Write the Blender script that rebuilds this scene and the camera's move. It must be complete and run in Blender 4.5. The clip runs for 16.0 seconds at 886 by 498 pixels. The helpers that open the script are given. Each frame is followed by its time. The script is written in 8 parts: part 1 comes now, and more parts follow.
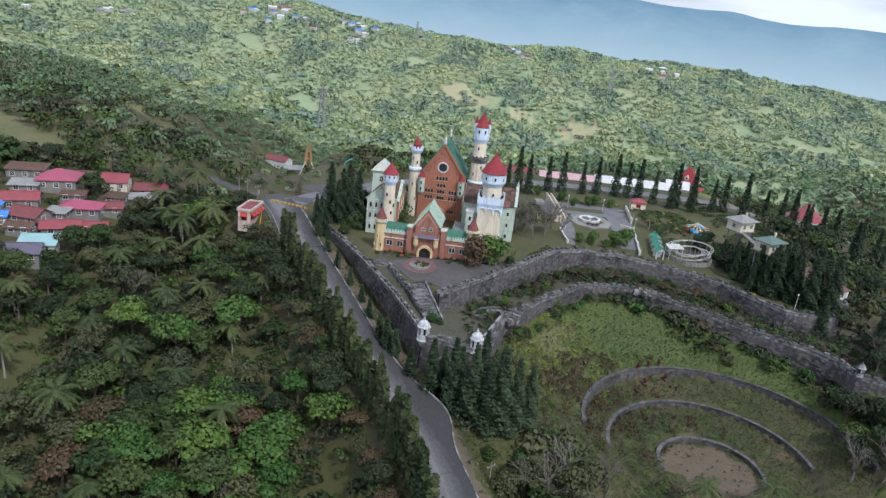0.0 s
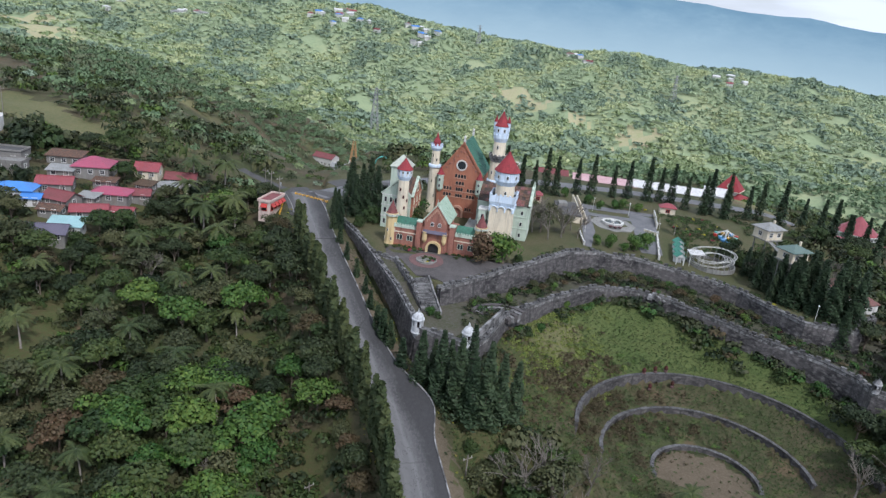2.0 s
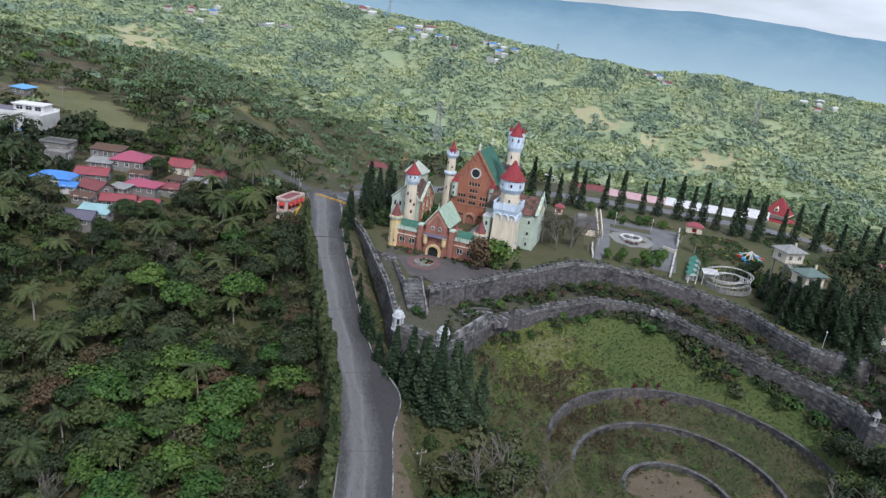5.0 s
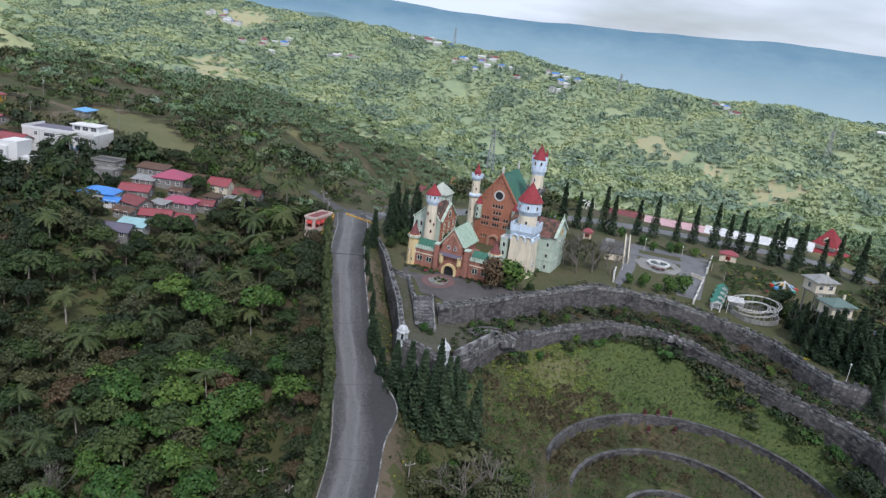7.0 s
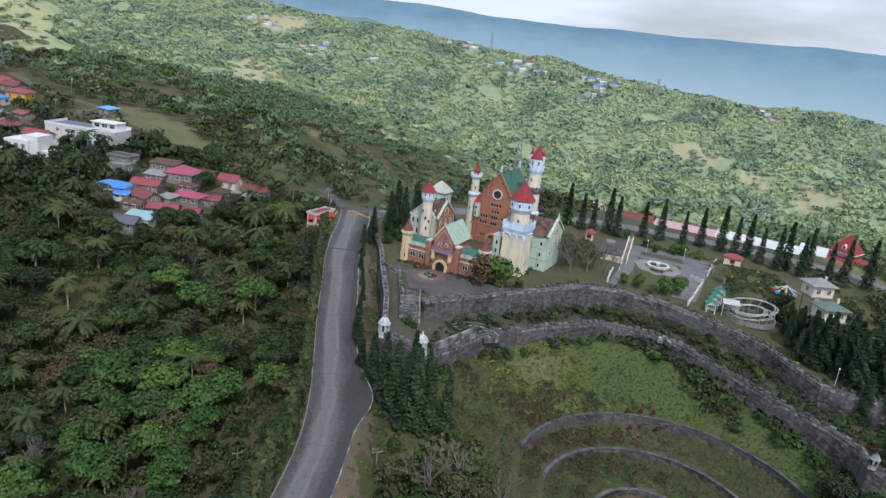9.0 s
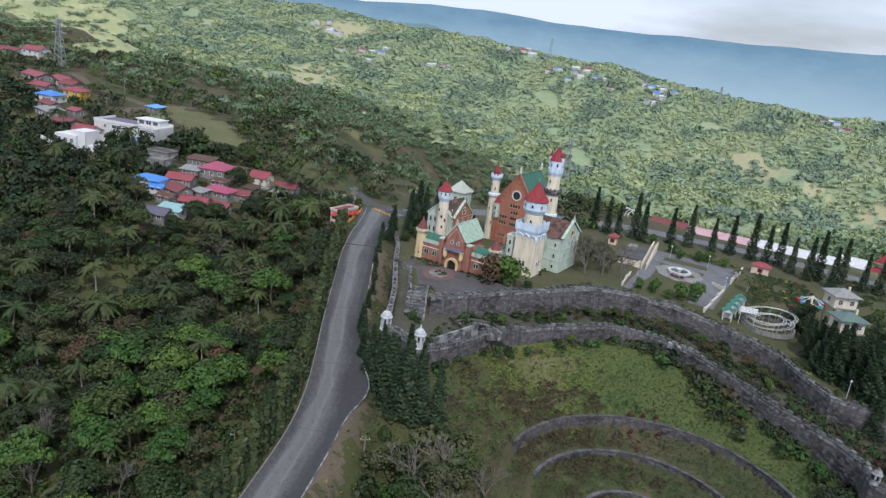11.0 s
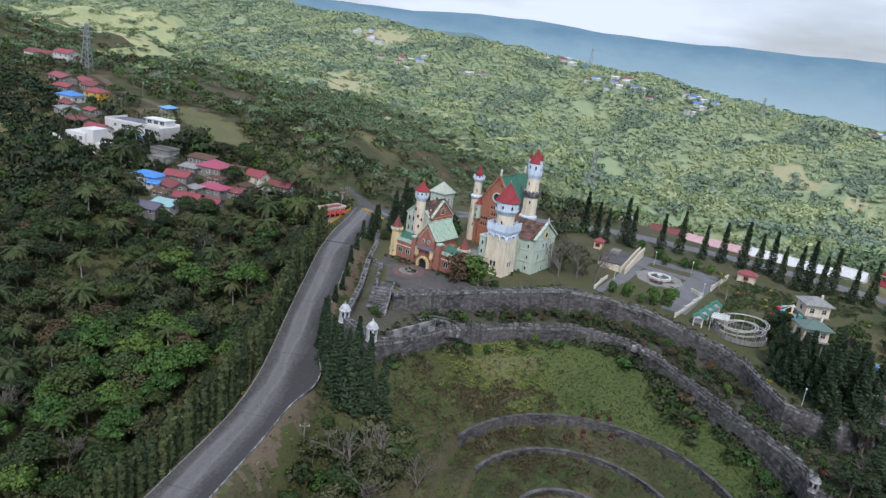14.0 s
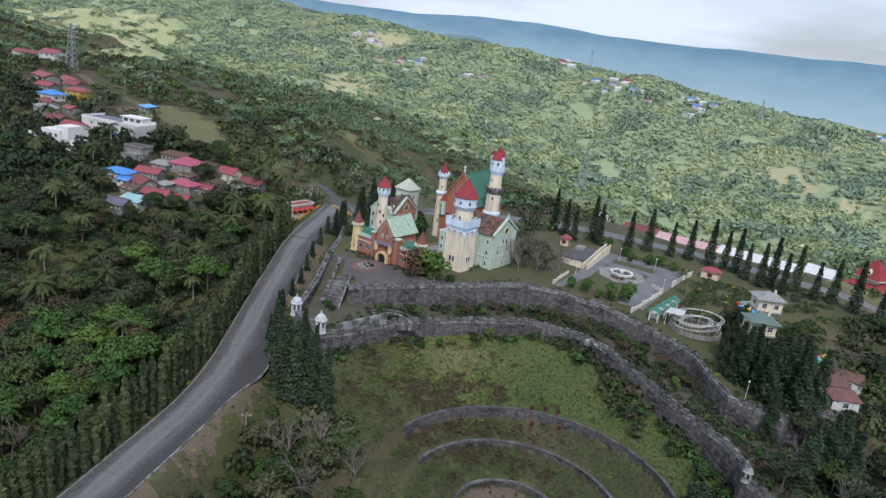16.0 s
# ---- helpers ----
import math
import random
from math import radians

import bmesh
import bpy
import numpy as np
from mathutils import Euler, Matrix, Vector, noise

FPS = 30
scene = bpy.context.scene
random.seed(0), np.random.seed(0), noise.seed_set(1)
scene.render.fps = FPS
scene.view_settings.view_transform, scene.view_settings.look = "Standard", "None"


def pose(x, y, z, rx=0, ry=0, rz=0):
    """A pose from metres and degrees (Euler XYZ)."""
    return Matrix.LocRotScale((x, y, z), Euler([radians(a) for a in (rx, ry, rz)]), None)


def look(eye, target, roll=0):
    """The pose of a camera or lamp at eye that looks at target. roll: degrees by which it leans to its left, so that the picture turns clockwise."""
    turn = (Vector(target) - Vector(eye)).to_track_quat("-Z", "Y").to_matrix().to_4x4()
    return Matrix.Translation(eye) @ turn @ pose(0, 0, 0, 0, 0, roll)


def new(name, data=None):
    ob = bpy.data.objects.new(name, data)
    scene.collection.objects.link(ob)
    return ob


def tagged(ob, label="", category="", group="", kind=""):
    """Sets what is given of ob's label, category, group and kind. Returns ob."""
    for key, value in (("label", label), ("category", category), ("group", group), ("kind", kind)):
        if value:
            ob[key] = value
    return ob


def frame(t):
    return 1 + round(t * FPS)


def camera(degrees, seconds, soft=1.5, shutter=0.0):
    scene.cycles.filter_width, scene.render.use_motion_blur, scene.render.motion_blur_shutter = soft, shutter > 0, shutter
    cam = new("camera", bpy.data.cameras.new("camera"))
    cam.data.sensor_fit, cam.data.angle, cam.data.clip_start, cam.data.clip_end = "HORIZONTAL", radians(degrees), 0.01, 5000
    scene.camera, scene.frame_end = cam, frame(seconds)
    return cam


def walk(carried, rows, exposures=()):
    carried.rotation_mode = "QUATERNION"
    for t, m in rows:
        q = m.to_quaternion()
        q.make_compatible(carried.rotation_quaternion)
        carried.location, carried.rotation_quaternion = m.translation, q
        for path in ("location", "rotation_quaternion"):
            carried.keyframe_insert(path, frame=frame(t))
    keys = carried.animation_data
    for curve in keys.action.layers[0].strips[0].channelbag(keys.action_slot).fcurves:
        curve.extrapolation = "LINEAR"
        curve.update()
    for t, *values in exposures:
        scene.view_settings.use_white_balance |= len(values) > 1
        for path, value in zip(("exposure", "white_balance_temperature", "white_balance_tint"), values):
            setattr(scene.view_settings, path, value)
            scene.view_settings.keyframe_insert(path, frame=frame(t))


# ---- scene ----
cam = camera(64.8, 16.0, soft=1.4)
PATH = [
    (0, (2.159, -2.286, 59.261), (2.203, -0.394, 58.614), 6.1),
    (0.5, (5.539, -2.642, 59.229), (5.537, -0.75, 58.579), 6.1),
    (1, (8.912, -2.947, 59.168), (8.865, -1.056, 58.516), 6.3),
    (1.5, (12.323, -3.226, 59.104), (12.232, -1.338, 58.452), 6.4),
    (2, (15.746, -3.43, 59.076), (15.615, -1.544, 58.422), 6.5),
    (2.5, (19.166, -3.531, 59.081), (19.013, -1.647, 58.427), 6.6),
    (3, (22.62, -3.649, 59.114), (22.45, -1.766, 58.462), 6.6),
    (3.2, (23.985, -3.7, 59.119), (23.805, -1.818, 58.468), 6.7),
    (5.3, (38.094, -4.196, 59.192), (37.701, -2.336, 58.57), 7.1),
    (5.5, (39.428, -4.178, 59.202), (39.008, -2.321, 58.591), 6.9),
    (6, (42.761, -4.061, 59.211), (42.279, -2.211, 58.624), 6.9),
    (6.5, (46.08, -3.875, 59.207), (45.557, -2.034, 58.628), 6.9),
    (7, (49.393, -3.708, 59.209), (48.847, -1.873, 58.631), 7.0),
    (7.5, (52.654, -3.494, 59.217), (52.084, -1.666, 58.64), 7.0),
    (8, (55.86, -3.18, 59.229), (55.264, -1.36, 58.654), 7.0),
    (8.2, (57.126, -3.005, 59.231), (56.518, -1.188, 58.655), 7.0),
    (10.5, (71.713, -0.386, 59.318), (70.957, 1.374, 58.739), 7.3),
    (11, (74.85, 0.286, 59.383), (74.044, 2.021, 58.802), 7.3),
    (11.5, (78.055, 1.157, 59.484), (77.201, 2.869, 58.901), 7.4),
    (12, (81.266, 2.125, 59.617), (80.376, 3.819, 59.034), 7.5),
    (12.5, (84.537, 3.136, 59.771), (83.627, 4.819, 59.19), 7.6),
    (13, (87.761, 4.257, 59.907), (86.844, 5.938, 59.328), 7.5),
    (13.5, (90.916, 5.464, 60.02), (90.002, 7.147, 59.445), 7.5),
    (14, (94.013, 6.671, 60.104), (93.092, 8.351, 59.531), 7.6),
    (14.5, (97.136, 7.871, 60.168), (96.207, 9.547, 59.597), 7.6),
    (15, (100.24, 9.084, 60.187), (99.306, 10.759, 59.618), 7.6),
    (15.5, (103.255, 10.267, 60.157), (102.321, 11.942, 59.59), 7.6),
    (16, (106.136, 11.494, 60.114), (105.201, 13.168, 59.547), 7.6),
]
walk(cam, [(t, look(eye, target, roll)) for t, eye, target, roll in PATH], exposures=((0, 0.15, 6300, 13), (3.2, 0.17, 6300, 13), (6.0, 0.06, 6300, 13), (11, 0.02, 6300, 13), (16, 0.0, 6300, 13)))

# ---- light ----
world = bpy.data.worlds.new("overcast_sky")
scene.world = world
world.use_nodes = True
wn, wl = world.node_tree.nodes, world.node_tree.links
wn.clear()
SUN_EL, SUN_AZ = 50.0, 148.0
sky = wn.new("ShaderNodeTexSky")
sky.sky_type, sky.sun_disc = "NISHITA", False
sky.sun_elevation, sky.sun_rotation = radians(SUN_EL), radians(SUN_AZ)
sky.air_density, sky.dust_density = 1.0, 2.5
wcoord = wn.new("ShaderNodeTexCoord")
wmap = wn.new("ShaderNodeMapping")
wmap.inputs["Scale"].default_value = (1.0, 1.0, 4.5)
wnoise = wn.new("ShaderNodeTexNoise")
wnoise.inputs["Scale"].default_value, wnoise.inputs["Detail"].default_value = 2.6, 7.0
wramp = wn.new("ShaderNodeValToRGB")
wramp.color_ramp.elements[0].position, wramp.color_ramp.elements[1].position = 0.2, 0.58
wmix = wn.new("ShaderNodeMixRGB")
wmix.inputs[2].default_value = (7.7, 8.6, 9.9, 1)
wback = wn.new("ShaderNodeBackground")
wback.inputs["Strength"].default_value = 0.105
wout = wn.new("ShaderNodeOutputWorld")
wl.new(wcoord.outputs["Generated"], wmap.inputs["Vector"])
wl.new(wmap.outputs["Vector"], wnoise.inputs["Vector"])
wl.new(wnoise.outputs["Fac"], wramp.inputs["Fac"])
wl.new(wramp.outputs["Color"], wmix.inputs[0])
wl.new(sky.outputs["Color"], wmix.inputs[1])
wl.new(wmix.outputs["Color"], wback.inputs["Color"])
wl.new(wback.outputs["Background"], wout.inputs["Surface"])
sun_data = bpy.data.lights.new("sun", "SUN")
sun_data.energy, sun_data.angle, sun_data.color = 2.5, radians(5), (1.0, 0.985, 0.965)
sun = new("sun", sun_data)
sun_dir = Vector((math.sin(radians(SUN_AZ)) * math.cos(radians(SUN_EL)), math.cos(radians(SUN_AZ)) * math.cos(radians(SUN_EL)), math.sin(radians(SUN_EL))))
sun.matrix_world = look((0, 0, 400), Vector((0, 0, 400)) - sun_dir)

# ---- materials ----


def mat(name, c1, c2=None, c3=None, scale=1.0, fine=9.0, rough=0.85, bump=0.3, metal=0.0, island=0.0, objvar=0.0, stretch=(1, 1, 1), streak=None, lo=0.35, hi=0.65):
    """Procedural surface: two colours mixed by a coarse noise, a third by a fine one, with relief; pieces may vary by island or object."""
    m = bpy.data.materials.new(name)
    m.use_nodes = True
    n, l = m.node_tree.nodes, m.node_tree.links
    b = n["Principled BSDF"]
    b.inputs["Roughness"].default_value, b.inputs["Metallic"].default_value = rough, metal
    b.inputs["Specular IOR Level"].default_value = 0.3
    c2 = c2 or tuple(v * 0.72 for v in c1)
    c3 = c3 or tuple(v * 0.8 for v in c1)
    geo = n.new("ShaderNodeNewGeometry")
    mp = n.new("ShaderNodeMapping")
    mp.inputs["Scale"].default_value = stretch
    l.new(geo.outputs["Position"], mp.inputs["Vector"])

    def tex(s, d):
        t = n.new("ShaderNodeTexNoise")
        t.inputs["Scale"].default_value, t.inputs["Detail"].default_value, t.inputs["Roughness"].default_value = s, d, 0.62
        l.new(mp.outputs["Vector"], t.inputs["Vector"])
        return t

    def mix(fac, a, bb):
        x = n.new("ShaderNodeMixRGB")
        if isinstance(fac, float):
            x.inputs[0].default_value = fac
        else:
            l.new(fac, x.inputs[0])
        for k, v in ((1, a), (2, bb)):
            if isinstance(v, tuple):
                x.inputs[k].default_value = (*v, 1)
            else:
                l.new(v, x.inputs[k])
        return x.outputs["Color"]

    def ramp(out, p, q):
        r = n.new("ShaderNodeMapRange")
        r.inputs["From Min"].default_value, r.inputs["From Max"].default_value = p, q
        l.new(out, r.inputs["Value"])
        return r.outputs["Result"]

    coarse, small = tex(scale, 4.0), tex(fine, 6.0)
    col = mix(ramp(coarse.outputs["Fac"], lo, hi), c1, c2)
    col = mix(ramp(small.outputs["Fac"], 0.45, 0.75), col, c3)
    if streak:
        sm = n.new("ShaderNodeMapping")
        sm.inputs["Scale"].default_value = (1.3, 1.3, 0.12)
        l.new(geo.outputs["Position"], sm.inputs["Vector"])
        st = n.new("ShaderNodeTexNoise")
        st.inputs["Scale"].default_value, st.inputs["Detail"].default_value = 1.1, 5.0
        l.new(sm.outputs["Vector"], st.inputs["Vector"])
        col = mix(ramp(st.outputs["Fac"], 0.50, 0.72), col, streak)
    for amount, source in ((island, geo.outputs["Random Per Island"]), (objvar, None)):
        if amount:
            if source is None:
                source = n.new("ShaderNodeObjectInfo").outputs["Random"]
            h = n.new("ShaderNodeHueSaturation")
            v = n.new("ShaderNodeMapRange")
            v.inputs["To Min"].default_value, v.inputs["To Max"].default_value = 1 - amount, 1 + amount
            l.new(source, v.inputs["Value"])
            l.new(v.outputs["Result"], h.inputs["Value"])
            hv = n.new("ShaderNodeMapRange")
            hv.inputs["To Min"].default_value, hv.inputs["To Max"].default_value = 0.5 + amount * 0.10, 0.5 - amount * 0.08
            l.new(source, hv.inputs["Value"])
            l.new(hv.outputs["Result"], h.inputs["Hue"])
            l.new(col, h.inputs["Color"])
            col = h.outputs["Color"]
    l.new(col, b.inputs["Base Color"])
    if bump:
        bp = n.new("ShaderNodeBump")
        bp.inputs["Strength"].default_value, bp.inputs["Distance"].default_value = bump, 0.6 / fine
        l.new(small.outputs["Fac"], bp.inputs["Height"])
        l.new(bp.outputs["Normal"], b.inputs["Normal"])
    return m


def leaf_mat(name, c1, c2, var=0.24, objvar=0.25):
    m = mat(name, c1, c2, scale=0.5, fine=3.0, rough=0.65, bump=0.0, island=var, objvar=objvar)
    b = m.node_tree.nodes["Principled BSDF"]
    b.inputs["Transmission Weight"].default_value = 0.0
    return m


M = {
    "brick": mat("red_brick", (0.37, 0.150, 0.090), (0.30, 0.115, 0.075), (0.42, 0.20, 0.14), 0.5, 6.0, streak=(0.26, 0.115, 0.08)),
    "brick_dark": mat("weathered_brick", (0.32, 0.135, 0.10), (0.23, 0.10, 0.08), (0.38, 0.20, 0.16), 0.6, 6.0, streak=(0.18, 0.09, 0.07)),
    "brick_pale": mat("pale_brick_trim", (0.46, 0.27, 0.19), (0.38, 0.21, 0.15), (0.5, 0.33, 0.26), 0.6, 6.0),
    "cream": mat("stained_cream_plaster", (0.70, 0.62, 0.48), (0.60, 0.54, 0.43), (0.74, 0.68, 0.57), 0.35, 4.0, streak=(0.44, 0.39, 0.31)),
    "yellow": mat("yellow_plaster", (0.63, 0.48, 0.245), (0.54, 0.42, 0.23), (0.66, 0.54, 0.34), 0.5, 5.0, streak=(0.32, 0.23, 0.12)),
    "blue": mat("pale_blue_plaster", (0.582, 0.694, 0.829), (0.493, 0.605, 0.739), (0.694, 0.762, 0.840), 0.7, 6.0, streak=(0.358, 0.414, 0.482)),
    "mint": mat("mint_green_plaster", (0.47, 0.56, 0.47), (0.39, 0.48, 0.41), (0.53, 0.60, 0.53), 0.4, 4.0, streak=(0.27, 0.31, 0.26)),
    "pale_pink": mat("pale_pink_plaster", (0.60, 0.48, 0.43), (0.52, 0.41, 0.37), (0.65, 0.55, 0.50), 0.5, 5.0, streak=(0.40, 0.31, 0.28)),
    "cone": mat("faded_red_tiles", (0.27, 0.035, 0.045), (0.21, 0.03, 0.04), (0.32, 0.07, 0.07), 1.2, 9.0, streak=(0.15, 0.03, 0.035)),
    "green_roof": mat("dark_green_sheet_roof", (0.045, 0.16, 0.11), (0.035, 0.12, 0.09), (0.07, 0.19, 0.14), 0.7, 8.0, rough=0.55, streak=(0.04, 0.09, 0.07)),
    "copper": mat("pale_verdigris_roof", (0.36, 0.48, 0.38), (0.29, 0.41, 0.33), (0.46, 0.53, 0.46), 0.8, 7.0, rough=0.6, streak=(0.18, 0.25, 0.18)),
    "pale_tile": mat("pale_grey_green_roof", (0.42, 0.46, 0.40), (0.35, 0.39, 0.34), (0.47, 0.49, 0.45), 0.6, 6.0, streak=(0.28, 0.30, 0.26)),
    "sentry": mat("weathered_white_plaster", (0.52, 0.54, 0.57), (0.36, 0.38, 0.40), (0.58, 0.6, 0.62), 0.8, 4.0, streak=(0.16, 0.165, 0.17)),
    "cap_red": mat("dull_maroon_tiles", (0.19, 0.062, 0.062), (0.14, 0.05, 0.05), (0.23, 0.09, 0.09), 1.2, 8.0, streak=(0.11, 0.05, 0.05)),
    "rust": mat("rusted_roof_sheets", (0.135, 0.058, 0.045), (0.07, 0.042, 0.038), (0.23, 0.15, 0.12), 1.2, 6.0, objvar=0.35, lo=0.42, hi=0.56),
    "white": mat("white_paint", (0.590, 0.590, 0.574), (0.508, 0.508, 0.492), (0.623, 0.623, 0.615), 0.6, 6.0, rough=0.7, streak=(0.369, 0.369, 0.353)),
    "clean_white": mat("fresh_white_paint", (0.680, 0.680, 0.680), (0.629, 0.637, 0.646), scale=0.4, rough=0.6, bump=0.1),
    "stone": mat("lichen_dark_stone", (0.090, 0.084, 0.086), (0.024, 0.023, 0.026), (0.19, 0.182, 0.178), 0.26, 1.5, bump=0.9, stretch=(0.5, 0.5, 0.9), lo=0.40, hi=0.62, streak=(0.052, 0.050, 0.053)),
    "stone_light": mat("weathered_grey_stone", (0.328, 0.328, 0.335), (0.062, 0.062, 0.064), (0.187, 0.187, 0.187), 0.5, 3.0, bump=0.6, objvar=0.3, lo=0.42, hi=0.58),
    "asphalt": mat("worn_asphalt", (0.078, 0.078, 0.081), (0.048, 0.048, 0.05), (0.115, 0.115, 0.115), 0.16, 3.0, bump=0.15, stretch=(0.720, 0.396, 0.720)),
    "asphalt_dark": mat("damp_asphalt_patch", (0.06, 0.06, 0.064), (0.10, 0.10, 0.10), (0.075, 0.075, 0.08), 0.3, 3.0, bump=0.2),
    "concrete": mat("grey_concrete", (0.240, 0.240, 0.232), (0.176, 0.176, 0.168), (0.288, 0.288, 0.280), 0.3, 4.0, streak=(0.112, 0.112, 0.104)),
    "paving": mat("grey_plaza_paving", (0.152, 0.156, 0.168), (0.100, 0.104, 0.112), (0.184, 0.184, 0.192), 0.3, 4.0, bump=0.2),
    "forecourt": mat("stained_dark_paving", (0.094, 0.086, 0.088), (0.056, 0.053, 0.053), (0.120, 0.112, 0.112), 0.25, 3.0, bump=0.2),
    "red_paving": mat("reddish_paving", (0.155, 0.082, 0.082), (0.115, 0.07, 0.07), (0.17, 0.12, 0.115), 0.5, 4.0, bump=0.2),
    # near-black colour for the shade inside openings that are not cut out
    "dark": mat("painted_dark_inside", (0.03, 0.03, 0.033), (0.02, 0.02, 0.022), scale=1.0, rough=0.5, bump=0.0),
    "glass": mat("dark_window_glass", (0.035, 0.04, 0.045), (0.025, 0.03, 0.035), scale=0.5, rough=0.12, bump=0.0),
    "red_roof": mat("bright_red_sheet_roof", (0.26, 0.06, 0.075), (0.20, 0.05, 0.06), (0.31, 0.10, 0.115), 0.4, 6.0, rough=0.5, streak=(0.25, 0.05, 0.05)),
    "pink_roof": mat("magenta_pink_sheet_roof", (0.33, 0.068, 0.125), (0.27, 0.06, 0.105), (0.37, 0.12, 0.17), 0.4, 6.0, rough=0.5, streak=(0.35, 0.07, 0.11)),
    "pale_pink_roof": mat("faded_pink_roof", (0.50, 0.33, 0.35), (0.42, 0.25, 0.27), (0.55, 0.44, 0.45), 0.4, 6.0, rough=0.6),
    "maroon_roof": mat("maroon_sheet_roof", (0.20, 0.05, 0.06), (0.15, 0.045, 0.05), (0.24, 0.09, 0.09), 0.5, 6.0, rough=0.6, streak=(0.12, 0.05, 0.04)),
    "blue_roof": mat("bright_blue_sheet_roof", (0.06, 0.22, 0.58), (0.05, 0.18, 0.5), (0.1, 0.28, 0.6), 0.5, 6.0, rough=0.45),
    "aqua_roof": mat("pale_aqua_roof", (0.26, 0.44, 0.46), (0.22, 0.38, 0.40), (0.34, 0.50, 0.51), 0.5, 6.0, rough=0.5),
    "slate_roof": mat("purple_grey_sheet_roof", (0.115, 0.105, 0.15), (0.09, 0.085, 0.12), (0.15, 0.14, 0.18), 0.5, 6.0, rough=0.5),
    "grey_roof": mat("grey_sheet_roof", (0.26, 0.27, 0.27), (0.20, 0.21, 0.21), (0.31, 0.31, 0.3), 0.5, 6.0, rough=0.55, streak=(0.17, 0.16, 0.15)),
    "pale_roof": mat("whitish_sheet_roof", (0.62, 0.63, 0.64), (0.52, 0.53, 0.54), (0.66, 0.66, 0.67), 0.4, 6.0, rough=0.5, streak=(0.42, 0.42, 0.42)),
    "house_wall": mat("bare_block_wall", (0.22, 0.214, 0.202), (0.17, 0.165, 0.158), (0.26, 0.254, 0.24), 0.5, 6.0, streak=(0.160, 0.152, 0.144)),
    "steel": mat("galvanised_steel", (0.42, 0.43, 0.44), (0.34, 0.35, 0.36), scale=1.0, rough=0.4, metal=0.6, bump=0.05),
    "wood_pole": mat("weathered_grey_pole", (0.23, 0.21, 0.19), (0.17, 0.155, 0.14), scale=1.0, stretch=(3, 3, 0.4)),
    "bark": mat("grey_brown_bark", (0.16, 0.125, 0.10), (0.10, 0.08, 0.065), (0.21, 0.18, 0.15), 1.0, 5.0, stretch=(2, 2, 0.6)),
    "pale_bark": mat("pale_grey_bark", (0.34, 0.31, 0.28), (0.25, 0.22, 0.20), (0.40, 0.38, 0.35), 1.0, 5.0),
    "twig_bark": mat("grey_twigs", (0.155, 0.138, 0.122), (0.11, 0.096, 0.085), (0.20, 0.182, 0.165), 1.0, 5.0),
    "ochre": mat("ochre_weathered_timber", (0.38, 0.22, 0.10), (0.30, 0.18, 0.09), (0.42, 0.29, 0.17), 0.6, 4.0),
    "orange_yellow": mat("orange_yellow_paint", (0.70, 0.40, 0.05), (0.62, 0.36, 0.06), scale=0.6, rough=0.6, bump=0.1),
    "red_paint": mat("glossy_red_paint", (0.46, 0.05, 0.04), (0.38, 0.045, 0.04), scale=0.8, rough=0.45, bump=0.1),
    "black_paint": mat("black_paint", (0.03, 0.03, 0.03), (0.05, 0.05, 0.05), scale=0.8, rough=0.5, bump=0.1),
    "blue_paint": mat("sky_blue_paint", (0.12, 0.36, 0.66), (0.1, 0.3, 0.58), scale=0.8, rough=0.45, bump=0.1),
    "aqua_paint": mat("turquoise_paint", (0.12, 0.44, 0.40), (0.1, 0.36, 0.34), scale=0.8, rough=0.5, bump=0.1),
    "water": mat("murky_pool_water", (0.05, 0.07, 0.06), (0.04, 0.055, 0.05), scale=0.5, rough=0.08, bump=0.05),
    "leaf_mid": leaf_mat("broad_green_leaves", (0.040, 0.066, 0.016), (0.023, 0.042, 0.012)),
    "leaf_bright": leaf_mat("bright_green_leaves", (0.060, 0.118, 0.021), (0.038, 0.080, 0.016)),
    "leaf_dark": leaf_mat("dark_green_leaves", (0.025, 0.040, 0.014), (0.015, 0.026, 0.010)),
    "leaf_olive": leaf_mat("olive_leaves", (0.064, 0.072, 0.030), (0.042, 0.050, 0.021)),
    "leaf_brown": leaf_mat("rusty_brown_leaves", (0.078, 0.054, 0.026), (0.052, 0.040, 0.020)),
    "leaf_pine": leaf_mat("dark_conifer_needles", (0.034, 0.06, 0.027), (0.021, 0.04, 0.019)),
    "leaf_column": leaf_mat("columnar_tree_leaves", (0.062, 0.08, 0.03), (0.042, 0.06, 0.023)),
    "leaf_palm": leaf_mat("palm_fronds", (0.056, 0.076, 0.022), (0.034, 0.050, 0.016)),
    # far leaf colours lifted well above the near ones: sun and haze painted in
    "leaf_far": leaf_mat("hazed_distant_woodland", (0.325, 0.405, 0.25), (0.255, 0.33, 0.21), 0.12, 0.0),
    # mid-slope leaves with a weaker haze mixed into the colour
    "leaf_slope": leaf_mat("green_woodland_haze_tint", (0.122, 0.186, 0.094), (0.086, 0.142, 0.074), 0.18, 0.0),
    "leaf_slope_olive": leaf_mat("olive_woodland_haze_tint", (0.140, 0.170, 0.094), (0.106, 0.138, 0.076), 0.18, 0.0),
    "far_mid": leaf_mat("hazed_mid_green_woods", (0.24, 0.305, 0.145), (0.18, 0.242, 0.118), 0.15, 0.0),
    # lit and shaded copies of the far leaves
    "far_bright": leaf_mat("painted_sun_yellow_woods", (0.39, 0.44, 0.235), (0.33, 0.385, 0.21), 0.12, 0.0),
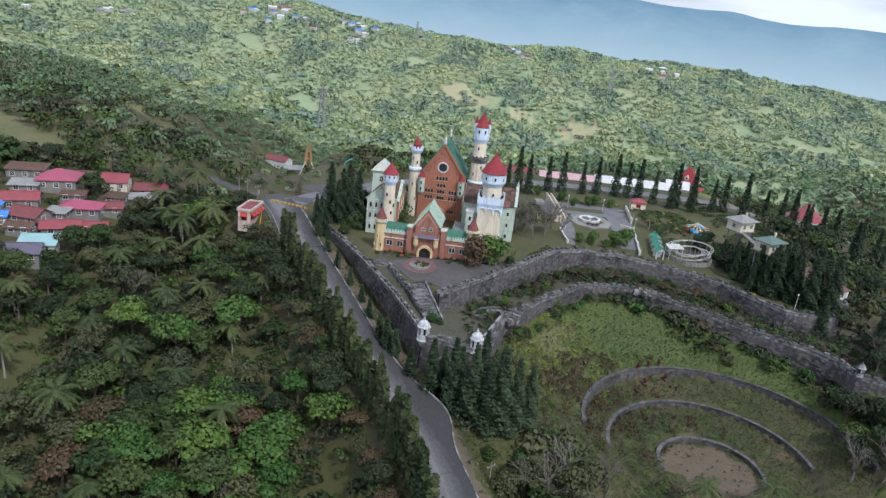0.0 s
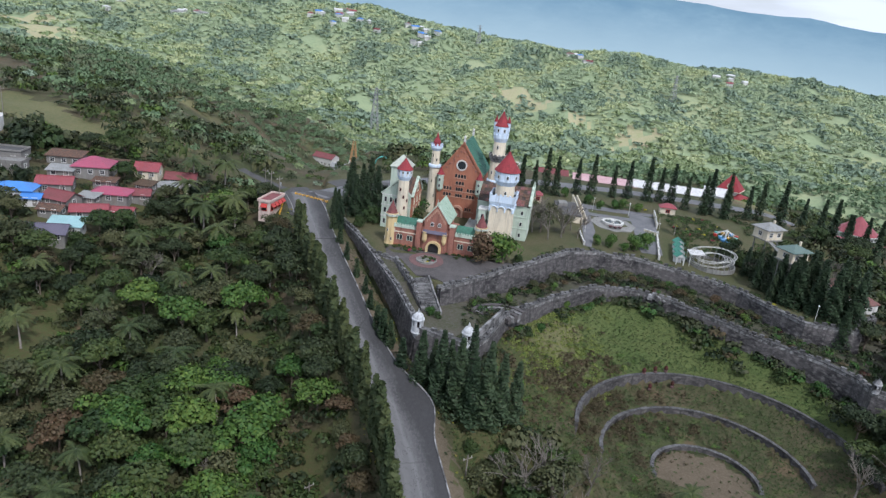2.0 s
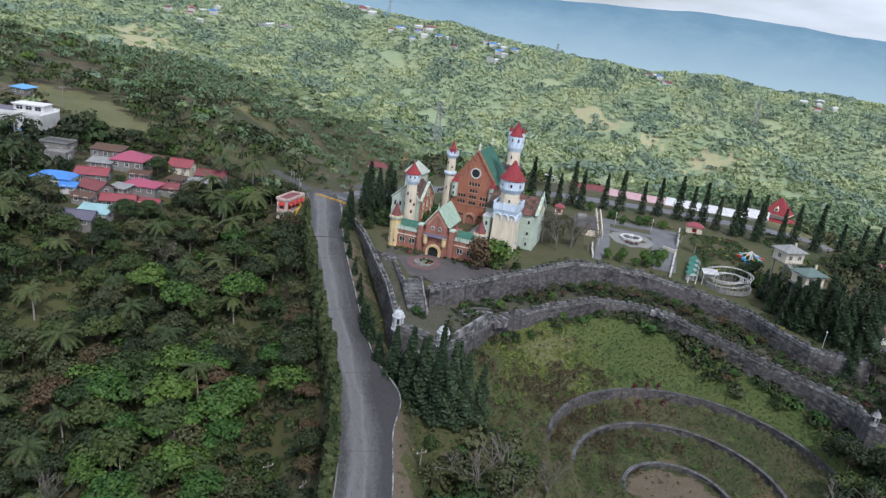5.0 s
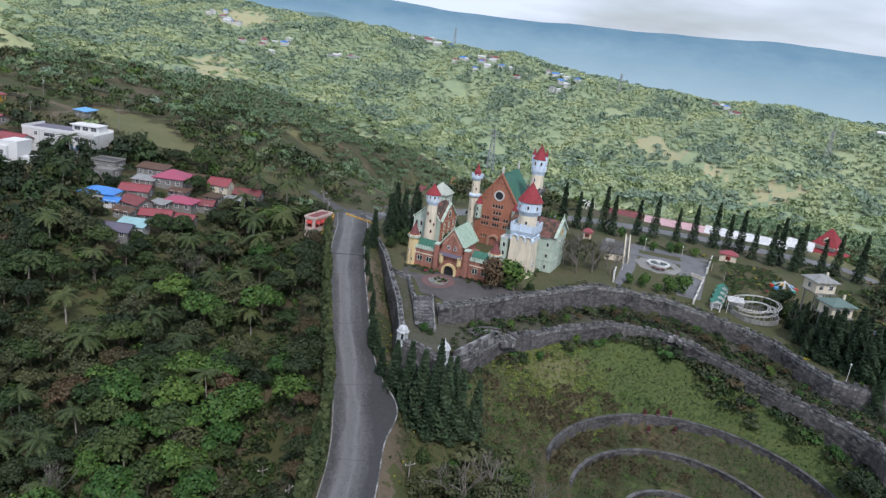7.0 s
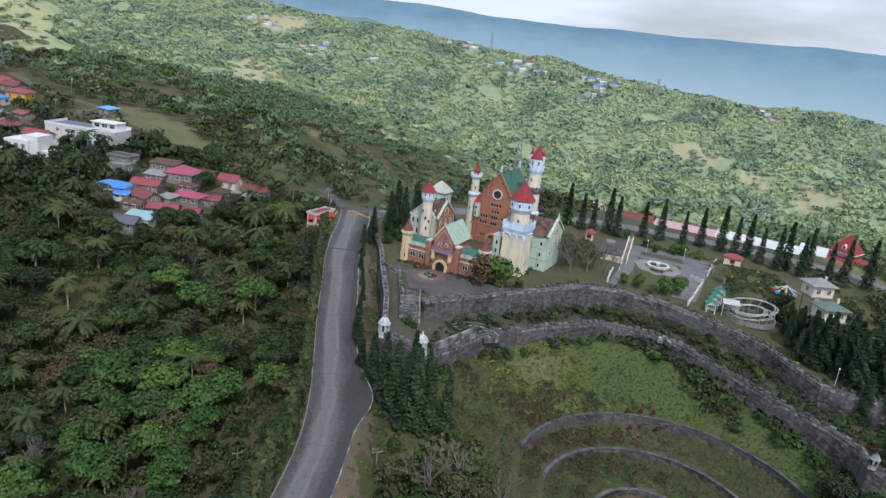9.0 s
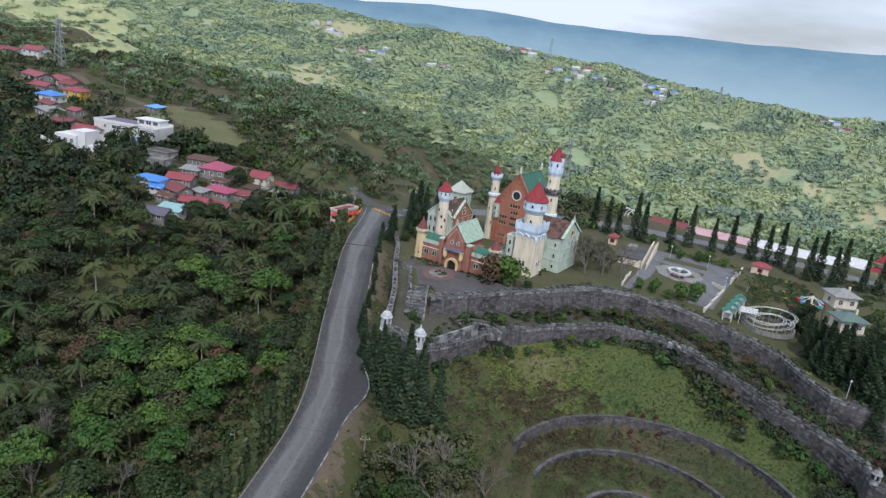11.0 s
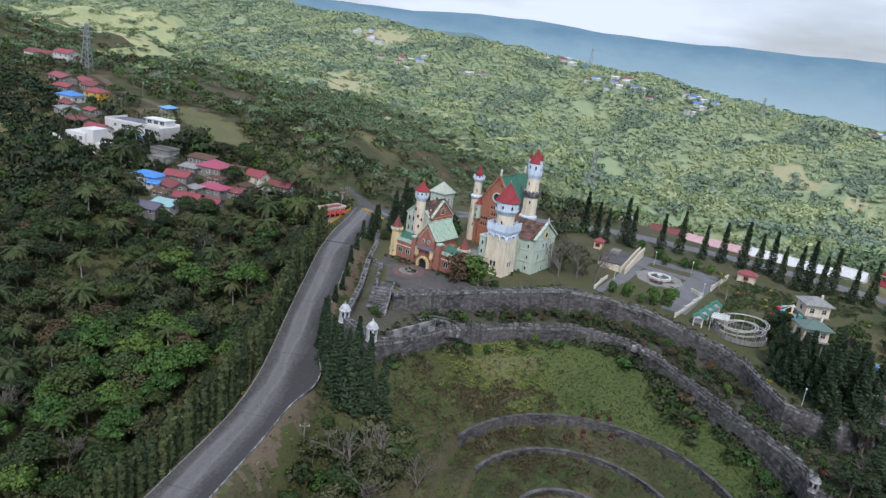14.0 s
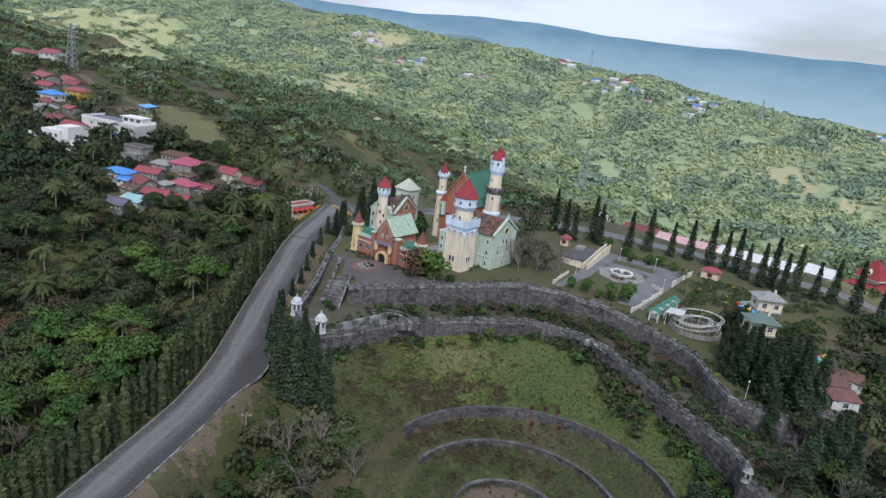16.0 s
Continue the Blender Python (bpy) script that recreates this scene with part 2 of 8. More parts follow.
    "far_dark": leaf_mat("painted_shade_blue_woods", (0.20, 0.275, 0.19), (0.155, 0.22, 0.16), 0.12, 0.0),
    "leaf_magenta": leaf_mat("magenta_blossom", (0.35, 0.04, 0.10), (0.25, 0.03, 0.08)),
    "leaf_maroon": leaf_mat("maroon_leaves", (0.075, 0.014, 0.018), (0.05, 0.012, 0.014)),
    "leaf_flower": leaf_mat("yellow_flowers", (0.45, 0.36, 0.03), (0.30, 0.28, 0.04)),
}


def ground_material():
    """Grass, dry earth and scrub, by noise at three scales."""
    m = mat("hillside_ground", (0.050, 0.060, 0.024), (0.088, 0.068, 0.042), (0.036, 0.044, 0.018), 0.035, 1.2, bump=0.6, lo=0.42, hi=0.62)
    n, l = m.node_tree.nodes, m.node_tree.links
    b = n["Principled BSDF"]
    prev = b.inputs["Base Color"].links[0].from_socket
    geo = n.new("ShaderNodeNewGeometry")
    for scale, p, q, col in ((0.011, 0.58, 0.70, (0.17, 0.165, 0.07)), (0.09, 0.58, 0.70, (0.12, 0.085, 0.052)), (0.3, 0.58, 0.75, (0.085, 0.115, 0.035))):
        t = n.new("ShaderNodeTexNoise")
        t.inputs["Scale"].default_value, t.inputs["Detail"].default_value = scale, 5.0
        l.new(geo.outputs["Position"], t.inputs["Vector"])
        r = n.new("ShaderNodeMapRange")
        r.inputs["From Min"].default_value, r.inputs["From Max"].default_value = p, q
        l.new(t.outputs["Fac"], r.inputs["Value"])
        x = n.new("ShaderNodeMixRGB")
        l.new(r.outputs["Result"], x.inputs[0])
        l.new(prev, x.inputs[1])
        x.inputs[2].default_value = (*col, 1)
        prev = x.outputs["Color"]
    l.new(prev, b.inputs["Base Color"])
    return m


M["ground"] = ground_material()
M["lawn"] = mat("mown_lawn", (0.060, 0.070, 0.028), (0.094, 0.082, 0.046), (0.045, 0.055, 0.02), 0.11, 1.8, bump=0.5)
M["terrace"] = mat("weedy_stone_terrace", (0.078, 0.072, 0.055), (0.049, 0.055, 0.026), (0.098, 0.094, 0.085), 0.25, 1.6, bump=0.6)
# far ground colours raised to hold the sunlight and haze of the distance
M["far_ground"] = mat("painted_sun_far_slope", (0.245, 0.31, 0.18), (0.32, 0.35, 0.20), (0.20, 0.26, 0.15), 0.012, 0.2, bump=0.3, lo=0.48, hi=0.66)
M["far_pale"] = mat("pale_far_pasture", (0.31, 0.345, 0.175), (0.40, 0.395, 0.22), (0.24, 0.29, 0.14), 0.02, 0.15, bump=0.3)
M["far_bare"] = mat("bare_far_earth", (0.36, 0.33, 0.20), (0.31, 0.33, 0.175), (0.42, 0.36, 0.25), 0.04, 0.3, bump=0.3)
M["stone_mid"] = mat("stained_grey_coping", (0.135, 0.135, 0.138), (0.04, 0.04, 0.042), (0.22, 0.22, 0.225), 0.45, 2.2, bump=0.6, objvar=0.35, lo=0.38, hi=0.6)
M["stone_band"] = mat("lichen_bleached_stone_band", (0.175, 0.17, 0.17), (0.045, 0.044, 0.046), (0.42, 0.42, 0.425), 0.22, 1.0, bump=0.8, lo=0.38, hi=0.6, streak=(0.05, 0.049, 0.05))
M["meadow"] = mat("yellow_green_meadow", (0.062, 0.092, 0.026), (0.086, 0.106, 0.034), (0.048, 0.072, 0.022), 0.1, 1.4, bump=0.6)
M["scrub"] = mat("brown_scrub", (0.060, 0.064, 0.025), (0.058, 0.076, 0.025), (0.082, 0.058, 0.030), 0.14, 1.4, bump=0.6)
M["earth"] = mat("dry_bare_earth", (0.118, 0.092, 0.064), (0.086, 0.070, 0.046), (0.148, 0.122, 0.090), 0.2, 2.5, bump=0.5)
M["field"] = mat("dry_tan_grass", (0.125, 0.125, 0.056), (0.088, 0.10, 0.042), (0.155, 0.138, 0.075), 0.06, 0.9, bump=0.5)

# ---- building helpers ----


def shade(me, smooth):
    if smooth:
        for p in me.polygons:
            p.use_smooth = True


def part(name, bm, material, parent, label="", smooth=False):
    me = bpy.data.meshes.new(name)
    if len(bm.faces):
        bmesh.ops.recalc_face_normals(bm, faces=bm.faces[:])
    bm.to_mesh(me)
    bm.free()
    me.materials.append(M[material] if isinstance(material, str) else material)
    shade(me, smooth)
    ob = new(name, me)
    if parent:
        ob.parent = parent
    if label:
        ob["label"] = label
    return ob


def raw(name, verts, faces, material, parent=None, smooth=False):
    me = bpy.data.meshes.new(name)
    me.from_pydata(verts, [], faces)
    me.materials.append(M[material] if isinstance(material, str) else material)
    shade(me, smooth)
    ob = new(name, me)
    if parent:
        ob.parent = parent
    return ob


def share(name, me, parent, m):
    """One more piece on a mesh that exists already."""
    ob = new(name, me)
    ob.parent = parent
    ob.matrix_local = m
    return ob


def thing(name, m, label, category, group="", kind=""):
    ob = new(name)
    ob.empty_display_size = 0.5
    ob.matrix_world = m
    return tagged(ob, label, category, group, kind)


def BM():
    return bmesh.new()


def box(bm, x0, x1, y0, y1, z0, z1):
    v = [bm.verts.new((x, y, z)) for z in (z0, z1) for x, y in ((x0, y0), (x1, y0), (x1, y1), (x0, y1))]
    for f in ((0, 3, 2, 1), (4, 5, 6, 7), (0, 1, 5, 4), (1, 2, 6, 5), (2, 3, 7, 6), (3, 0, 4, 7)):
        bm.faces.new([v[i] for i in f])
    return bm


def prism(bm, pts, z0, z1):
    lo = [bm.verts.new((x, y, z0)) for x, y in pts]
    hi = [bm.verts.new((x, y, z1)) for x, y in pts]
    k = len(pts)
    bm.faces.new(lo[::-1])
    bm.faces.new(hi)
    for i in range(k):
        bm.faces.new((lo[i], lo[(i + 1) % k], hi[(i + 1) % k], hi[i]))
    return bm


def lathe(bm, cx, cy, profile, n=20, turn=0.0):
    """A turned body: profile of (radius, height), closed at both ends."""
    rings = []
    for r, z in profile:
        if r < 1e-4:
            rings.append([bm.verts.new((cx, cy, z))])
        else:
            rings.append([bm.verts.new((cx + r * math.cos(turn + 2 * math.pi * i / n), cy + r * math.sin(turn + 2 * math.pi * i / n), z)) for i in range(n)])
    for a, b in zip(rings, rings[1:]):
        for i in range(n):
            q = [a[i % len(a)], a[(i + 1) % len(a)], b[(i + 1) % len(b)], b[i % len(b)]]
            q = list(dict.fromkeys(q))
            if len(q) > 2:
                bm.faces.new(q)
    for r, flip in ((rings[0], True), (rings[-1], False)):
        if len(r) > 2:
            bm.faces.new(r[::-1] if flip else r)
    return bm


def slab(bm, quad, thick):
    """A sheet with thickness under four corners."""
    q = [Vector(p) for p in quad]
    nrm = (q[1] - q[0]).cross(q[3] - q[0]).normalized()
    if nrm.z < 0:
        nrm.negate()
    a = [bm.verts.new(p) for p in q]
    b = [bm.verts.new(p - nrm * thick) for p in q]
    k = len(q)
    bm.faces.new(a)
    bm.faces.new(b[::-1])
    for i in range(k):
        bm.faces.new((a[i], a[(i + 1) % k], b[(i + 1) % k], b[i]))
    return bm


def bar(bm, p, q, r, n=6, r2=None):
    """A round bar from p to q."""
    p, q = Vector(p), Vector(q)
    d = (q - p).normalized()
    s = d.orthogonal().normalized()
    t = d.cross(s)
    r2 = r if r2 is None else r2
    a = [bm.verts.new(p + (s * math.cos(2 * math.pi * i / n) + t * math.sin(2 * math.pi * i / n)) * r) for i in range(n)]
    b = [bm.verts.new(q + (s * math.cos(2 * math.pi * i / n) + t * math.sin(2 * math.pi * i / n)) * r2) for i in range(n)]
    for i in range(n):
        bm.faces.new((a[i], a[(i + 1) % n], b[(i + 1) % n], b[i]))
    bm.faces.new(a[::-1])
    bm.faces.new(b)
    return bm

# ---- the lie of the land ----
Y_KNOTS = np.array([-300, 60, 130, 200, 280, 400, 600, 800, 1050, 1300, 1480, 1800, 2600, 4900], float)
SECTIONS = {
    -3500: (20, 30, 40, 45, 50, 60, 60, 60, 70, 100, 130, 90, -80, -150),
    -1400: (10, 20, 30, 35, 40, 35, 20, 10, 20, 60, 115, 80, -120, -150),
    -700: (-5, 10, 20, 28, 32, 25, -5, -25, -20, 30, 78, 40, -130, -150),
    -280: (-25, -8, 5, 17, 25, 15, -15, -60, -68, -10, 52, 15, -140, -150),
    -150: (-32, -20, -3, 12, 12, -8, -44, -80, -76, -18, 30, 0, -150, -150),
    -100: (-35, -23, -5.5, 8, -1, -47, -66, -87, -78, -22, 24, -5, -150, -150),
    -60: (-38, -28, -16, -2, -8, -53, -74, -91, -80, -25, 18, -10, -150, -150),
    20: (-42, -33, -20, -3, -6, -44, -76, -94, -82, -28, 13, -15, -150, -150),
    110: (-48, -38, -26, -9, -12, -40, -76, -94, -82, -28, 11, -15, -150, -150),
    220: (-50, -42, -32, -18, -20, -40, -76, -94, -85, -30, 11, -15, -150, -150),
    500: (-55, -48, -42, -36, -36, -50, -82, -96, -86, -35, 6, -20, -150, -150),
    1200: (-70, -66, -64, -62, -62, -74, -92, -98, -92, -70, -50, -60, -150, -150),
    3500: (-90, -90, -90, -90, -90, -95, -98, -100, -98, -90, -80, -90, -150, -150),
}
ROAD = [(22.5, 42, -19.0), (19, 58, -17.7), (14, 76, -16.4), (8.5, 95, -14.9), (3, 108, -13.6), (-4, 121, -11.3), (-11.5, 134, -8.8), (-18.5, 147, -6.0), (-26, 161, -3.1), (-32.5, 175, -1.3), (-38.5, 190, -0.6), (-45, 203, -0.4)]
OUTER = [(-26, 182), (-20, 173), (-12.5, 159), (-4.1, 144.7), (3.2, 129.3), (13.8, 125.0), (17.5, 132), (21, 145), (33, 161.5), (45, 174), (56, 177), (66, 175), (76, 168), (84.2, 162.4), (92.9, 157), (98.7, 153), (103.2, 147.8), (104, 141.6), (112, 138.5), (122, 137)]
INNER = [(-26.2, 182.4), (-20.4, 173.5), (-13, 160), (-6.8, 157.2), (-1.2, 147.6), (2.0, 150.2), (5.5, 145.5), (15.2, 155), (26.6, 167.5), (36.8, 181), (46, 187.8), (57, 191.4), (70, 188.8), (80, 185.2), (85.3, 181.8), (91, 172.2), (96.4, 164.4), (108.7, 163), (111.2, 170.5), (118, 175)]
BACK = [(170, 128), (200, 350), (-60, 350), (-44, 230), (-36, 200)]


def smooth(e0, e1, x):
    t = np.clip((x - e0) / (e1 - e0), 0, 1)
    return t * t * (3 - 2 * t)


def line_gap(x, y, pts):
    """Distance to a polyline, and how far along it the foot lies (in points)."""
    best, where = np.full(x.shape, 1e9), np.zeros(x.shape)
    for i, (a, b) in enumerate(zip(pts, pts[1:])):
        dx, dy = b[0] - a[0], b[1] - a[1]
        s = np.clip(((x - a[0]) * dx + (y - a[1]) * dy) / (dx * dx + dy * dy), 0, 1)
        d = np.hypot(x - a[0] - s * dx, y - a[1] - s * dy)
        where = np.where(d < best, i + s, where)
        best = np.minimum(best, d)
    return best, where


def inside(x, y, poly):
    c = np.zeros(x.shape, bool)
    for (x0, y0), (x1, y1) in zip(poly, poly[1:] + poly[:1]):
        hit = (y0 > y) != (y1 > y)
        c ^= hit & (x < (x1 - x0) * (y - y0) / (y1 - y0 + 1e-12) + x0)
    return c


def waves(x, y, size, seed):
    """A cheap smooth noise: a sum of turned sine waves."""
    rng = np.random.RandomState(seed)
    out = np.zeros(x.shape)
    for k in range(9):
        a, ph = rng.uniform(0, 6.28), rng.uniform(0, 6.28)
        f = 6.28 / (size * rng.uniform(0.5, 1.6))
        out += np.sin((x * np.cos(a) + y * np.sin(a)) * f + ph)
    return out / 3.0


SECTION_X = np.array(sorted(SECTIONS), float)


def hills(x, y):
    cols = []
    for s in SECTION_X:
        z = np.zeros(y.shape)
        for o, w in ((-0.9, 0.15), (-0.45, 0.2), (0, 0.3), (0.45, 0.2), (0.9, 0.15)):
            z += w * np.interp(y + o * (25 + 0.09 * np.abs(y)), Y_KNOTS, SECTIONS[s])
        cols.append(z)
    cols = np.array(cols)
    i = np.clip(np.searchsorted(SECTION_X, x) - 1, 0, len(SECTION_X) - 2)
    t = np.clip((x - SECTION_X[i]) / (SECTION_X[i + 1] - SECTION_X[i]), 0, 1)
    t = 0.4 * t + 0.6 * t * t * (3 - 2 * t)
    k = np.arange(x.size).reshape(x.shape)
    flat = cols.reshape(len(SECTION_X), -1)
    z = flat[i, k] * (1 - t) + flat[i + 1, k] * t
    far = smooth(300, 700, np.hypot(x, y))
    return z + far * (9 * waves(x, y, 260, 3) + 4 * waves(x, y, 110, 4) - 10 * np.abs(waves(x, y, 330, 8))) * (1 - 0.5 * smooth(1300, 1500, y)) + (1 - far) * 0.5 * waves(x, y, 30, 5)


def terrace_z(x, y):
    z = np.interp(x, (0, 45, 66, 88, 106, 130), (-6.2, -7.5, -8.8, -10.5, -11.2, -11.6))
    left = np.clip(-1.4 - (158 - y) * 0.21, -6, -1.2)
    return np.where(x < 0.3 * (y - 139) * -1.7 + 3.4, np.maximum(z, left), z)


def park_z(x, y):
    z = -0.7 - 0.085 * np.clip(163 - y, 0, 30) * smooth(40, 25, x) - 0.035 * np.clip(y - 232, 0, 60)
    z = z - 0.7 * smooth(28, 54, x) - 0.07 * np.clip(218 - y, 0, 28) * smooth(38, 57, x)
    z = z - 0.09 * np.clip(x - 57, 0, 45) * smooth(238, 206, y)
    return np.where(smooth(196, 186, y) * smooth(78, 86, x) > 0, np.maximum(z, -5.6 - 3 * (1 - smooth(196, 186, y) * smooth(78, 86, x))), z)


def foot_z(x):
    return np.interp(x, (0, 24, 55, 74, 88, 106, 140), (-11.3, -10.6, -11.2, -13.3, -15.4, -18.5, -22))


def pit_z(x, y):
    r, r2 = np.hypot(x - 68.5, y - 124.5), np.hypot(x - 66, y - 124)
    z = np.where(r2 < 10.8, -27.0, np.where(r2 < 21.5, -25.9 + (r2 - 10.8) * 0.05, np.where(r < 29.8, -23.9 + (r2 - 21.5) * 0.24, -19.9 + (r - 29.8) * 0.32)))
    z = z + 2.8 * smooth(11, 1.5, line_gap(x, y, OUTER[5:])[0])
    south = smooth(118, 96, y)
    return np.minimum(z * (1 - south) + (-27 - 0.05 * (118 - y)) * south, foot_z(x) + np.where(x < 30, -0.03 * np.clip(128 - y, 0, 60), 0))


def ground_z(x, y):
    x, y = np.asarray(x, float), np.asarray(y, float)
    shape = x.shape
    x, y = x.ravel(), y.ravel()
    z = hills(x, y)
    d, s = line_gap(x, y, [p[:2] for p in ROAD])
    rz = np.interp(s, np.arange(len(ROAD)), [p[2] for p in ROAD])
    # hollow below the terraces, on the park's side of the road
    east = smooth(4, 18, d) * (x > np.interp(y, [p[1] for p in ROAD], [p[0] for p in ROAD])) * smooth(190, 180, y)
    keep = np.hypot((x - 62) / 78, (y - 125) / 70)
    w = east * smooth(1.15, 0.85, keep)
    z = z * (1 - w) + pit_z(x, y) * w
    near = smooth(17, 5.2, d)
    z = z * (1 - near) + (rz - 0.12) * near
    out = inside(x, y, OUTER + BACK)
    z = np.where(out, terrace_z(x, y), z)
    inn = inside(x, y, INNER + BACK)
    edge = smooth(285, 345, y) + smooth(112, 165, x) + smooth(-40, -52, x)
    edge = np.clip(edge, 0, 1)
    z = np.where(inn | (out & (y > 200)), park_z(x, y) * (1 - edge) + z * edge * 0 + hills(x, y) * edge, z)
    return z.reshape(shape)


def gz(x, y):
    return float(ground_z(np.array([x]), np.array([y]))[0])


def axis(lo, a, b, hi, step, grow):
    mid = list(np.arange(a, b + 1e-6, step))
    up, s = [b], step
    while up[-1] < hi:
        s = min(s * grow, 17 if up[-1] < 1600 else 90)
        up.append(up[-1] + s)
    dn, s = [a], step
    while dn[-1] > lo:
        s = min(s * grow, 17 if dn[-1] > -1700 else 90)
        dn.append(dn[-1] - s)
    return np.array(dn[:0:-1] + mid + up[1:])


FIELD = [(-186, 234), (-163, 240), (-137, 231), (-112, 214), (-97, 203), (-106, 198), (-120, 203), (-145, 212), (-168, 222)]
PASTURE = [(-640, 395), (-430, 360), (-300, 330), (-265, 352), (-330, 420), (-480, 520), (-900, 790), (-1270, 1140), (-1480, 1110), (-1470, 870), (-1150, 700), (-700, 500)]


def pasture(x, y):
    """Above nought on the bare grassy hill beyond the village."""
    return inside(x, y, PASTURE) * 1.0


def scars(x, y):
    """Above nought where the far slope is bare earth."""
    s = np.full(x.shape, -1.0)
    for cx, cy, r in ((-540, 786, 34), (-612, 917, 30), (197, 1010, 20), (218, 1003, 13), (22, 1161, 26), (60, 1120, 16), (-690, 977, 40), (-861, 1369, 55), (-253, 487, 16), (330, 1090, 18), (-330, 700, 20), (120, 1060, 16)):
        s = np.maximum(s, 1 - np.hypot((x - cx) / r, (y - cy) / (r * 1.4)) + 0.5 * waves(x, y, 18, 17))
    return s


def build_ground():
    xs, ys = axis(-3600, -60, 116, 3600, 1.0, 1.05), axis(-300, 58, 206, 4900, 1.0, 1.035)
    gx, gy = np.meshgrid(xs, ys)
    gzz = ground_z(gx, gy)
    nx, ny = len(xs), len(ys)
    verts = np.stack([gx, gy, gzz], -1).reshape(-1, 3)
    i = np.arange(nx * ny).reshape(ny, nx)
    faces = np.stack([i[:-1, :-1], i[:-1, 1:], i[1:, 1:], i[1:, :-1]], -1).reshape(-1, 4)
    ob = raw("ground", verts.tolist(), faces.tolist(), "ground", smooth=True)
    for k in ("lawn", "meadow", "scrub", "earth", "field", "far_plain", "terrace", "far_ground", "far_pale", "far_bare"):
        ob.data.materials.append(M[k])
    c = verts[faces].mean(1)
    x, y = c[:, 0], c[:, 1]
    idx = np.zeros(len(faces), int)
    wob = waves(x, y, 14, 11)
    inn = inside(x, y, INNER + BACK)
    idx[inn & (x < 112) & (y < 262)] = 1
    low = ~inside(x, y, OUTER + BACK) & (x > 14) & (x < 112) & (y > 88) & (y < 180)
    r = np.hypot(x - 68, y - 123)
    idx[low & (r > 31) & (y > 128)] = 2
    idx[low & (np.hypot((x - 31) / 12, (y - 150) / 13) + 0.25 * wob < 1)] = 5
    idx[low & (y < 146) & (wob + 0.10 * (46 - x) > 0.9) & (r > 20) & (y < 152)] = 3
    idx[inside(x, y, OUTER + BACK) & ~inn & (y < 196)] = 7
    # distant faces get the ground colours with sun and haze painted in
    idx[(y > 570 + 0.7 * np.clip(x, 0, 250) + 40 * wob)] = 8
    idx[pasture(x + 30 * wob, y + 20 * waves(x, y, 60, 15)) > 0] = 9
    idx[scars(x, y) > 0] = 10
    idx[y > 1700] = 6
    idx[low & (np.hypot(x - 66, y - 122.5) < 10.5) & (wob > -0.7)] = 4
    road_x = np.interp(y, [p[1] for p in ROAD], [p[0] for p in ROAD])
    idx[(x < road_x - 9) & (x > -160) & (y > 30) & (y < 190) & (waves(x, y, 34, 21) + 0.2 * wob + np.random.RandomState(6).uniform(-0.15, 0.15, len(x)) > 0.75)] = 3
    d, s = line_gap(x, y, [p[:2] for p in ROAD])
    idx[(d < 6.6 + 1.6 * wob + np.random.RandomState(5).uniform(0, 2.6, len(x))) & (x > np.interp(y, [p[1] for p in ROAD], [p[0] for p in ROAD])) & (y < 170) & (y > 60)] = 4
    idx[inside(x + 2 * wob, y + 2 * wob, FIELD)] = 5
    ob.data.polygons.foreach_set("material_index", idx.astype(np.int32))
    return tagged(ob, "rolling hillside ground with grass and dry earth", "ground", kind="structure")


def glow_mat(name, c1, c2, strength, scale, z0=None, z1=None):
    """A far surface whose emission paints the air haze, paler towards its foot."""
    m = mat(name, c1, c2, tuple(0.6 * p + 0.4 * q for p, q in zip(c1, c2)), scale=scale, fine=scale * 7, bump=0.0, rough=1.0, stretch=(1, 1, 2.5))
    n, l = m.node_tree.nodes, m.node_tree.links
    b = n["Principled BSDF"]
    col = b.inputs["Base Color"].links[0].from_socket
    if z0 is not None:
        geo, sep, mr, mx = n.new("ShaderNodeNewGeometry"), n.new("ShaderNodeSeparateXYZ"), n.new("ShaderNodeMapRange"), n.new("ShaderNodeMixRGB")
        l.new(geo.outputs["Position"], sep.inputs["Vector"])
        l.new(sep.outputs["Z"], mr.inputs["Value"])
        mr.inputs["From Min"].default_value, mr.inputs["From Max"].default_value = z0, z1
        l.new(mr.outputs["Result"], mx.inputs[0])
        # pale haze colour blended in at the foot
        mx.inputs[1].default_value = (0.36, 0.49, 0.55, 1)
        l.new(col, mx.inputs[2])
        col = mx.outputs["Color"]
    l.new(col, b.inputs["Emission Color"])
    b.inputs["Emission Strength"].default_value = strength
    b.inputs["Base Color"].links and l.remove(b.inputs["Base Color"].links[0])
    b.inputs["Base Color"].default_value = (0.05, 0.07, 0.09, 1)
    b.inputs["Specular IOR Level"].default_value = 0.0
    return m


# ridge, hills and plain glow in place of real haze
M["far_ridge"] = glow_mat("haze_glow_ridge", (0.105, 0.225, 0.335), (0.175, 0.305, 0.405), 0.97, 0.003, -150, 190)
M["far_ridge_near"] = glow_mat("haze_glow_hills", (0.15, 0.25, 0.28), (0.19, 0.29, 0.29), 0.9, 0.003, -160, 60)
M["far_plain"] = glow_mat("haze_glow_plain", (0.24, 0.36, 0.40), (0.30, 0.41, 0.43), 0.9, 0.004)
ground = build_ground()


def spline(pts, n):
    """Points along a smooth line through pts."""
    p = [Vector(q) for q in pts]
    p = [2 * p[0] - p[1]] + p + [2 * p[-1] - p[-2]]
    out = []
    for i in range(1, len(p) - 2):
        for k in range(n):
            t = k / n
            a, b, c, d = p[i - 1], p[i], p[i + 1], p[i + 2]
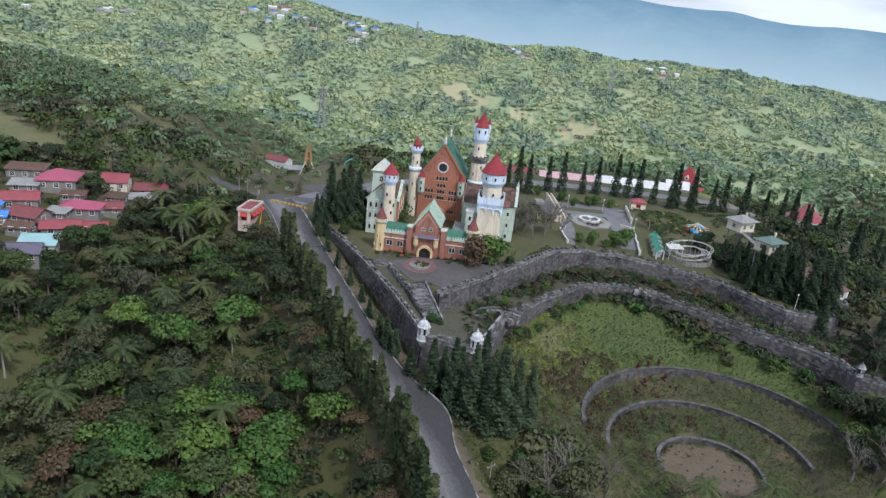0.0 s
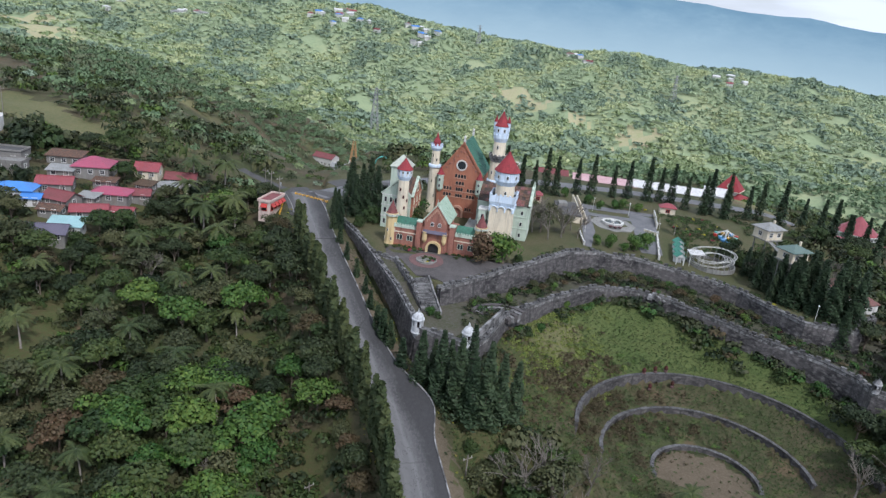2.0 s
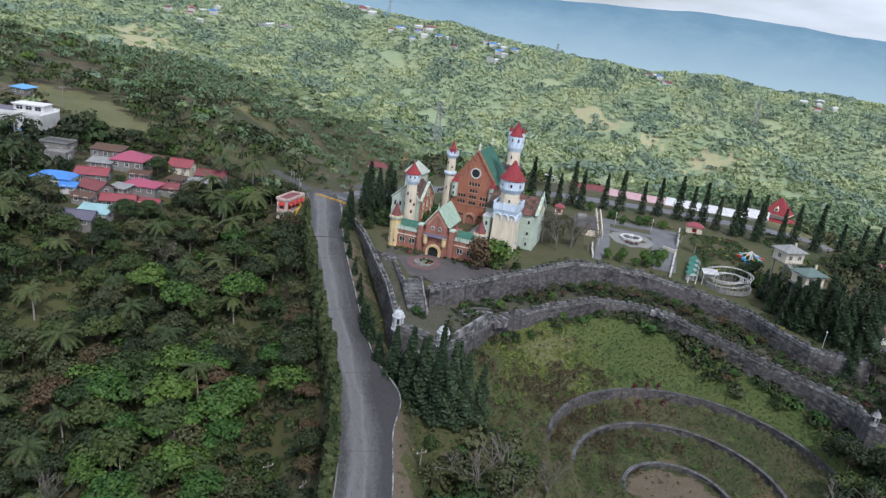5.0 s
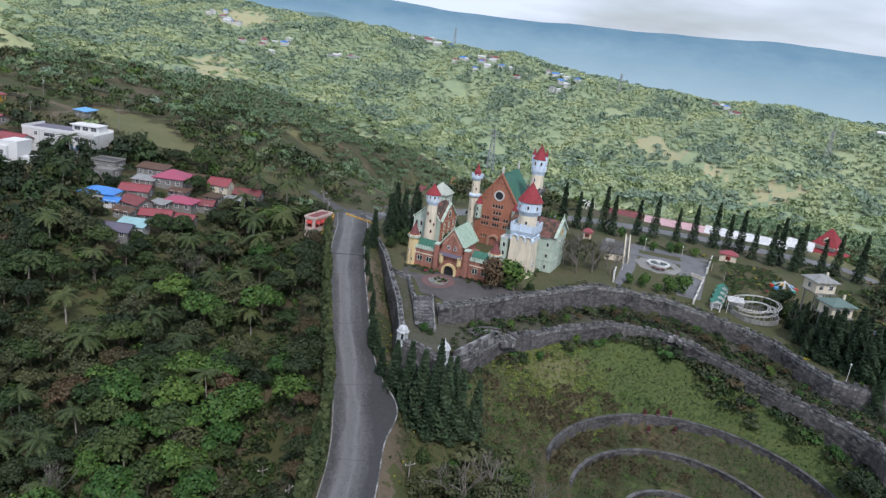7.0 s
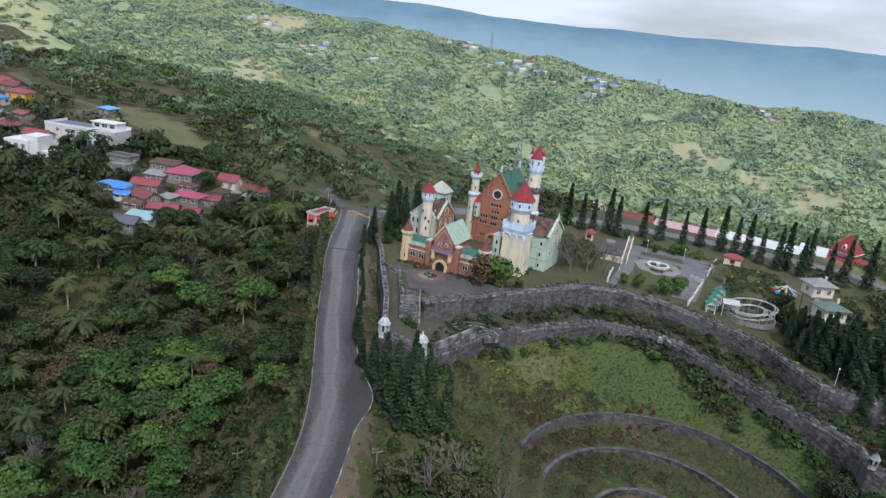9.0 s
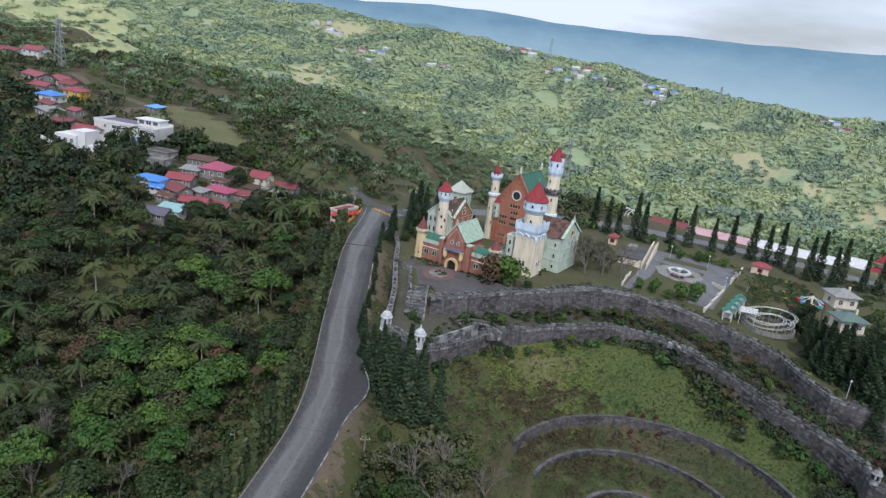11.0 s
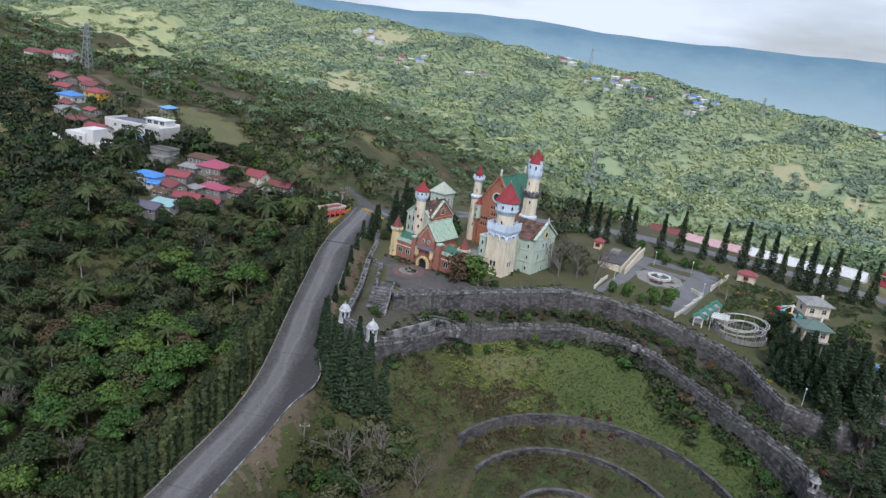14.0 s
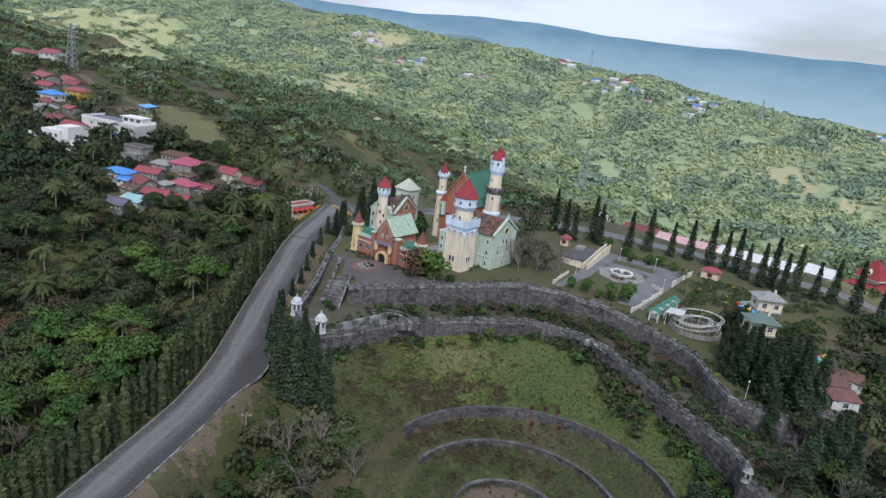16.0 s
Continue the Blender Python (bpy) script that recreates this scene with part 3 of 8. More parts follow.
            out.append(0.5 * ((2 * b) + (c - a) * t + (2 * a - 5 * b + 4 * c - d) * t * t + (3 * b - a - 3 * c + d) * t ** 3))
    out.append(p[-2])
    return out


def ribbon(name, pts, left, right, lift, material, thick=0.25):
    """A strip with thickness along a line; left and right are offsets from it."""
    bm = BM()
    rows = []
    for i, p in enumerate(pts):
        d = (pts[min(i + 1, len(pts) - 1)] - pts[max(i - 1, 0)]).normalized()
        side = Vector((d.y, -d.x, 0)).normalized()
        lo = left(i / (len(pts) - 1)) if callable(left) else left
        ro = right(i / (len(pts) - 1)) if callable(right) else right
        a, b = p + side * lo, p + side * ro
        rows.append([bm.verts.new((q.x, q.y, q.z + h)) for q, h in ((a, lift), (b, lift), (b, lift - thick), (a, lift - thick))])
    for u, v in zip(rows, rows[1:]):
        for k in range(4):
            bm.faces.new((u[k], u[(k + 1) % 4], v[(k + 1) % 4], v[k]))
    bm.faces.new(rows[0][::-1])
    bm.faces.new(rows[-1])
    return part(name, bm, material, None)


def bulge(t):
    return 4.6 + 3.4 * math.exp(-((t - 0.385) / 0.05) ** 2)


road_line = spline(ROAD, 10)


def road_material():
    """Asphalt worn pale along the wheel tracks, dark and damp towards the edge, with cross joints and cracks."""
    m = mat("worn_asphalt_road", (0.080, 0.080, 0.084), (0.052, 0.052, 0.055), (0.118, 0.118, 0.118), 0.16, 3.0, bump=0.15, stretch=(0.72, 0.40, 0.72))
    n, l = m.node_tree.nodes, m.node_tree.links
    b = n["Principled BSDF"]
    col = b.inputs["Base Color"].links[0].from_socket
    uv, sep = n.new("ShaderNodeUVMap"), n.new("ShaderNodeSeparateXYZ")
    l.new(uv.outputs["UV"], sep.inputs["Vector"])

    def noise(scale, detail, stretch):
        mp, t = n.new("ShaderNodeMapping"), n.new("ShaderNodeTexNoise")
        mp.inputs["Scale"].default_value = stretch
        l.new(uv.outputs["UV"], mp.inputs["Vector"])
        l.new(mp.outputs["Vector"], t.inputs["Vector"])
        t.inputs["Scale"].default_value, t.inputs["Detail"].default_value = scale, detail
        return t.outputs["Fac"]

    def calc(op, p, q, r=None):
        c = n.new("ShaderNodeMath")
        c.operation = op
        for k, v in enumerate((p, q, r)):
            if v is not None:
                if isinstance(v, (int, float)):
                    c.inputs[k].default_value = v
                else:
                    l.new(v, c.inputs[k])
        return c.outputs[0]

    def blend(fac, rgb, prev):
        x = n.new("ShaderNodeMixRGB")
        l.new(fac, x.inputs[0])
        l.new(prev, x.inputs[1])
        x.inputs[2].default_value = (*rgb, 1)
        return x.outputs["Color"]

    def ramp(v, p, q, top):
        r = n.new("ShaderNodeMapRange")
        r.inputs["From Min"].default_value, r.inputs["From Max"].default_value, r.inputs["To Max"].default_value = p, q, top
        l.new(v, r.inputs["Value"])
        return r.outputs["Result"]

    wob = noise(1.0, 5.0, (0.5, 0.06, 1))
    across = calc("MULTIPLY_ADD", wob, 3.4, calc("ADD", sep.outputs["X"], -1.7))
    # pale worn strip, wide, and two wheel tracks in it
    off = calc("ABSOLUTE", calc("ADD", across, 0.9), 0)
    col = blend(ramp(off, 2.5, 0.9, 0.7), (0.165, 0.165, 0.170), col)
    for track in (-2.1, 0.0):
        off = calc("ABSOLUTE", calc("ADD", across, -track), 0)
        col = blend(ramp(off, 0.55, 0.1, 0.35), (0.20, 0.20, 0.205), col)
    # damp dark patches at the outer edge
    col = blend(ramp(calc("MULTIPLY_ADD", noise(1.0, 6.0, (0.5, 0.12, 1)), 3.0, across), 3.4, 4.6, 0.75), (0.040, 0.040, 0.043), col)
    # joints across the road and fine cracks
    saw = calc("FRACT", calc("DIVIDE", calc("MULTIPLY_ADD", wob, 1.2, sep.outputs["Y"]), 23.0), 0)
    col = blend(ramp(calc("ABSOLUTE", calc("ADD", saw, -0.5), 0), 0.010, 0.004, 0.3), (0.045, 0.045, 0.047), col)
    crack = noise(1.0, 8.0, (0.6, 0.25, 1))
    col = blend(ramp(calc("ABSOLUTE", calc("ADD", crack, -0.5), 0), 0.008, 0.002, 0.55), (0.035, 0.035, 0.037), col)
    l.new(col, b.inputs["Base Color"])
    return m


M["road"] = road_material()


def build_road():
    """The carriageway, slightly cambered; its surface carries metres across and along."""
    bm = BM()
    layer = bm.loops.layers.uv.new("UVMap")
    rows, run, n = [], 0.0, 8
    for i, p in enumerate(road_line):
        d = (road_line[min(i + 1, len(road_line) - 1)] - road_line[max(i - 1, 0)]).normalized()
        side = Vector((d.y, -d.x, 0)).normalized()
        run += (p - road_line[i - 1]).length if i else 0.0
        lo, ro = -4.6, bulge(i / (len(road_line) - 1))
        cells = []
        for k in range(n + 1):
            w = lo + (ro - lo) * k / n
            q = p + side * w
            cells.append((bm.verts.new((q.x, q.y, q.z + 0.05 + 0.06 * (1 - (w / 5.0) ** 2))), (w, run)))
        for w in (ro, lo):
            q = p + side * w
            cells.append((bm.verts.new((q.x, q.y, q.z - 0.25)), (w, run)))
        rows.append(cells)
    m = len(rows[0])
    for u, v in zip(rows, rows[1:]):
        for k in range(m):
            quad = (u[k], u[(k + 1) % m], v[(k + 1) % m], v[k])
            f = bm.faces.new([c[0] for c in quad])
            for loop, c in zip(f.loops, quad):
                loop[layer].uv = c[1]
    bm.faces.new([c[0] for c in rows[0]][::-1])
    bm.faces.new([c[0] for c in rows[-1]])
    return part("road", bm, "road", None)


tagged(build_road(), "worn grey two-lane asphalt road climbing the hill", "road", kind="structure")
tagged(ribbon("kerb", road_line, lambda t: bulge(t), lambda t: bulge(t) + 0.22, 0.2, "stone_light", 0.4), "narrow weathered concrete kerb of the road", "kerb", kind="structure")
tagged(ribbon("kerb", road_line, -4.82, -4.6, 0.14, "concrete", 0.4), "narrow weathered concrete kerb of the road", "kerb", kind="structure")

# ---- terrace walls ----
def wall_run(name, pts, top, foot, label, merlon=True, thick=1.1, gap=1.9):
    """A retaining wall along pts: body, coping and a row of merlons that are pieces of their own."""
    base = thing(name, Matrix.Identity(4), label, "wall", "terrace walls", "structure")
    line = []
    for a, b in zip(pts, pts[1:]):
        k = max(2, int(math.dist(a, b) / 2.0))
        line += [Vector((a[0] + (b[0] - a[0]) * i / k, a[1] + (b[1] - a[1]) * i / k, 0)) for i in range(k)]
    line.append(Vector((*pts[-1], 0)))

    def strip(half, z_top, z_bot, material, nm, jag=0.0):
        bm = BM()
        rows = []
        for i, p in enumerate(line):
            d = (line[min(i + 1, len(line) - 1)] - line[max(i - 1, 0)]).normalized()
            s = Vector((d.y, -d.x, 0))
            j = jag * math.sin(i * 2.3)
            zt, zb = z_top(p.x, p.y) + j, z_bot(p.x, p.y)
            a, b = p - s * half, p + s * half
            b2 = p + s * (half + 0.10 * (zt - zb) * (nm == "body"))
            rows.append([bm.verts.new((a.x, a.y, zt)), bm.verts.new((b.x, b.y, zt)), bm.verts.new((b2.x, b2.y, zb)), bm.verts.new((a.x, a.y, zb))])
        for u, v in zip(rows, rows[1:]):
            for k in range(4):
                bm.faces.new((u[k], u[(k + 1) % 4], v[(k + 1) % 4], v[k]))
        bm.faces.new(rows[0][::-1])
        bm.faces.new(rows[-1])
        return part(nm, bm, material, base)

    strip(thick / 2, top, foot, "stone", "body", 0.04)
    strip(thick / 2 + 0.07, lambda x, y: top(x, y) - 0.003, lambda x, y: top(x, y) - 0.95, "stone_band", "head_band", 0.0)
    strip(thick / 2 + 0.12, lambda x, y: top(x, y) + 0.22, lambda x, y: top(x, y) + 0.002, "stone_mid", "coping")
    if merlon:
        bm = BM()
        for x0, x1, z0, z1 in ((-0.55, 0.55, 0.0, 0.62), (-0.62, 0.62, 0.62, 0.74)):
            box(bm, x0, x1, -0.32, 0.32, z0, z1)
        me = None
        run = 0.0
        for a, b in zip(line, line[1:]):
            L = (b - a).length
            while run < L:
                p = a + (b - a) * (run / L)
                if random.random() < 0.16:
                    run += gap
                    continue
                m = pose(p.x, p.y, top(p.x, p.y) + 0.22 - random.choice((0, 0, 0.1, 0.25, 0.4)), random.uniform(-2, 2), 0, math.degrees(math.atan2(b.y - a.y, b.x - a.x)) + random.uniform(-4, 4))
                if me is None:
                    ob = part("merlon", bm, "stone_mid", base)
                    ob.matrix_local, me = m, ob.data
                else:
                    share("merlon", me, base, m)
                run += gap
            run -= L
    return base


def zf(f):
    return lambda x, y: float(f(np.array([x]), np.array([y]))[0])


PARK_TOP = lambda x, y: zf(park_z)(x, y) + 0.12
TERR_TOP = lambda x, y: zf(terrace_z)(x, y) + 0.3
wall_run("wall_upper", INNER[6:], PARK_TOP, lambda x, y: zf(terrace_z)(x, y) - 1.0, "dark lichen-stained stone retaining wall under the castle park")
wall_run("wall_lower", OUTER[5:], TERR_TOP, lambda x, y: float(foot_z(x)) - 3.0, "dark lichen-stained stone retaining wall above the meadow")
wall_run("wall_road", OUTER[:5], lambda x, y: max(TERR_TOP(x, y), float(np.interp(y, (129, 145, 160), (-4.2, -2.6, -0.9)))), lambda x, y: float(np.interp(y, (129, 160, 182), (-12.5, -5, -2.5))), "dark stone retaining wall with pale merlons above the road")
wall_run("wall_bastion", OUTER[4:6], lambda x, y: -4.9, lambda x, y: -14.0, "dark stone bastion wall above the bend", thick=1.3)
wall_run("wall_stair", [(-13, 160), (-6.8, 157.2), (-1.6, 147.9), (3.0, 138.6)], lambda x, y: float(np.interp(y, (138.6, 147.6, 157), (-4.9, -1.9, -0.9))), lambda x, y: -7.0, "low dark stone parapet beside the steps", thick=0.7)


def ring_wall(name, cx, cy, r, a0, a1, zt, zb, label):
    n = 36
    base = thing(name, Matrix.Identity(4), label, "wall", "garden walls", "structure")
    for nm, half, t0, t1, m in (("body", 0.36, zt, zb, "stone"), ("coping", 0.42, zt + 0.16, zt + 0.003, "stone_mid")):
        bm = BM()
        rows = []
        for i in range(n + 1):
            a = radians(a0 + (a1 - a0) * i / n)
            c, s = math.cos(a), math.sin(a)
            rows.append([bm.verts.new((cx + rr * c, cy + rr * s, z)) for rr, z in ((r - half, t0), (r + half, t0), (r + half, t1), (r - half, t1))])
        for u, v in zip(rows, rows[1:]):
            for k in range(4):
                bm.faces.new((u[k], u[(k + 1) % 4], v[(k + 1) % 4], v[k]))
        bm.faces.new(rows[0][::-1])
        bm.faces.new(rows[-1])
        part(nm, bm, m, base)
    return base


ring_wall("wall_garden_outer", 68.5, 124.5, 29.8, -12, 178, -19.6, -24.5, "low curved dark stone garden wall in the meadow")
ring_wall("wall_garden_middle", 66, 124, 21.5, -4, 182, -24.0, -27, "low curved dark stone garden wall in the meadow")
ring_wall("wall_garden_inner", 66, 122.5, 10.8, -30, 190, -26.0, -28, "low curved dark stone garden wall in the meadow")

# ---- the castle ----
CASTLE = pose(2.0, 165.7, -0.7, 0, 0, -6)


def building(name, label, category="castle"):
    return thing(name, CASTLE.copy(), label, category, "castle buildings")


def gable_body(bm, u0, u1, v0, v1, z0, ze, zr, along="v"):
    """Walls up to the eaves with gables; the ridge runs along u or v."""
    if along == "v":
        mid = (u0 + u1) / 2
        sec = [(u0, z0), (u1, z0), (u1, ze), (mid, zr), (u0, ze)]
        a = [bm.verts.new((u, v0, z)) for u, z in sec]
        b = [bm.verts.new((u, v1, z)) for u, z in sec]
    else:
        mid = (v0 + v1) / 2
        sec = [(v0, z0), (v1, z0), (v1, ze), (mid, zr), (v0, ze)]
        a = [bm.verts.new((u0, v, z)) for v, z in sec]
        b = [bm.verts.new((u1, v, z)) for v, z in sec]
    bm.faces.new(a)
    bm.faces.new(b[::-1])
    for i in range(5):
        bm.faces.new((a[i], a[(i + 1) % 5], b[(i + 1) % 5], b[i]))
    return bm


def roof_pair(parent, u0, u1, v0, v1, ze, zr, material, along="v", over=0.35, thick=0.18, name="roof_slope", ribs=True):
    """Two roof sheets with ribs over a gable body."""
    out = []
    for sgn in (-1, 1):
        bm = BM()
        if along == "v":
            mid, half = (u0 + u1) / 2, (u1 - u0) / 2
            k = (zr - ze) / half
            e = mid + sgn * (half + over)
            quad = [(mid, v0, zr + thick), (mid, v1, zr + thick), (e, v1, ze - k * over + thick), (e, v0, ze - k * over + thick)]
        else:
            mid, half = (v0 + v1) / 2, (v1 - v0) / 2
            k = (zr - ze) / half
            e = mid + sgn * (half + over)
            quad = [(u0, mid, zr + thick), (u1, mid, zr + thick), (u1, e, ze - k * over + thick), (u0, e, ze - k * over + thick)]
        slab(bm, quad, thick)
        q = [Vector(p) for p in quad]
        nrm = (q[1] - q[0]).cross(q[3] - q[0]).normalized()
        if nrm.z < 0:
            nrm.negate()
        length = (q[1] - q[0]).length
        m = max(3, int(length / 0.9))
        ob = part(name, bm, material, parent)
        rib = None
        for i in range(m + 1 if ribs else 0):
            a, b = q[0].lerp(q[1], i / m), q[3].lerp(q[2], i / m)
            if rib is None:
                rib = part("rib", bar(BM(), nrm * 0.02, b - a + nrm * 0.02, 0.05, 4), material, ob)
                rib.location = a
            else:
                share("rib", rib.data, ob, Matrix.Translation(a))
        out.append(ob)
    bm = BM()
    if along == "v":
        bar(bm, ((u0 + u1) / 2, v0, zr + thick + 0.03), ((u0 + u1) / 2, v1, zr + thick + 0.03), 0.14, 6)
    else:
        bar(bm, (u0, (v0 + v1) / 2, zr + thick + 0.03), (u1, (v0 + v1) / 2, zr + thick + 0.03), 0.14, 6)
    part("ridge_cap", bm, material, parent)
    return out


WINDOWS = {}


def window(parent, u, v, z, w, h, facing=0.0, frame="white", arch=True):
    """A window set in a wall: raised surround, recessed dark pane and a mullion. facing: degrees; 0 looks to -v."""
    key = (round(w, 2), round(h, 2), frame, arch)
    m = pose(u, v, z, 0, 0, facing)
    if key in WINDOWS:
        f, p = WINDOWS[key]
        fo = share("window", f, parent, m)
        share("pane", p, fo, Matrix.Identity(4))
        return
    steps = 8 if arch else 0

    def outline(g):
        ww, hh = w / 2 + g, h + g
        pts = [(-ww, -g), (ww, -g)]
        if arch:
            pts += [(ww * math.cos(math.pi * i / steps), hh - ww + ww * math.sin(math.pi * i / steps)) for i in range(steps + 1)]
        else:
            pts += [(ww, hh), (-ww, hh)]
        return pts

    bm = BM()
    gap = max(0.06, min(0.16, w * 0.12))
    inner, outer = outline(0), outline(gap)
    k = len(inner)
    rings = [[bm.verts.new((x, y, zz)) for x, zz in pts] for pts, y in ((outer, 0.02), (outer, -0.12), (inner, -0.12), (inner, 0.02))]
    for a, b in zip(rings, rings[1:]):
        for i in range(k):
            bm.faces.new((a[i], a[(i + 1) % k], b[(i + 1) % k], b[i]))
    if w > 0.7:
        box(bm, -0.03, 0.03, -0.08, -0.03, 0, h * (0.97 if arch else 1))
        box(bm, -w / 2, w / 2, -0.08, -0.03, h * 0.55, h * 0.55 + 0.06)
    fo = part("window", bm, frame, parent)
    fo.matrix_local = m
    bm = BM()
    bm.faces.new([bm.verts.new((x, -0.02, zz)) for x, zz in inner])
    po = part("pane", bm, "glass", fo)
    WINDOWS[key] = (fo.data, po.data)


def crown(parent, cx, cy, r, z, n, material, h=0.7, w=0.55, t=0.3):
    """A ring of merlons, each a piece."""
    bm = box(BM(), -t / 2, t / 2, -w / 2, w / 2, 0, h)
    me = None
    for i in range(n):
        a = 2 * math.pi * i / n
        m = pose(cx + r * math.cos(a), cy + r * math.sin(a), z, 0, 0, math.degrees(a))
        if me is None:
            ob = part("merlon", bm, material, parent)
            ob.matrix_local, me = m, ob.data
        else:
            share("merlon", me, parent, m)


def corbels(parent, cx, cy, r, z, n, material, h=0.9):
    bm = BM()
    v = [bm.verts.new(p) for p in ((-0.05, -0.16, 0), (-0.05, 0.16, 0), (0.42, -0.16, h), (0.42, 0.16, h), (-0.05, -0.16, h), (-0.05, 0.16, h))]
    for f in ((0, 2, 4), (1, 5, 3), (0, 1, 3, 2), (2, 3, 5, 4), (0, 4, 5, 1)):
        bm.faces.new([v[i] for i in f])
    me = None
    for i in range(n):
        a = 2 * math.pi * (i + 0.5) / n
        m = pose(cx + r * math.cos(a), cy + r * math.sin(a), z, 0, 0, math.degrees(a))
        if me is None:
            ob = part("corbel", bm, material, parent)
            ob.matrix_local, me = m, ob.data
        else:
            share("corbel", me, parent, m)


def row(parent, n, u0, u1, v, z, material, facing="u", h=0.5, w=0.45, t=0.3):
    bm = box(BM(), -w / 2, w / 2, -t / 2, t / 2, 0, h)
    me = None
    for i in range(n):
        s = u0 + (u1 - u0) * i / (n - 1)
        m = pose(s, v, z) if facing == "u" else pose(v, s, z, 0, 0, 90)
        if me is None:
            ob = part("merlon", bm, material, parent)
            ob.matrix_local, me = m, ob.data
        else:
            share("merlon", me, parent, m)


def cone_roof(parent, cx, cy, r, z0, z1, n=16, finial=True, tiles="cone"):
    bm = lathe(BM(), cx, cy, [(r * 0.96, z0 - 0.12), (r, z0), (r * 0.62, z0 + (z1 - z0) * 0.36), (r * 0.30, z0 + (z1 - z0) * 0.68), (0.06, z1)], n)
    part("roof", bm, tiles, parent, "faded dark red conical roof")
    if finial:
        part("finial", bar(BM(), (cx, cy, z1 - 0.1), (cx, cy, z1 + 0.7), 0.05), "white", parent)


# gatehouse
gate = building("gatehouse", "weathered red brick gatehouse with green roofs")
for u0, u1 in ((-11.6, -5.4), (4.6, 10.6)):
    part("wall", box(BM(), u0, u1, 0.6, 5.4, -0.6, 4.9), "brick_dark", gate)
    part("parapet", box(BM(), u0 - 0.08, u1 + 0.08, 0.42, 0.78, 4.9, 5.55), "mint", gate, "mint green parapet band")
    row(gate, 9, u0 + 0.3, u1 - 0.3, 0.6, 5.55, "mint", h=0.4, w=0.38)
    for sgn in (0, 1):
        bm = slab(BM(), [(u0, 3.1, 7.2), (u1, 3.1, 7.2), (u1, 0.85 if sgn else 5.35, 5.3), (u0, 0.85 if sgn else 5.35, 5.3)], 0.15)
        ob = part("roof_slope", bm, "green_roof", gate, "dark green sheet roof")
        rib = part("rib", bar(BM(), (0, 3.1, 7.22), (0, 0.85 if sgn else 5.35, 5.32), 0.05, 4), "green_roof", ob)
        rib.location = (u0, 0, 0)
        for i in range(1, 8):
            share("rib", rib.data, ob, Matrix.Translation((u0 + (u1 - u0) * i / 7, 0, 0)))
    bm = BM()
    v = [bm.verts.new(p) for p in ((u0 + 0.02, 0.9, 5.2), (u0 + 0.02, 5.3, 5.2), (u0 + 0.02, 3.1, 7.05), (u1 - 0.02, 0.9, 5.2), (u1 - 0.02, 5.3, 5.2), (u1 - 0.02, 3.1, 7.05))]
    for f in ((0, 1, 2), (3, 5, 4), (0, 3, 4, 1), (1, 4, 5, 2), (2, 5, 3, 0)):
        bm.faces.new([v[i] for i in f])
    part("gable_fill", bm, "brick_dark", gate)
    for k in range(2):
        for j in (-0.38, 0.38):
            window(gate, u0 + (u1 - u0) * (0.28 + 0.44 * k) + j, 0.6, 1.7, 0.62, 1.35, frame="mint")
    part("string_course", box(BM(), u0, u1, 0.5, 0.62, 3.6, 3.85), "cream", gate)
    part("plinth", box(BM(), u0, u1, 0.45, 0.62, -0.6, 0.45), "brick", gate)
GU = -0.4
bm = BM()
gable_body(bm, GU - 4.9, GU + 4.9, -0.1, 7.5, -0.6, 6.3, 6.31)
part("wall", bm, "brick_dark", gate)
bm = gable_body(BM(), GU - 2.9, GU + 2.9, -0.5, 9.5, -0.6, 8.6, 12.5)
part("wall", bm, "brick_dark", gate)
roof_pair(gate, GU - 2.9, GU + 2.9, -0.15, 9.8, 8.6, 12.5, "copper", over=0.6)
for sgn in (-1, 1):
    bm = slab(BM(), [(GU, -0.7, 13.0), (GU, -0.35, 13.0), (GU + sgn * 3.4, -0.35, 8.4), (GU + sgn * 3.4, -0.7, 8.4)], 0.28)
    part("gable_coping", bm, "mint", gate, "stepped mint green gable edge")
    for i in range(7):
        t = (i + 0.5) / 7
        part("tooth", box(BM(), GU + sgn * 2.5 * t - 0.14, GU + sgn * 2.5 * t + 0.14, -0.62, -0.5, 11.1 - 3.4 * t, 11.8 - 3.4 * t), "brick_pale", gate)
    part("pier", box(BM(), GU + sgn * 4.3 - 0.65, GU + sgn * 4.3 + 0.65, -0.55, 1.2, -0.6, 7.4), "brick_dark", gate)
    part("pier_cap", box(BM(), GU + sgn * 4.3 - 0.75, GU + sgn * 4.3 + 0.75, -0.65, 1.3, 7.4, 7.75), "mint", gate)
    lathe_bm = lathe(BM(), GU + sgn * 2.55, -0.8, [(0.1, 2.3), (0.62, 3.2), (0.62, 5.0), (0.72, 5.05), (0.72, 5.4)], 12)
    part("oriel", lathe_bm, "yellow", gate, "small round yellow oriel")
    window(gate, GU + sgn * 0.95, -0.5, 7.0, 0.75, 0.95, frame="white")
    for i in range(4):
        part("tie", box(BM(), GU + sgn * (0.5 + i * 0.62) - 0.12, GU + sgn * (0.5 + i * 0.62) + 0.12, -0.66, -0.5, 5.75, 6.0), "brick", gate)
part("canopy", slab(BM(), [(GU - 3.0, -0.5, 5.9), (GU + 3.0, -0.5, 5.9), (GU + 3.2, -1.5, 5.2), (GU - 3.2, -1.5, 5.2)], 0.16), "slate_roof", gate, "dark canopy over the gate")
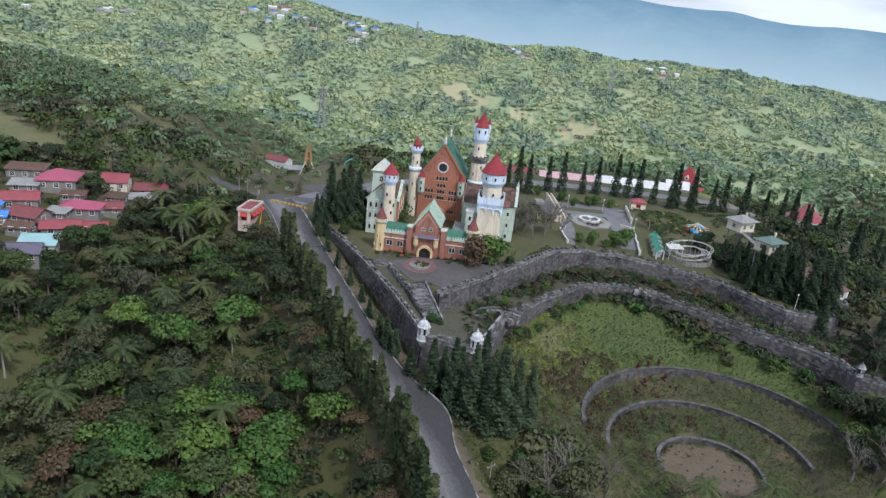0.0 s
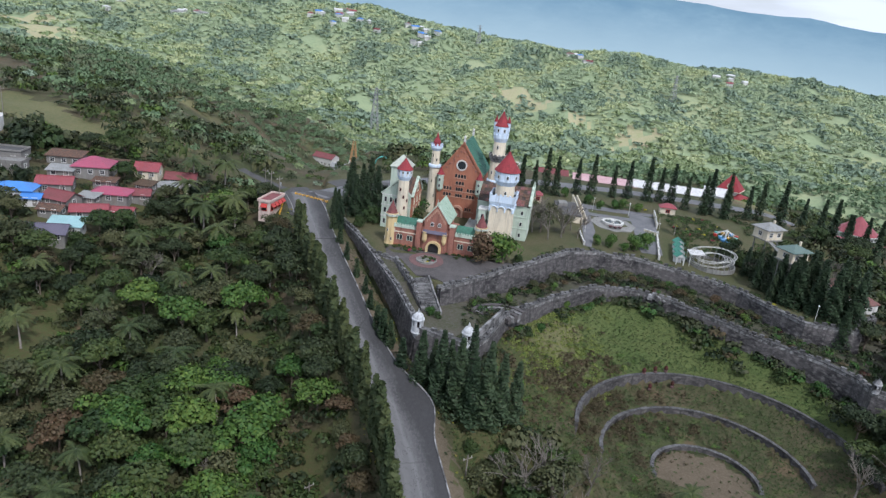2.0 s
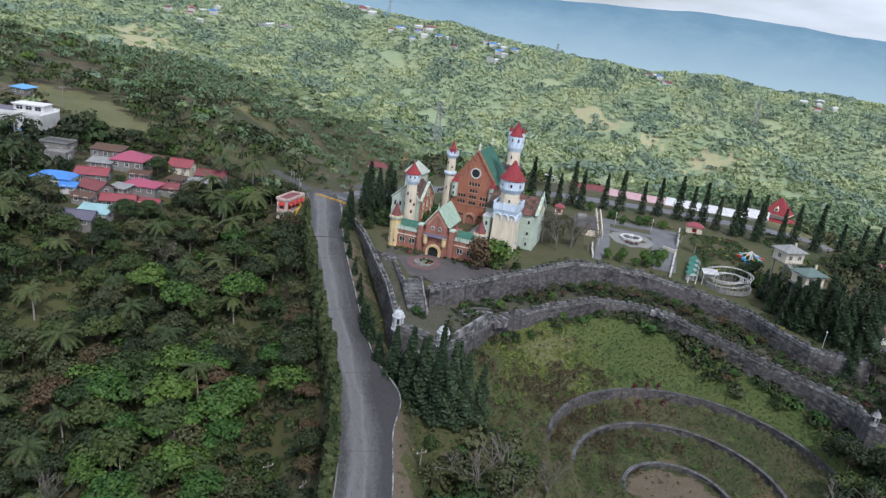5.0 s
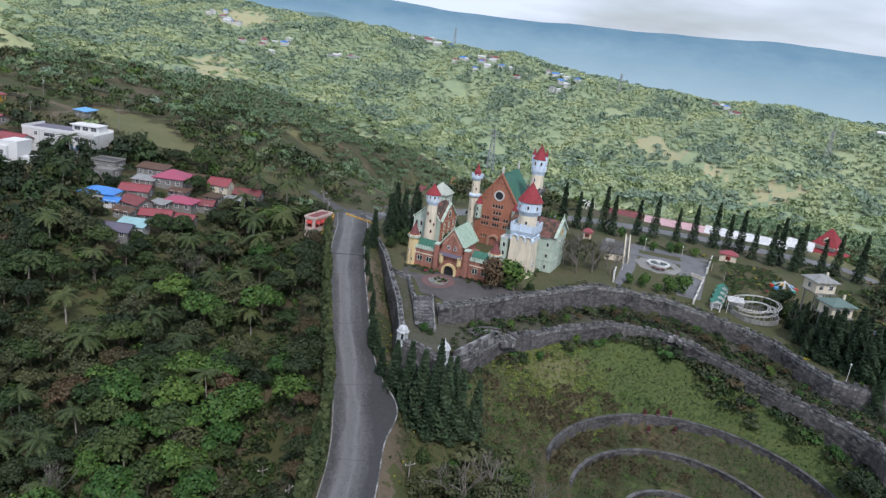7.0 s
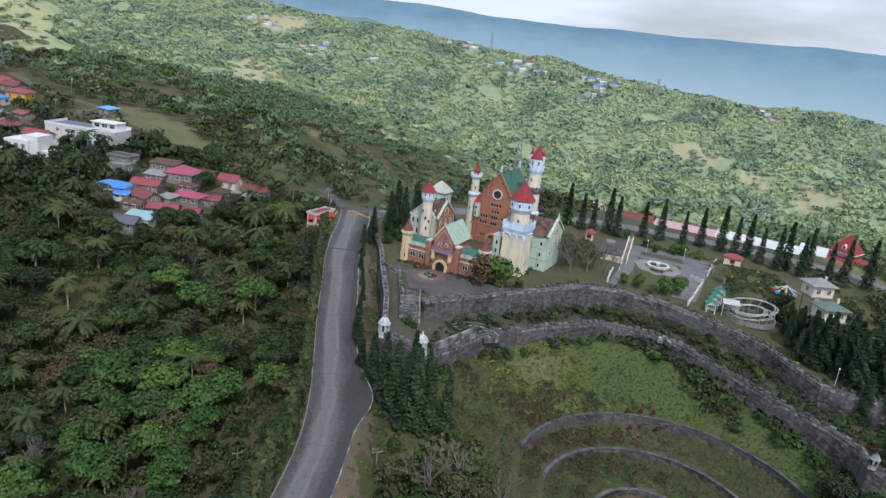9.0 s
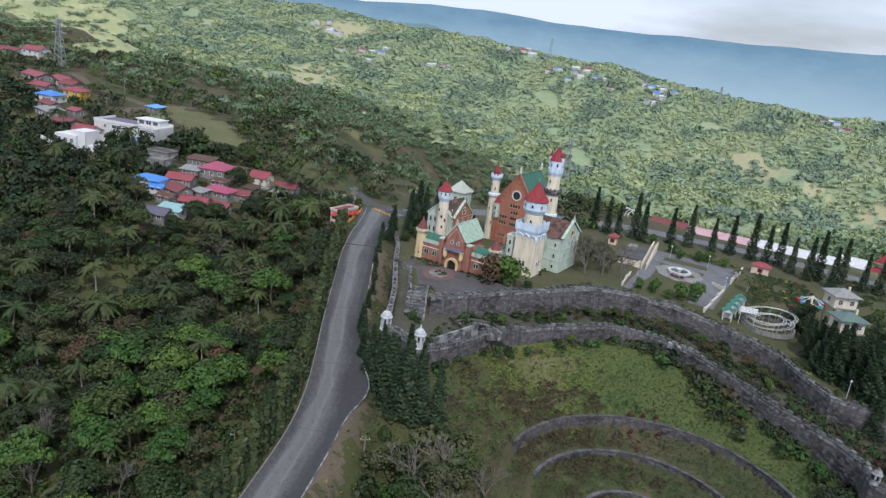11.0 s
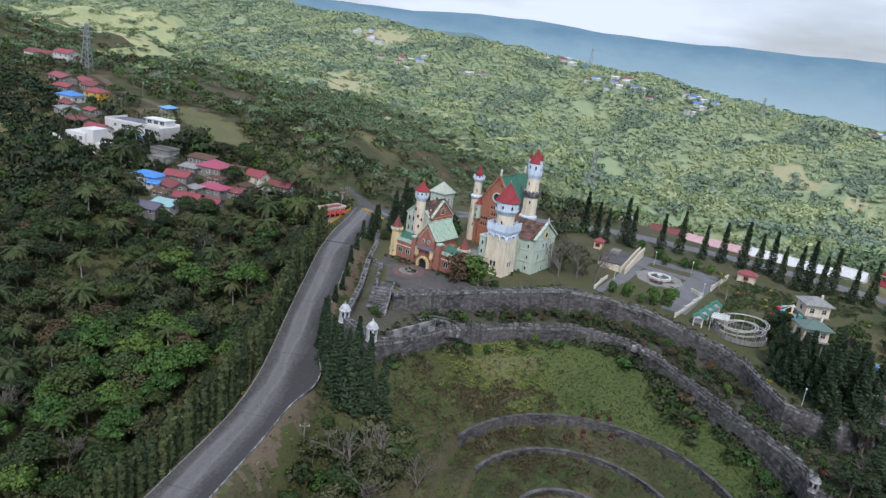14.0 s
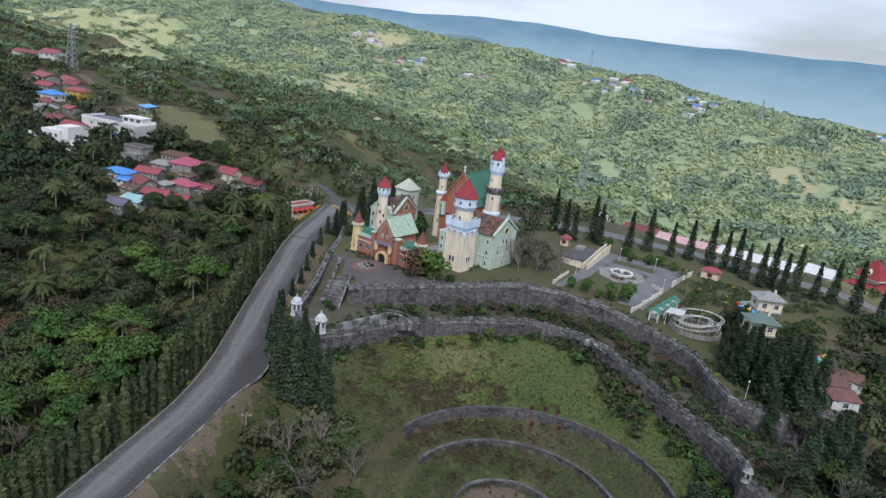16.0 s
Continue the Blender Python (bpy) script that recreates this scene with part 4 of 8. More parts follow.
part("gable_finial", lathe(BM(), GU, -0.5, [(0.2, 12.6), (0.25, 13.1), (0.1, 13.4), (0.04, 14.2)], 8), "mint", gate)


def arch_frame(r0, r1, spring, y0, y1):
    bm = BM()
    pts_o = [(-r1, 0)] + [(-r1 * math.cos(math.pi * i / 14), spring + r1 * math.sin(math.pi * i / 14)) for i in range(15)] + [(r1, 0)]
    pts_i = [(-r0, 0)] + [(-r0 * math.cos(math.pi * i / 14), spring + r0 * math.sin(math.pi * i / 14)) for i in range(15)] + [(r0, 0)]
    rings = [[bm.verts.new((x, y, z)) for x, z in pts] for pts, y in ((pts_o, y1), (pts_o, y0), (pts_i, y0), (pts_i, y1))]
    for a, b in zip(rings, rings[1:]):
        for i in range(len(a) - 1):
            bm.faces.new((a[i], a[i + 1], b[i + 1], b[i]))
    for k in (0, -1):
        bm.faces.new([r[k] for r in rings])
    return bm


def arch_panel(r, spring, y):
    bm = BM()
    pts = [(-r, 0)] + [(-r * math.cos(math.pi * i / 14), spring + r * math.sin(math.pi * i / 14)) for i in range(15)] + [(r, 0)]
    bm.faces.new([bm.verts.new((x, y, z)) for x, z in pts])
    return bm


ob = part("gate_surround", arch_frame(1.45, 2.0, 1.6, -1.3, -0.4), "yellow", gate, "round yellow arch round the gate")
ob.location = (GU, 0, -0.45)
# flat dark panel paints the shade of the gateway
ob = part("gate_door", arch_panel(1.5, 1.6, -0.56), "dark", gate, "flat dark panel standing for the shaded gateway")
ob.location = (GU, 0, -0.45)
for u, lab in ((-12.5, "tower"), (11.0, "tower")):
    t = building("corner_tower", "slim yellow plaster corner tower with small red cone roof")
    part("wall", lathe(BM(), u, 1.4, [(1.65, -0.6), (1.6, 0.2), (1.5, 0.5), (1.45, 7.0), (1.7, 7.6), (1.7, 8.3)], 8, radians(22.5)), "yellow", t)
    part("cornice", lathe(BM(), u, 1.4, [(1.8, 7.55), (1.85, 7.9), (1.8, 8.0)], 8, radians(22.5)), "mint", t)
    cone_roof(t, u, 1.4, 1.5, 8.3, 11.7, 8, False, "cap_red")
    for a in (-60, -20, 20, 60):
        window(t, u + 1.47 * math.sin(radians(a)), 1.4 - 1.47 * math.cos(radians(a)), 3.5 if a in (-20, 60) else 1.2, 0.35, 0.8, a, "cream")
        window(t, u + 1.72 * math.sin(radians(a)), 1.4 - 1.72 * math.cos(radians(a)), 7.62, 0.4, 0.5, a, "white", False)

# tall hall with the rose window
hall = building("great_hall", "tall red brick hall with a steep gable and rose window")
HU = -1.3
part("wall", gable_body(BM(), HU - 6.2, HU + 6.2, 35, 50, -0.6, 13.6, 22.3), "brick", hall)
roof_pair(hall, HU - 6.2, HU + 6.2, 35.3, 50.3, 13.6, 22.3, "green_roof", over=0.5)
for sgn in (-1, 1):
    part("gable_coping", slab(BM(), [(HU, 34.6, 22.95), (HU, 35.3, 22.95), (HU + sgn * 6.7, 35.3, 13.5), (HU + sgn * 6.7, 34.6, 13.5)], 0.4), "brick", hall)
    part("buttress", box(BM(), HU + sgn * 6.1 - 0.5, HU + sgn * 6.1 + 0.5, 34.2, 35.2, -0.6, 12.6), "brick", hall)
    bart = lathe(BM(), HU + sgn * 5.9, 34.3, [(0.3, 7.2), (1.0, 8.1), (1.0, 12.1), (1.12, 12.2), (1.12, 12.5)], 8, radians(22.5))
    bo = part("bartizan", bart, "mint", hall, "mint green corner turret with red cap")
    part("cap", lathe(BM(), HU + sgn * 5.9, 34.3, [(1.2, 12.5), (0.5, 13.6), (0.05, 14.9)], 8, radians(22.5)), "cone", bo, "small red cone cap")
    for zz in (8.7, 10.5):
        window(hall, HU + sgn * 5.9, 33.36, zz, 0.5, 0.95, 0, "white")
    for i in range(5):
        t = (i + 0.6) / 5.6
        part("brick_step", box(BM(), HU + sgn * 5.4 * t - 0.35, HU + sgn * 5.4 * t + 0.35, 34.82, 35.0, 20.4 - 7.3 * t, 21.0 - 7.3 * t), "brick_dark", hall)
ring = BM()
for i in range(28):
    a0, a1 = 2 * math.pi * i / 28, 2 * math.pi * (i + 1) / 28
    c = [(HU + r * math.cos(a), y, 15.9 + r * math.sin(a)) for a in (a0, a1) for r, y in ((1.25, 34.72), (1.62, 34.72), (1.62, 35.0), (1.25, 35.0))]
    v = [ring.verts.new(p) for p in c]
    for k in range(4):
        ring.faces.new((v[k], v[(k + 1) % 4], v[4 + (k + 1) % 4], v[4 + k]))
bmesh.ops.remove_doubles(ring, verts=ring.verts[:], dist=0.001)
rose = part("rose_window", ring, "white", hall, "round rose window with white stone ring")
bm = BM()
bm.faces.new([bm.verts.new((HU + 1.3 * math.cos(2 * math.pi * i / 28), 34.93, 15.9 + 1.3 * math.sin(2 * math.pi * i / 28))) for i in range(28)])
part("pane", bm, "glass", rose)
for zz, us, w, h in ((12.0, (-1.35, -0.45, 0.45, 1.35), 0.68, 1.1), (9.9, (-0.9, 0, 0.9), 0.68, 1.05), (8.0, (-4.4, -3.55, -2.7, -0.75, 0, 0.75, 2.7, 3.55, 4.4), 0.66, 1.05), (6.1, (-4.4, -3.55, -2.7, -0.75, 0, 0.75, 2.7, 3.55, 4.4), 0.66, 1.05), (2.2, (-4.0, -3.3, -2.6, 2.6, 3.3, 4.0), 0.45, 0.9)):
    for u in us:
        window(hall, HU + u, 35, zz, w, h, 0, "brick_pale")
for zz, w0 in ((11.7, 2.0), (9.6, 1.6), (7.7, 5.2), (5.85, 5.2), (1.8, 5.2)):
    part("string_course", box(BM(), HU - w0, HU + w0, 34.86, 35.0, zz, zz + 0.2), "brick_pale", hall)
ob = part("portal_surround", arch_frame(1.35, 2.0, 2.2, 34.3, 35.1), "brick_pale", hall, "round brick portal arch")
ob.location = (HU, 0, -0.6)
ob = part("portal_door", arch_panel(1.4, 2.2, 34.85), "brick_dark", hall, "closed brown portal door")
ob.location = (HU, 0, -0.6)
for v in (35.3, 50):
    part("finial", lathe(BM(), HU, v, [(0.32, 22.6), (0.42, 23.3), (0.25, 23.7), (0.4, 24.2), (0.06, 25.0)], 8), "white", hall, "white stone gable finial")
for i in range(4):
    for zz in (3.0, 7.5):
        window(hall, HU + 6.2, 37.5 + i * 3.3, zz, 0.9, 2.2, 90, "cream")

# slender tower
slim = building("slender_tower", "slender cream tower with a blue crown and red cap")
SU, SV = -9.7, 36.2
part("wall", lathe(BM(), SU, SV, [(1.75, -0.6), (1.65, 0.2), (1.5, 13.6), (1.8, 14.0), (1.8, 14.5), (1.3, 14.7), (1.25, 19.2), (1.3, 19.3)], 14), "cream", slim)
part("ledge", lathe(BM(), SU, SV, [(1.85, 14.0), (1.95, 14.3), (1.9, 14.75), (1.5, 14.9)], 14), "blue", slim)
part("gallery", lathe(BM(), SU, SV, [(1.28, 19.0), (1.85, 19.9), (1.85, 20.5), (1.5, 20.5)], 14), "blue", slim, "pale blue crown")
crown(slim, SU, SV, 1.72, 20.5, 10, "blue", 0.6, 0.5)
part("drum", lathe(BM(), SU, SV, [(1.1, 20.5), (1.05, 21.6)], 10), "cone", slim)
part("roof", lathe(BM(), SU, SV, [(1.2, 21.6), (0.5, 22.8), (0.05, 24.6)], 10), "cone", slim, "small red cone cap")
for a, zz in ((-20, 17.2), (25, 16.0), (-10, 9.5), (30, 5.0), (-35, 3.0)):
    window(slim, SU + 1.5 * math.sin(radians(a)), SV - 1.5 * math.cos(radians(a)) + (0.12 if zz > 14 else -0.05), zz, 0.35, 0.9, a, "cream")

# tallest tower
tall = building("tall_tower", "tall cream tower with blue galleries and red cones")
TU, TV = 8.8, 37.8
part("wall", lathe(BM(), TU, TV, [(2.6, -0.6), (2.45, 11.8), (2.25, 12.4), (2.15, 18.0), (2.75, 19.2), (2.75, 19.9), (1.9, 20.2), (1.8, 24.3), (1.85, 24.4)], 16), "cream", tall)
part("ledge", lathe(BM(), TU, TV, [(2.5, 11.4), (2.75, 11.9), (2.7, 12.5), (2.3, 12.7)], 16), "blue", tall)
part("gallery", lathe(BM(), TU, TV, [(2.3, 18.2), (2.9, 19.4), (2.95, 20.0), (2.1, 20.1)], 16), "stone_light", tall, "stained stone gallery")
crown(tall, TU, TV, 2.75, 20.0, 14, "stone_light", 0.45, 0.6)
part("upper_drum", lathe(BM(), TU, TV, [(1.8, 24.0), (2.25, 25.2), (2.25, 26.2), (2.1, 26.3), (2.1, 28.6), (2.25, 28.7)], 16), "blue", tall, "pale blue upper drum")
corbels(tall, TU, TV, 1.85, 24.3, 14, "blue", 1.0)
crown(tall, TU, TV, 2.2, 26.2, 14, "blue", 0.4, 0.45, 0.2)
cone_roof(tall, TU, TV, 2.3, 28.7, 33.0, 12)
for a in (-75, 75, 180):
    bu, bv = TU + 1.9 * math.sin(radians(a)), TV - 1.9 * math.cos(radians(a))
    bo = part("turret", lathe(BM(), bu, bv, [(0.2, 26.6), (0.6, 27.5), (0.6, 29.8)], 8), "blue", tall, "little hanging turret")
    part("cap", lathe(BM(), bu, bv, [(0.72, 29.8), (0.3, 30.8), (0.03, 31.8)], 8), "cone", bo)
for a, zz, r in ((-20, 27.0, 2.1), (30, 27.0, 2.1), (-10, 22.0, 1.83), (25, 16.5, 2.2), (-30, 14.5, 2.2), (5, 8.0, 2.47)):
    window(tall, TU + r * math.sin(radians(a)), TV - r * math.cos(radians(a)), zz, 0.45, 1.0, a, "white")

# keep: square base, arcaded balcony, round drum
keep = building("keep_tower", "broad cream keep with an arcaded blue balcony and red cone")
KU, KV = 14.3, 14.9
Q = math.sqrt(2)
part("wall", lathe(BM(), KU, KV, [(3.5 * Q, -0.8), (3.3 * Q, 0.6), (3.05 * Q, 7.0), (3.0 * Q, 13.0)], 4, radians(45)), "cream", keep)
part("balcony", lathe(BM(), KU, KV, [(3.0 * Q, 11.4), (3.3 * Q, 12.2), (3.48 * Q, 12.7), (3.5 * Q, 14.4), (3.25 * Q, 14.4), (3.25 * Q, 13.75)], 4, radians(45)), "blue", keep, "pale blue balcony parapet")
part("balcony_floor", lathe(BM(), KU, KV, [(3.3 * Q, 13.5), (3.3 * Q, 13.75)], 4, radians(45)), "blue", keep)
for i in range(4):
    a = radians(90 * i)
    fx, fy = math.sin(a), -math.cos(a)
    for s in (-2.0, 0.0, 2.0):
        ob = part("arch", arch_frame(0.85, 1.05, 0.6, -0.28, 0.1), "blue", keep)
        ob.matrix_local = pose(KU + fx * 3.1 + math.cos(a) * s, KV + fy * 3.1 + math.sin(a) * s, 10.0, 0, 0, 90 * i)
    for s in (-3.1, -1.85, -0.6, 0.65, 1.9, 3.1):
        ob = part("merlon", box(BM(), -0.3, 0.3, -0.16, 0.16, 0, 0.4), "blue", keep)
        ob.matrix_local = pose(KU + fx * 3.38 + math.cos(a) * s, KV + fy * 3.38 + math.sin(a) * s, 14.4, 0, 0, 90 * i)
part("drum", lathe(BM(), KU, KV, [(2.55, 13.6), (2.5, 17.2), (2.55, 17.3)], 18), "cream", keep)
part("upper_drum", lathe(BM(), KU, KV, [(2.5, 16.9), (3.2, 18.1), (3.2, 20.7), (3.3, 20.8)], 18), "blue", keep, "pale blue upper drum")
corbels(keep, KU, KV, 2.6, 17.1, 18, "cream", 1.1)
crown(keep, KU, KV, 3.2, 18.2, 18, "blue", 0.35, 0.5, 0.22)
cone_roof(keep, KU, KV, 3.55, 20.7, 25.9, 20)
for a, zz, r in ((0, 2.6, 3.24), (90, 2.6, 3.24), (-90, 2.6, 3.24)):
    for j in (-0.55, 0.55):
        window(keep, KU + r * math.sin(radians(a)) + j * math.cos(radians(a)), KV - r * math.cos(radians(a)) + j * math.sin(radians(a)), zz, 0.65, 1.5, a, "white")
for i in range(8):
    a = 45 * i + 10
    window(keep, KU + 3.2 * math.sin(radians(a)), KV - 3.2 * math.cos(radians(a)), 18.9, 0.5, 0.9, a, "white")
    if i % 2 == 0:
        window(keep, KU + 2.52 * math.sin(radians(a)), KV - 2.52 * math.cos(radians(a)), 14.4, 0.5, 1.1, a, "white")

# north-west tower
nw = building("round_tower", "round cream tower with blue battlements and red cone")
NU, NV = -12.6, 11.3
part("wall", lathe(BM(), NU, NV, [(1.9, -0.7), (1.75, 0.5), (1.5, 10), (1.42, 15.2)], 16), "cream", nw)
part("gallery", lathe(BM(), NU, NV, [(1.42, 14.8), (1.9, 15.9), (1.95, 17.7), (2.0, 17.8)], 16), "blue", nw, "pale blue crown")
corbels(nw, NU, NV, 1.5, 14.9, 12, "blue", 0.9)
crown(nw, NU, NV, 1.95, 16.2, 12, "white", 0.5, 0.4, 0.2)
cone_roof(nw, NU, NV, 2.2, 17.8, 20.9, 16)
for i in range(10):
    a = 36 * i
    window(nw, NU + 1.94 * math.sin(radians(a)), NV - 1.94 * math.cos(radians(a)), 16.8, 0.4, 0.6, a, "white", False)
for a, zz in ((-15, 12.0), (20, 10.0), (35, 7.0), (0, 4.8), (60, 9)):
    window(nw, NU + 1.55 * math.sin(radians(a)), NV - 1.55 * math.cos(radians(a)), zz, 0.4, 0.8, a, "brick_dark")

# dark colour that paints the shade seen through the roof holes
M["void"] = mat("dark_roof_inside", (0.05, 0.04, 0.035), (0.09, 0.07, 0.06), (0.03, 0.025, 0.022), 1.5, 6.0)
# east wing
wing = building("east_wing", "mint green wing with a rusted and holed roof")
part("wall", gable_body(BM(), 6.5, 21.2, 21.5, 33.5, -0.8, 10.0, 13.9, "u"), "mint", wing)
part("roof_void", gable_body(BM(), 6.6, 20.9, 21.3, 33.7, 9.9, 10.0, 13.98, "u"), "void", wing, "dark body under the broken roof, standing for its shaded inside")
for s, v in ((-1, 20.9), (1, 34.1)):
    mid = 27.5
    for i in range(14):
        for j in range(6):
            if random.random() < 0.36:
                continue
            u0, u1 = 6.6 + i, 6.6 + i + 0.98
            t0, t1 = j / 6, (j + 0.97) / 6
            lift = random.uniform(0.05, 0.16)
            part("roof_sheet", slab(BM(), [(u0, mid + (v - mid) * t0, 14.0 + (9.9 - 14.0) * t0 + lift), (u1, mid + (v - mid) * t0, 14.0 + (9.9 - 14.0) * t0 + lift), (u1, mid + (v - mid) * t1, 14.0 + (9.9 - 14.0) * t1 + lift), (u0, mid + (v - mid) * t1, 14.0 + (9.9 - 14.0) * t1 + lift)], 0.05), "rust", wing)
for s in (-1, 1):
    part("gable_coping", slab(BM(), [(20.8, 27.5, 14.9), (21.6, 27.5, 14.9), (21.6, 27.5 + s * 6.6, 10.4), (20.8, 27.5 + s * 6.6, 10.4)], 0.4), "mint", wing)
for zz in (3.3, 6.6, 9.6):
    part("string_course", box(BM(), 6.4, 21.32, 21.38, 33.62, zz, zz + 0.28), "mint", wing)
for uu in (19.3,):
    for zz in (1.0, 4.2, 7.4):
        window(wing, uu, 21.5, zz, 0.55, 1.1, 0, "white")
for vv, zz in ((27.5, 0.6), (24.3, 4.3), (26.6, 7.2), (28.4, 7.2)):
    for _ in (0,):
        window(wing, 21.2, vv, zz, 0.7, 1.4, 90, "white")
bm = BM()
for i in range(20):
    a0, a1 = 2 * math.pi * i / 20, 2 * math.pi * (i + 1) / 20
    v = [bm.verts.new((x, 27.5 + r * math.cos(a), 10.9 + r * math.sin(a))) for a in (a0, a1) for r, x in ((0.8, 21.42), (1.15, 21.42), (1.15, 21.15), (0.8, 21.15))]
    for k in range(4):
        bm.faces.new((v[k], v[(k + 1) % 4], v[4 + (k + 1) % 4], v[4 + k]))
ring_ob = part("round_window", bm, "yellow", wing, "round window with ochre ring")
bm = BM()
bm.faces.new([bm.verts.new((21.26, 27.5 + 0.85 * math.cos(2 * math.pi * i / 20), 10.9 + 0.85 * math.sin(2 * math.pi * i / 20))) for i in range(20)])
part("pane", bm, "glass", ring_ob)
part("corner_pinnacle", lathe(BM(), 21.2, 27.5, [(0.3, 14.3), (0.35, 15.0), (0.05, 16.2)], 6), "mint", wing)

# west wing: mint block with its gable to the road, brick cross wing towards the court, roofs half gone
west = building("west_wing", "mint and brick wing with a collapsed rusted roof")
part("wall", gable_body(BM(), -18.9, -11.0, 13.5, 26.5, -0.7, 9.6, 13.2), "mint", west)
part("cross_wall", gable_body(BM(), -14.9, -10.6, 15.0, 25.0, -0.7, 9.3, 13.5, "u"), "brick", west, "brick cross wing with an arched window")
# dark bodies under the sheets stand for the unlit roof space
part("roof_void", gable_body(BM(), -18.8, -11.1, 13.9, 26.6, 9.5, 9.6, 13.3), "void", west, "dark body under the broken roof, standing for its shaded inside")
part("roof_void", gable_body(BM(), -14.8, -11.3, 14.8, 25.2, 9.2, 9.3, 13.62, "u"), "void", west)
for sgn in (-1, 1):
    mid, half = -14.95, 4.3
    for i in range(11):
        for j in range(4):
            if random.random() < 0.34 or (sgn > 0 and 1 < i < 10):
                continue
            v0, v1, t0, t1 = 14.0 + 1.13 * i, 14.0 + 1.13 * i + 1.09, j / 4, (j + 0.97) / 4
            lift = random.uniform(0.06, 0.17)
            part("roof_sheet", slab(BM(), [(mid + sgn * half * t0, v0, 13.3 - 3.9 * t0 + lift), (mid + sgn * half * t0, v1, 13.3 - 3.9 * t0 + lift), (mid + sgn * half * t1, v1, 13.3 - 3.9 * t1 + lift), (mid + sgn * half * t1, v0, 13.3 - 3.9 * t1 + lift)], 0.05), "rust", west)
    for i in range(4):
        for j in range(5):
            if random.random() < 0.25:
                continue
            u0, u1, t0, t1 = -14.8 + 0.9 * i, -14.8 + 0.9 * i + 0.87, j / 5, (j + 0.97) / 5
            lift = random.uniform(0.06, 0.17)
            part("roof_sheet", slab(BM(), [(u0, 20 + sgn * 5.4 * t0, 13.62 - 4.45 * t0 + lift), (u1, 20 + sgn * 5.4 * t0, 13.62 - 4.45 * t0 + lift), (u1, 20 + sgn * 5.4 * t1, 13.62 - 4.45 * t1 + lift), (u0, 20 + sgn * 5.4 * t1, 13.62 - 4.45 * t1 + lift)], 0.05), "rust", west)
    part("gable_coping", slab(BM(), [(-11.1, 20, 14.3), (-10.3, 20, 14.3), (-10.3, 20 + sgn * 5.5, 9.5), (-11.1, 20 + sgn * 5.5, 9.5)], 0.3), "mint", west)
    part("gable_coping", slab(BM(), [(-14.95, 13.3, 13.8), (-14.95, 13.9, 13.8), (-14.95 + sgn * 4.4, 13.9, 9.8), (-14.95 + sgn * 4.4, 13.3, 9.8)], 0.3), "mint", west)
for zz in (3.2, 6.4, 9.3):
    part("string_course", box(BM(), -19.02, -10.9, 13.38, 13.5, zz, zz + 0.28), "white", west)
    part("string_course", box(BM(), -19.02, -18.9, 13.5, 26.6, zz, zz + 0.28), "white", west)
    part("string_course", box(BM(), -10.6, -10.48, 15.0, 25.0, zz - 0.3, zz), "brick_pale", west)
for uu in (-17.9, -16.4, -14.9):
    for zz in (1.2, 4.4, 7.4):
        window(west, uu, 13.5, zz, 0.6, 1.4, 0, "white")
for vv in (16.8, 20.0, 23.2):
    for zz in (1.0, 4.2, 6.9):
        window(west, -10.6, vv, zz, 0.9, 1.7, 90, "cream")
window(west, -10.6, 20, 10.1, 1.7, 1.9, 90, "cream")
pyr = building("square_tower", "square tower with a pale pyramid roof")
part("wall", box(BM(), -20.4, -15.2, 26.2, 31.4, -0.7, 14.2), "mint", pyr)
part("cornice", box(BM(), -20.6, -15.0, 26.0, 31.6, 14.2, 14.6), "mint", pyr)
bm = BM()
v = [bm.verts.new(p) for p in ((-20.9, 25.7, 14.6), (-14.7, 25.7, 14.6), (-14.7, 31.9, 14.6), (-20.9, 31.9, 14.6), (-17.8, 28.8, 17.9))]
for f in ((3, 2, 1, 0), (0, 1, 4), (1, 2, 4), (2, 3, 4), (3, 0, 4)):
    bm.faces.new([v[i] for i in f])
part("roof", bm, "pale_tile", pyr, "pale grey-green pyramid roof")
for a, uu, vv in ((0, -17.8, 26.2), (90, -15.2, 28.8)):
    window(pyr, uu, vv, 11.5, 0.9, 1.6, a, "white")
# low ranges round the court
court = building("court_range", "low grey flat-roofed range beside the courtyard")
part("wall", box(BM(), 5.2, 10.2, 6.2, 21.3, -0.7, 3.6), "brick_dark", court)
part("roof_deck", box(BM(), 5.0, 10.4, 6.0, 21.5, 3.6, 3.9), "concrete", court, "stained grey flat roof")
row(court, 14, 6.4, 21, 5.1, 3.9, "concrete", "v", 0.5, 0.6)
annex = building("stair_turret", "narrow mint stair block beside the keep")
part("wall", box(BM(), 8.2, 10.4, 13.0, 16.0, 3.9, 9.5), "mint", annex)
part("cap", box(BM(), 8.05, 10.55, 12.85, 16.15, 9.5, 9.9), "white", annex)
for zz in (4.8, 7.2):
    window(annex, 9.3, 13.0, zz, 0.6, 1.2, 0, "white")

# ---- distance ----
def ridge(name, radius, tops, base, material, label, rough):
    """A far mountain line round the view, tops given as (azimuth, height)."""
    az = np.linspace(-85, 85, 171)
    h = np.interp(az, [a for a, _ in tops], [b for _, b in tops])
    rng = np.random.RandomState(7)
    n = sum(np.sin(az * f + rng.uniform(0, 6)) / f for f in (0.21, 0.37, 0.9, 1.7, 3.1)) * rough
    verts, faces = [], []
    for a, z in zip(az, h + n):
        s, c = math.sin(radians(a)), math.cos(radians(a))
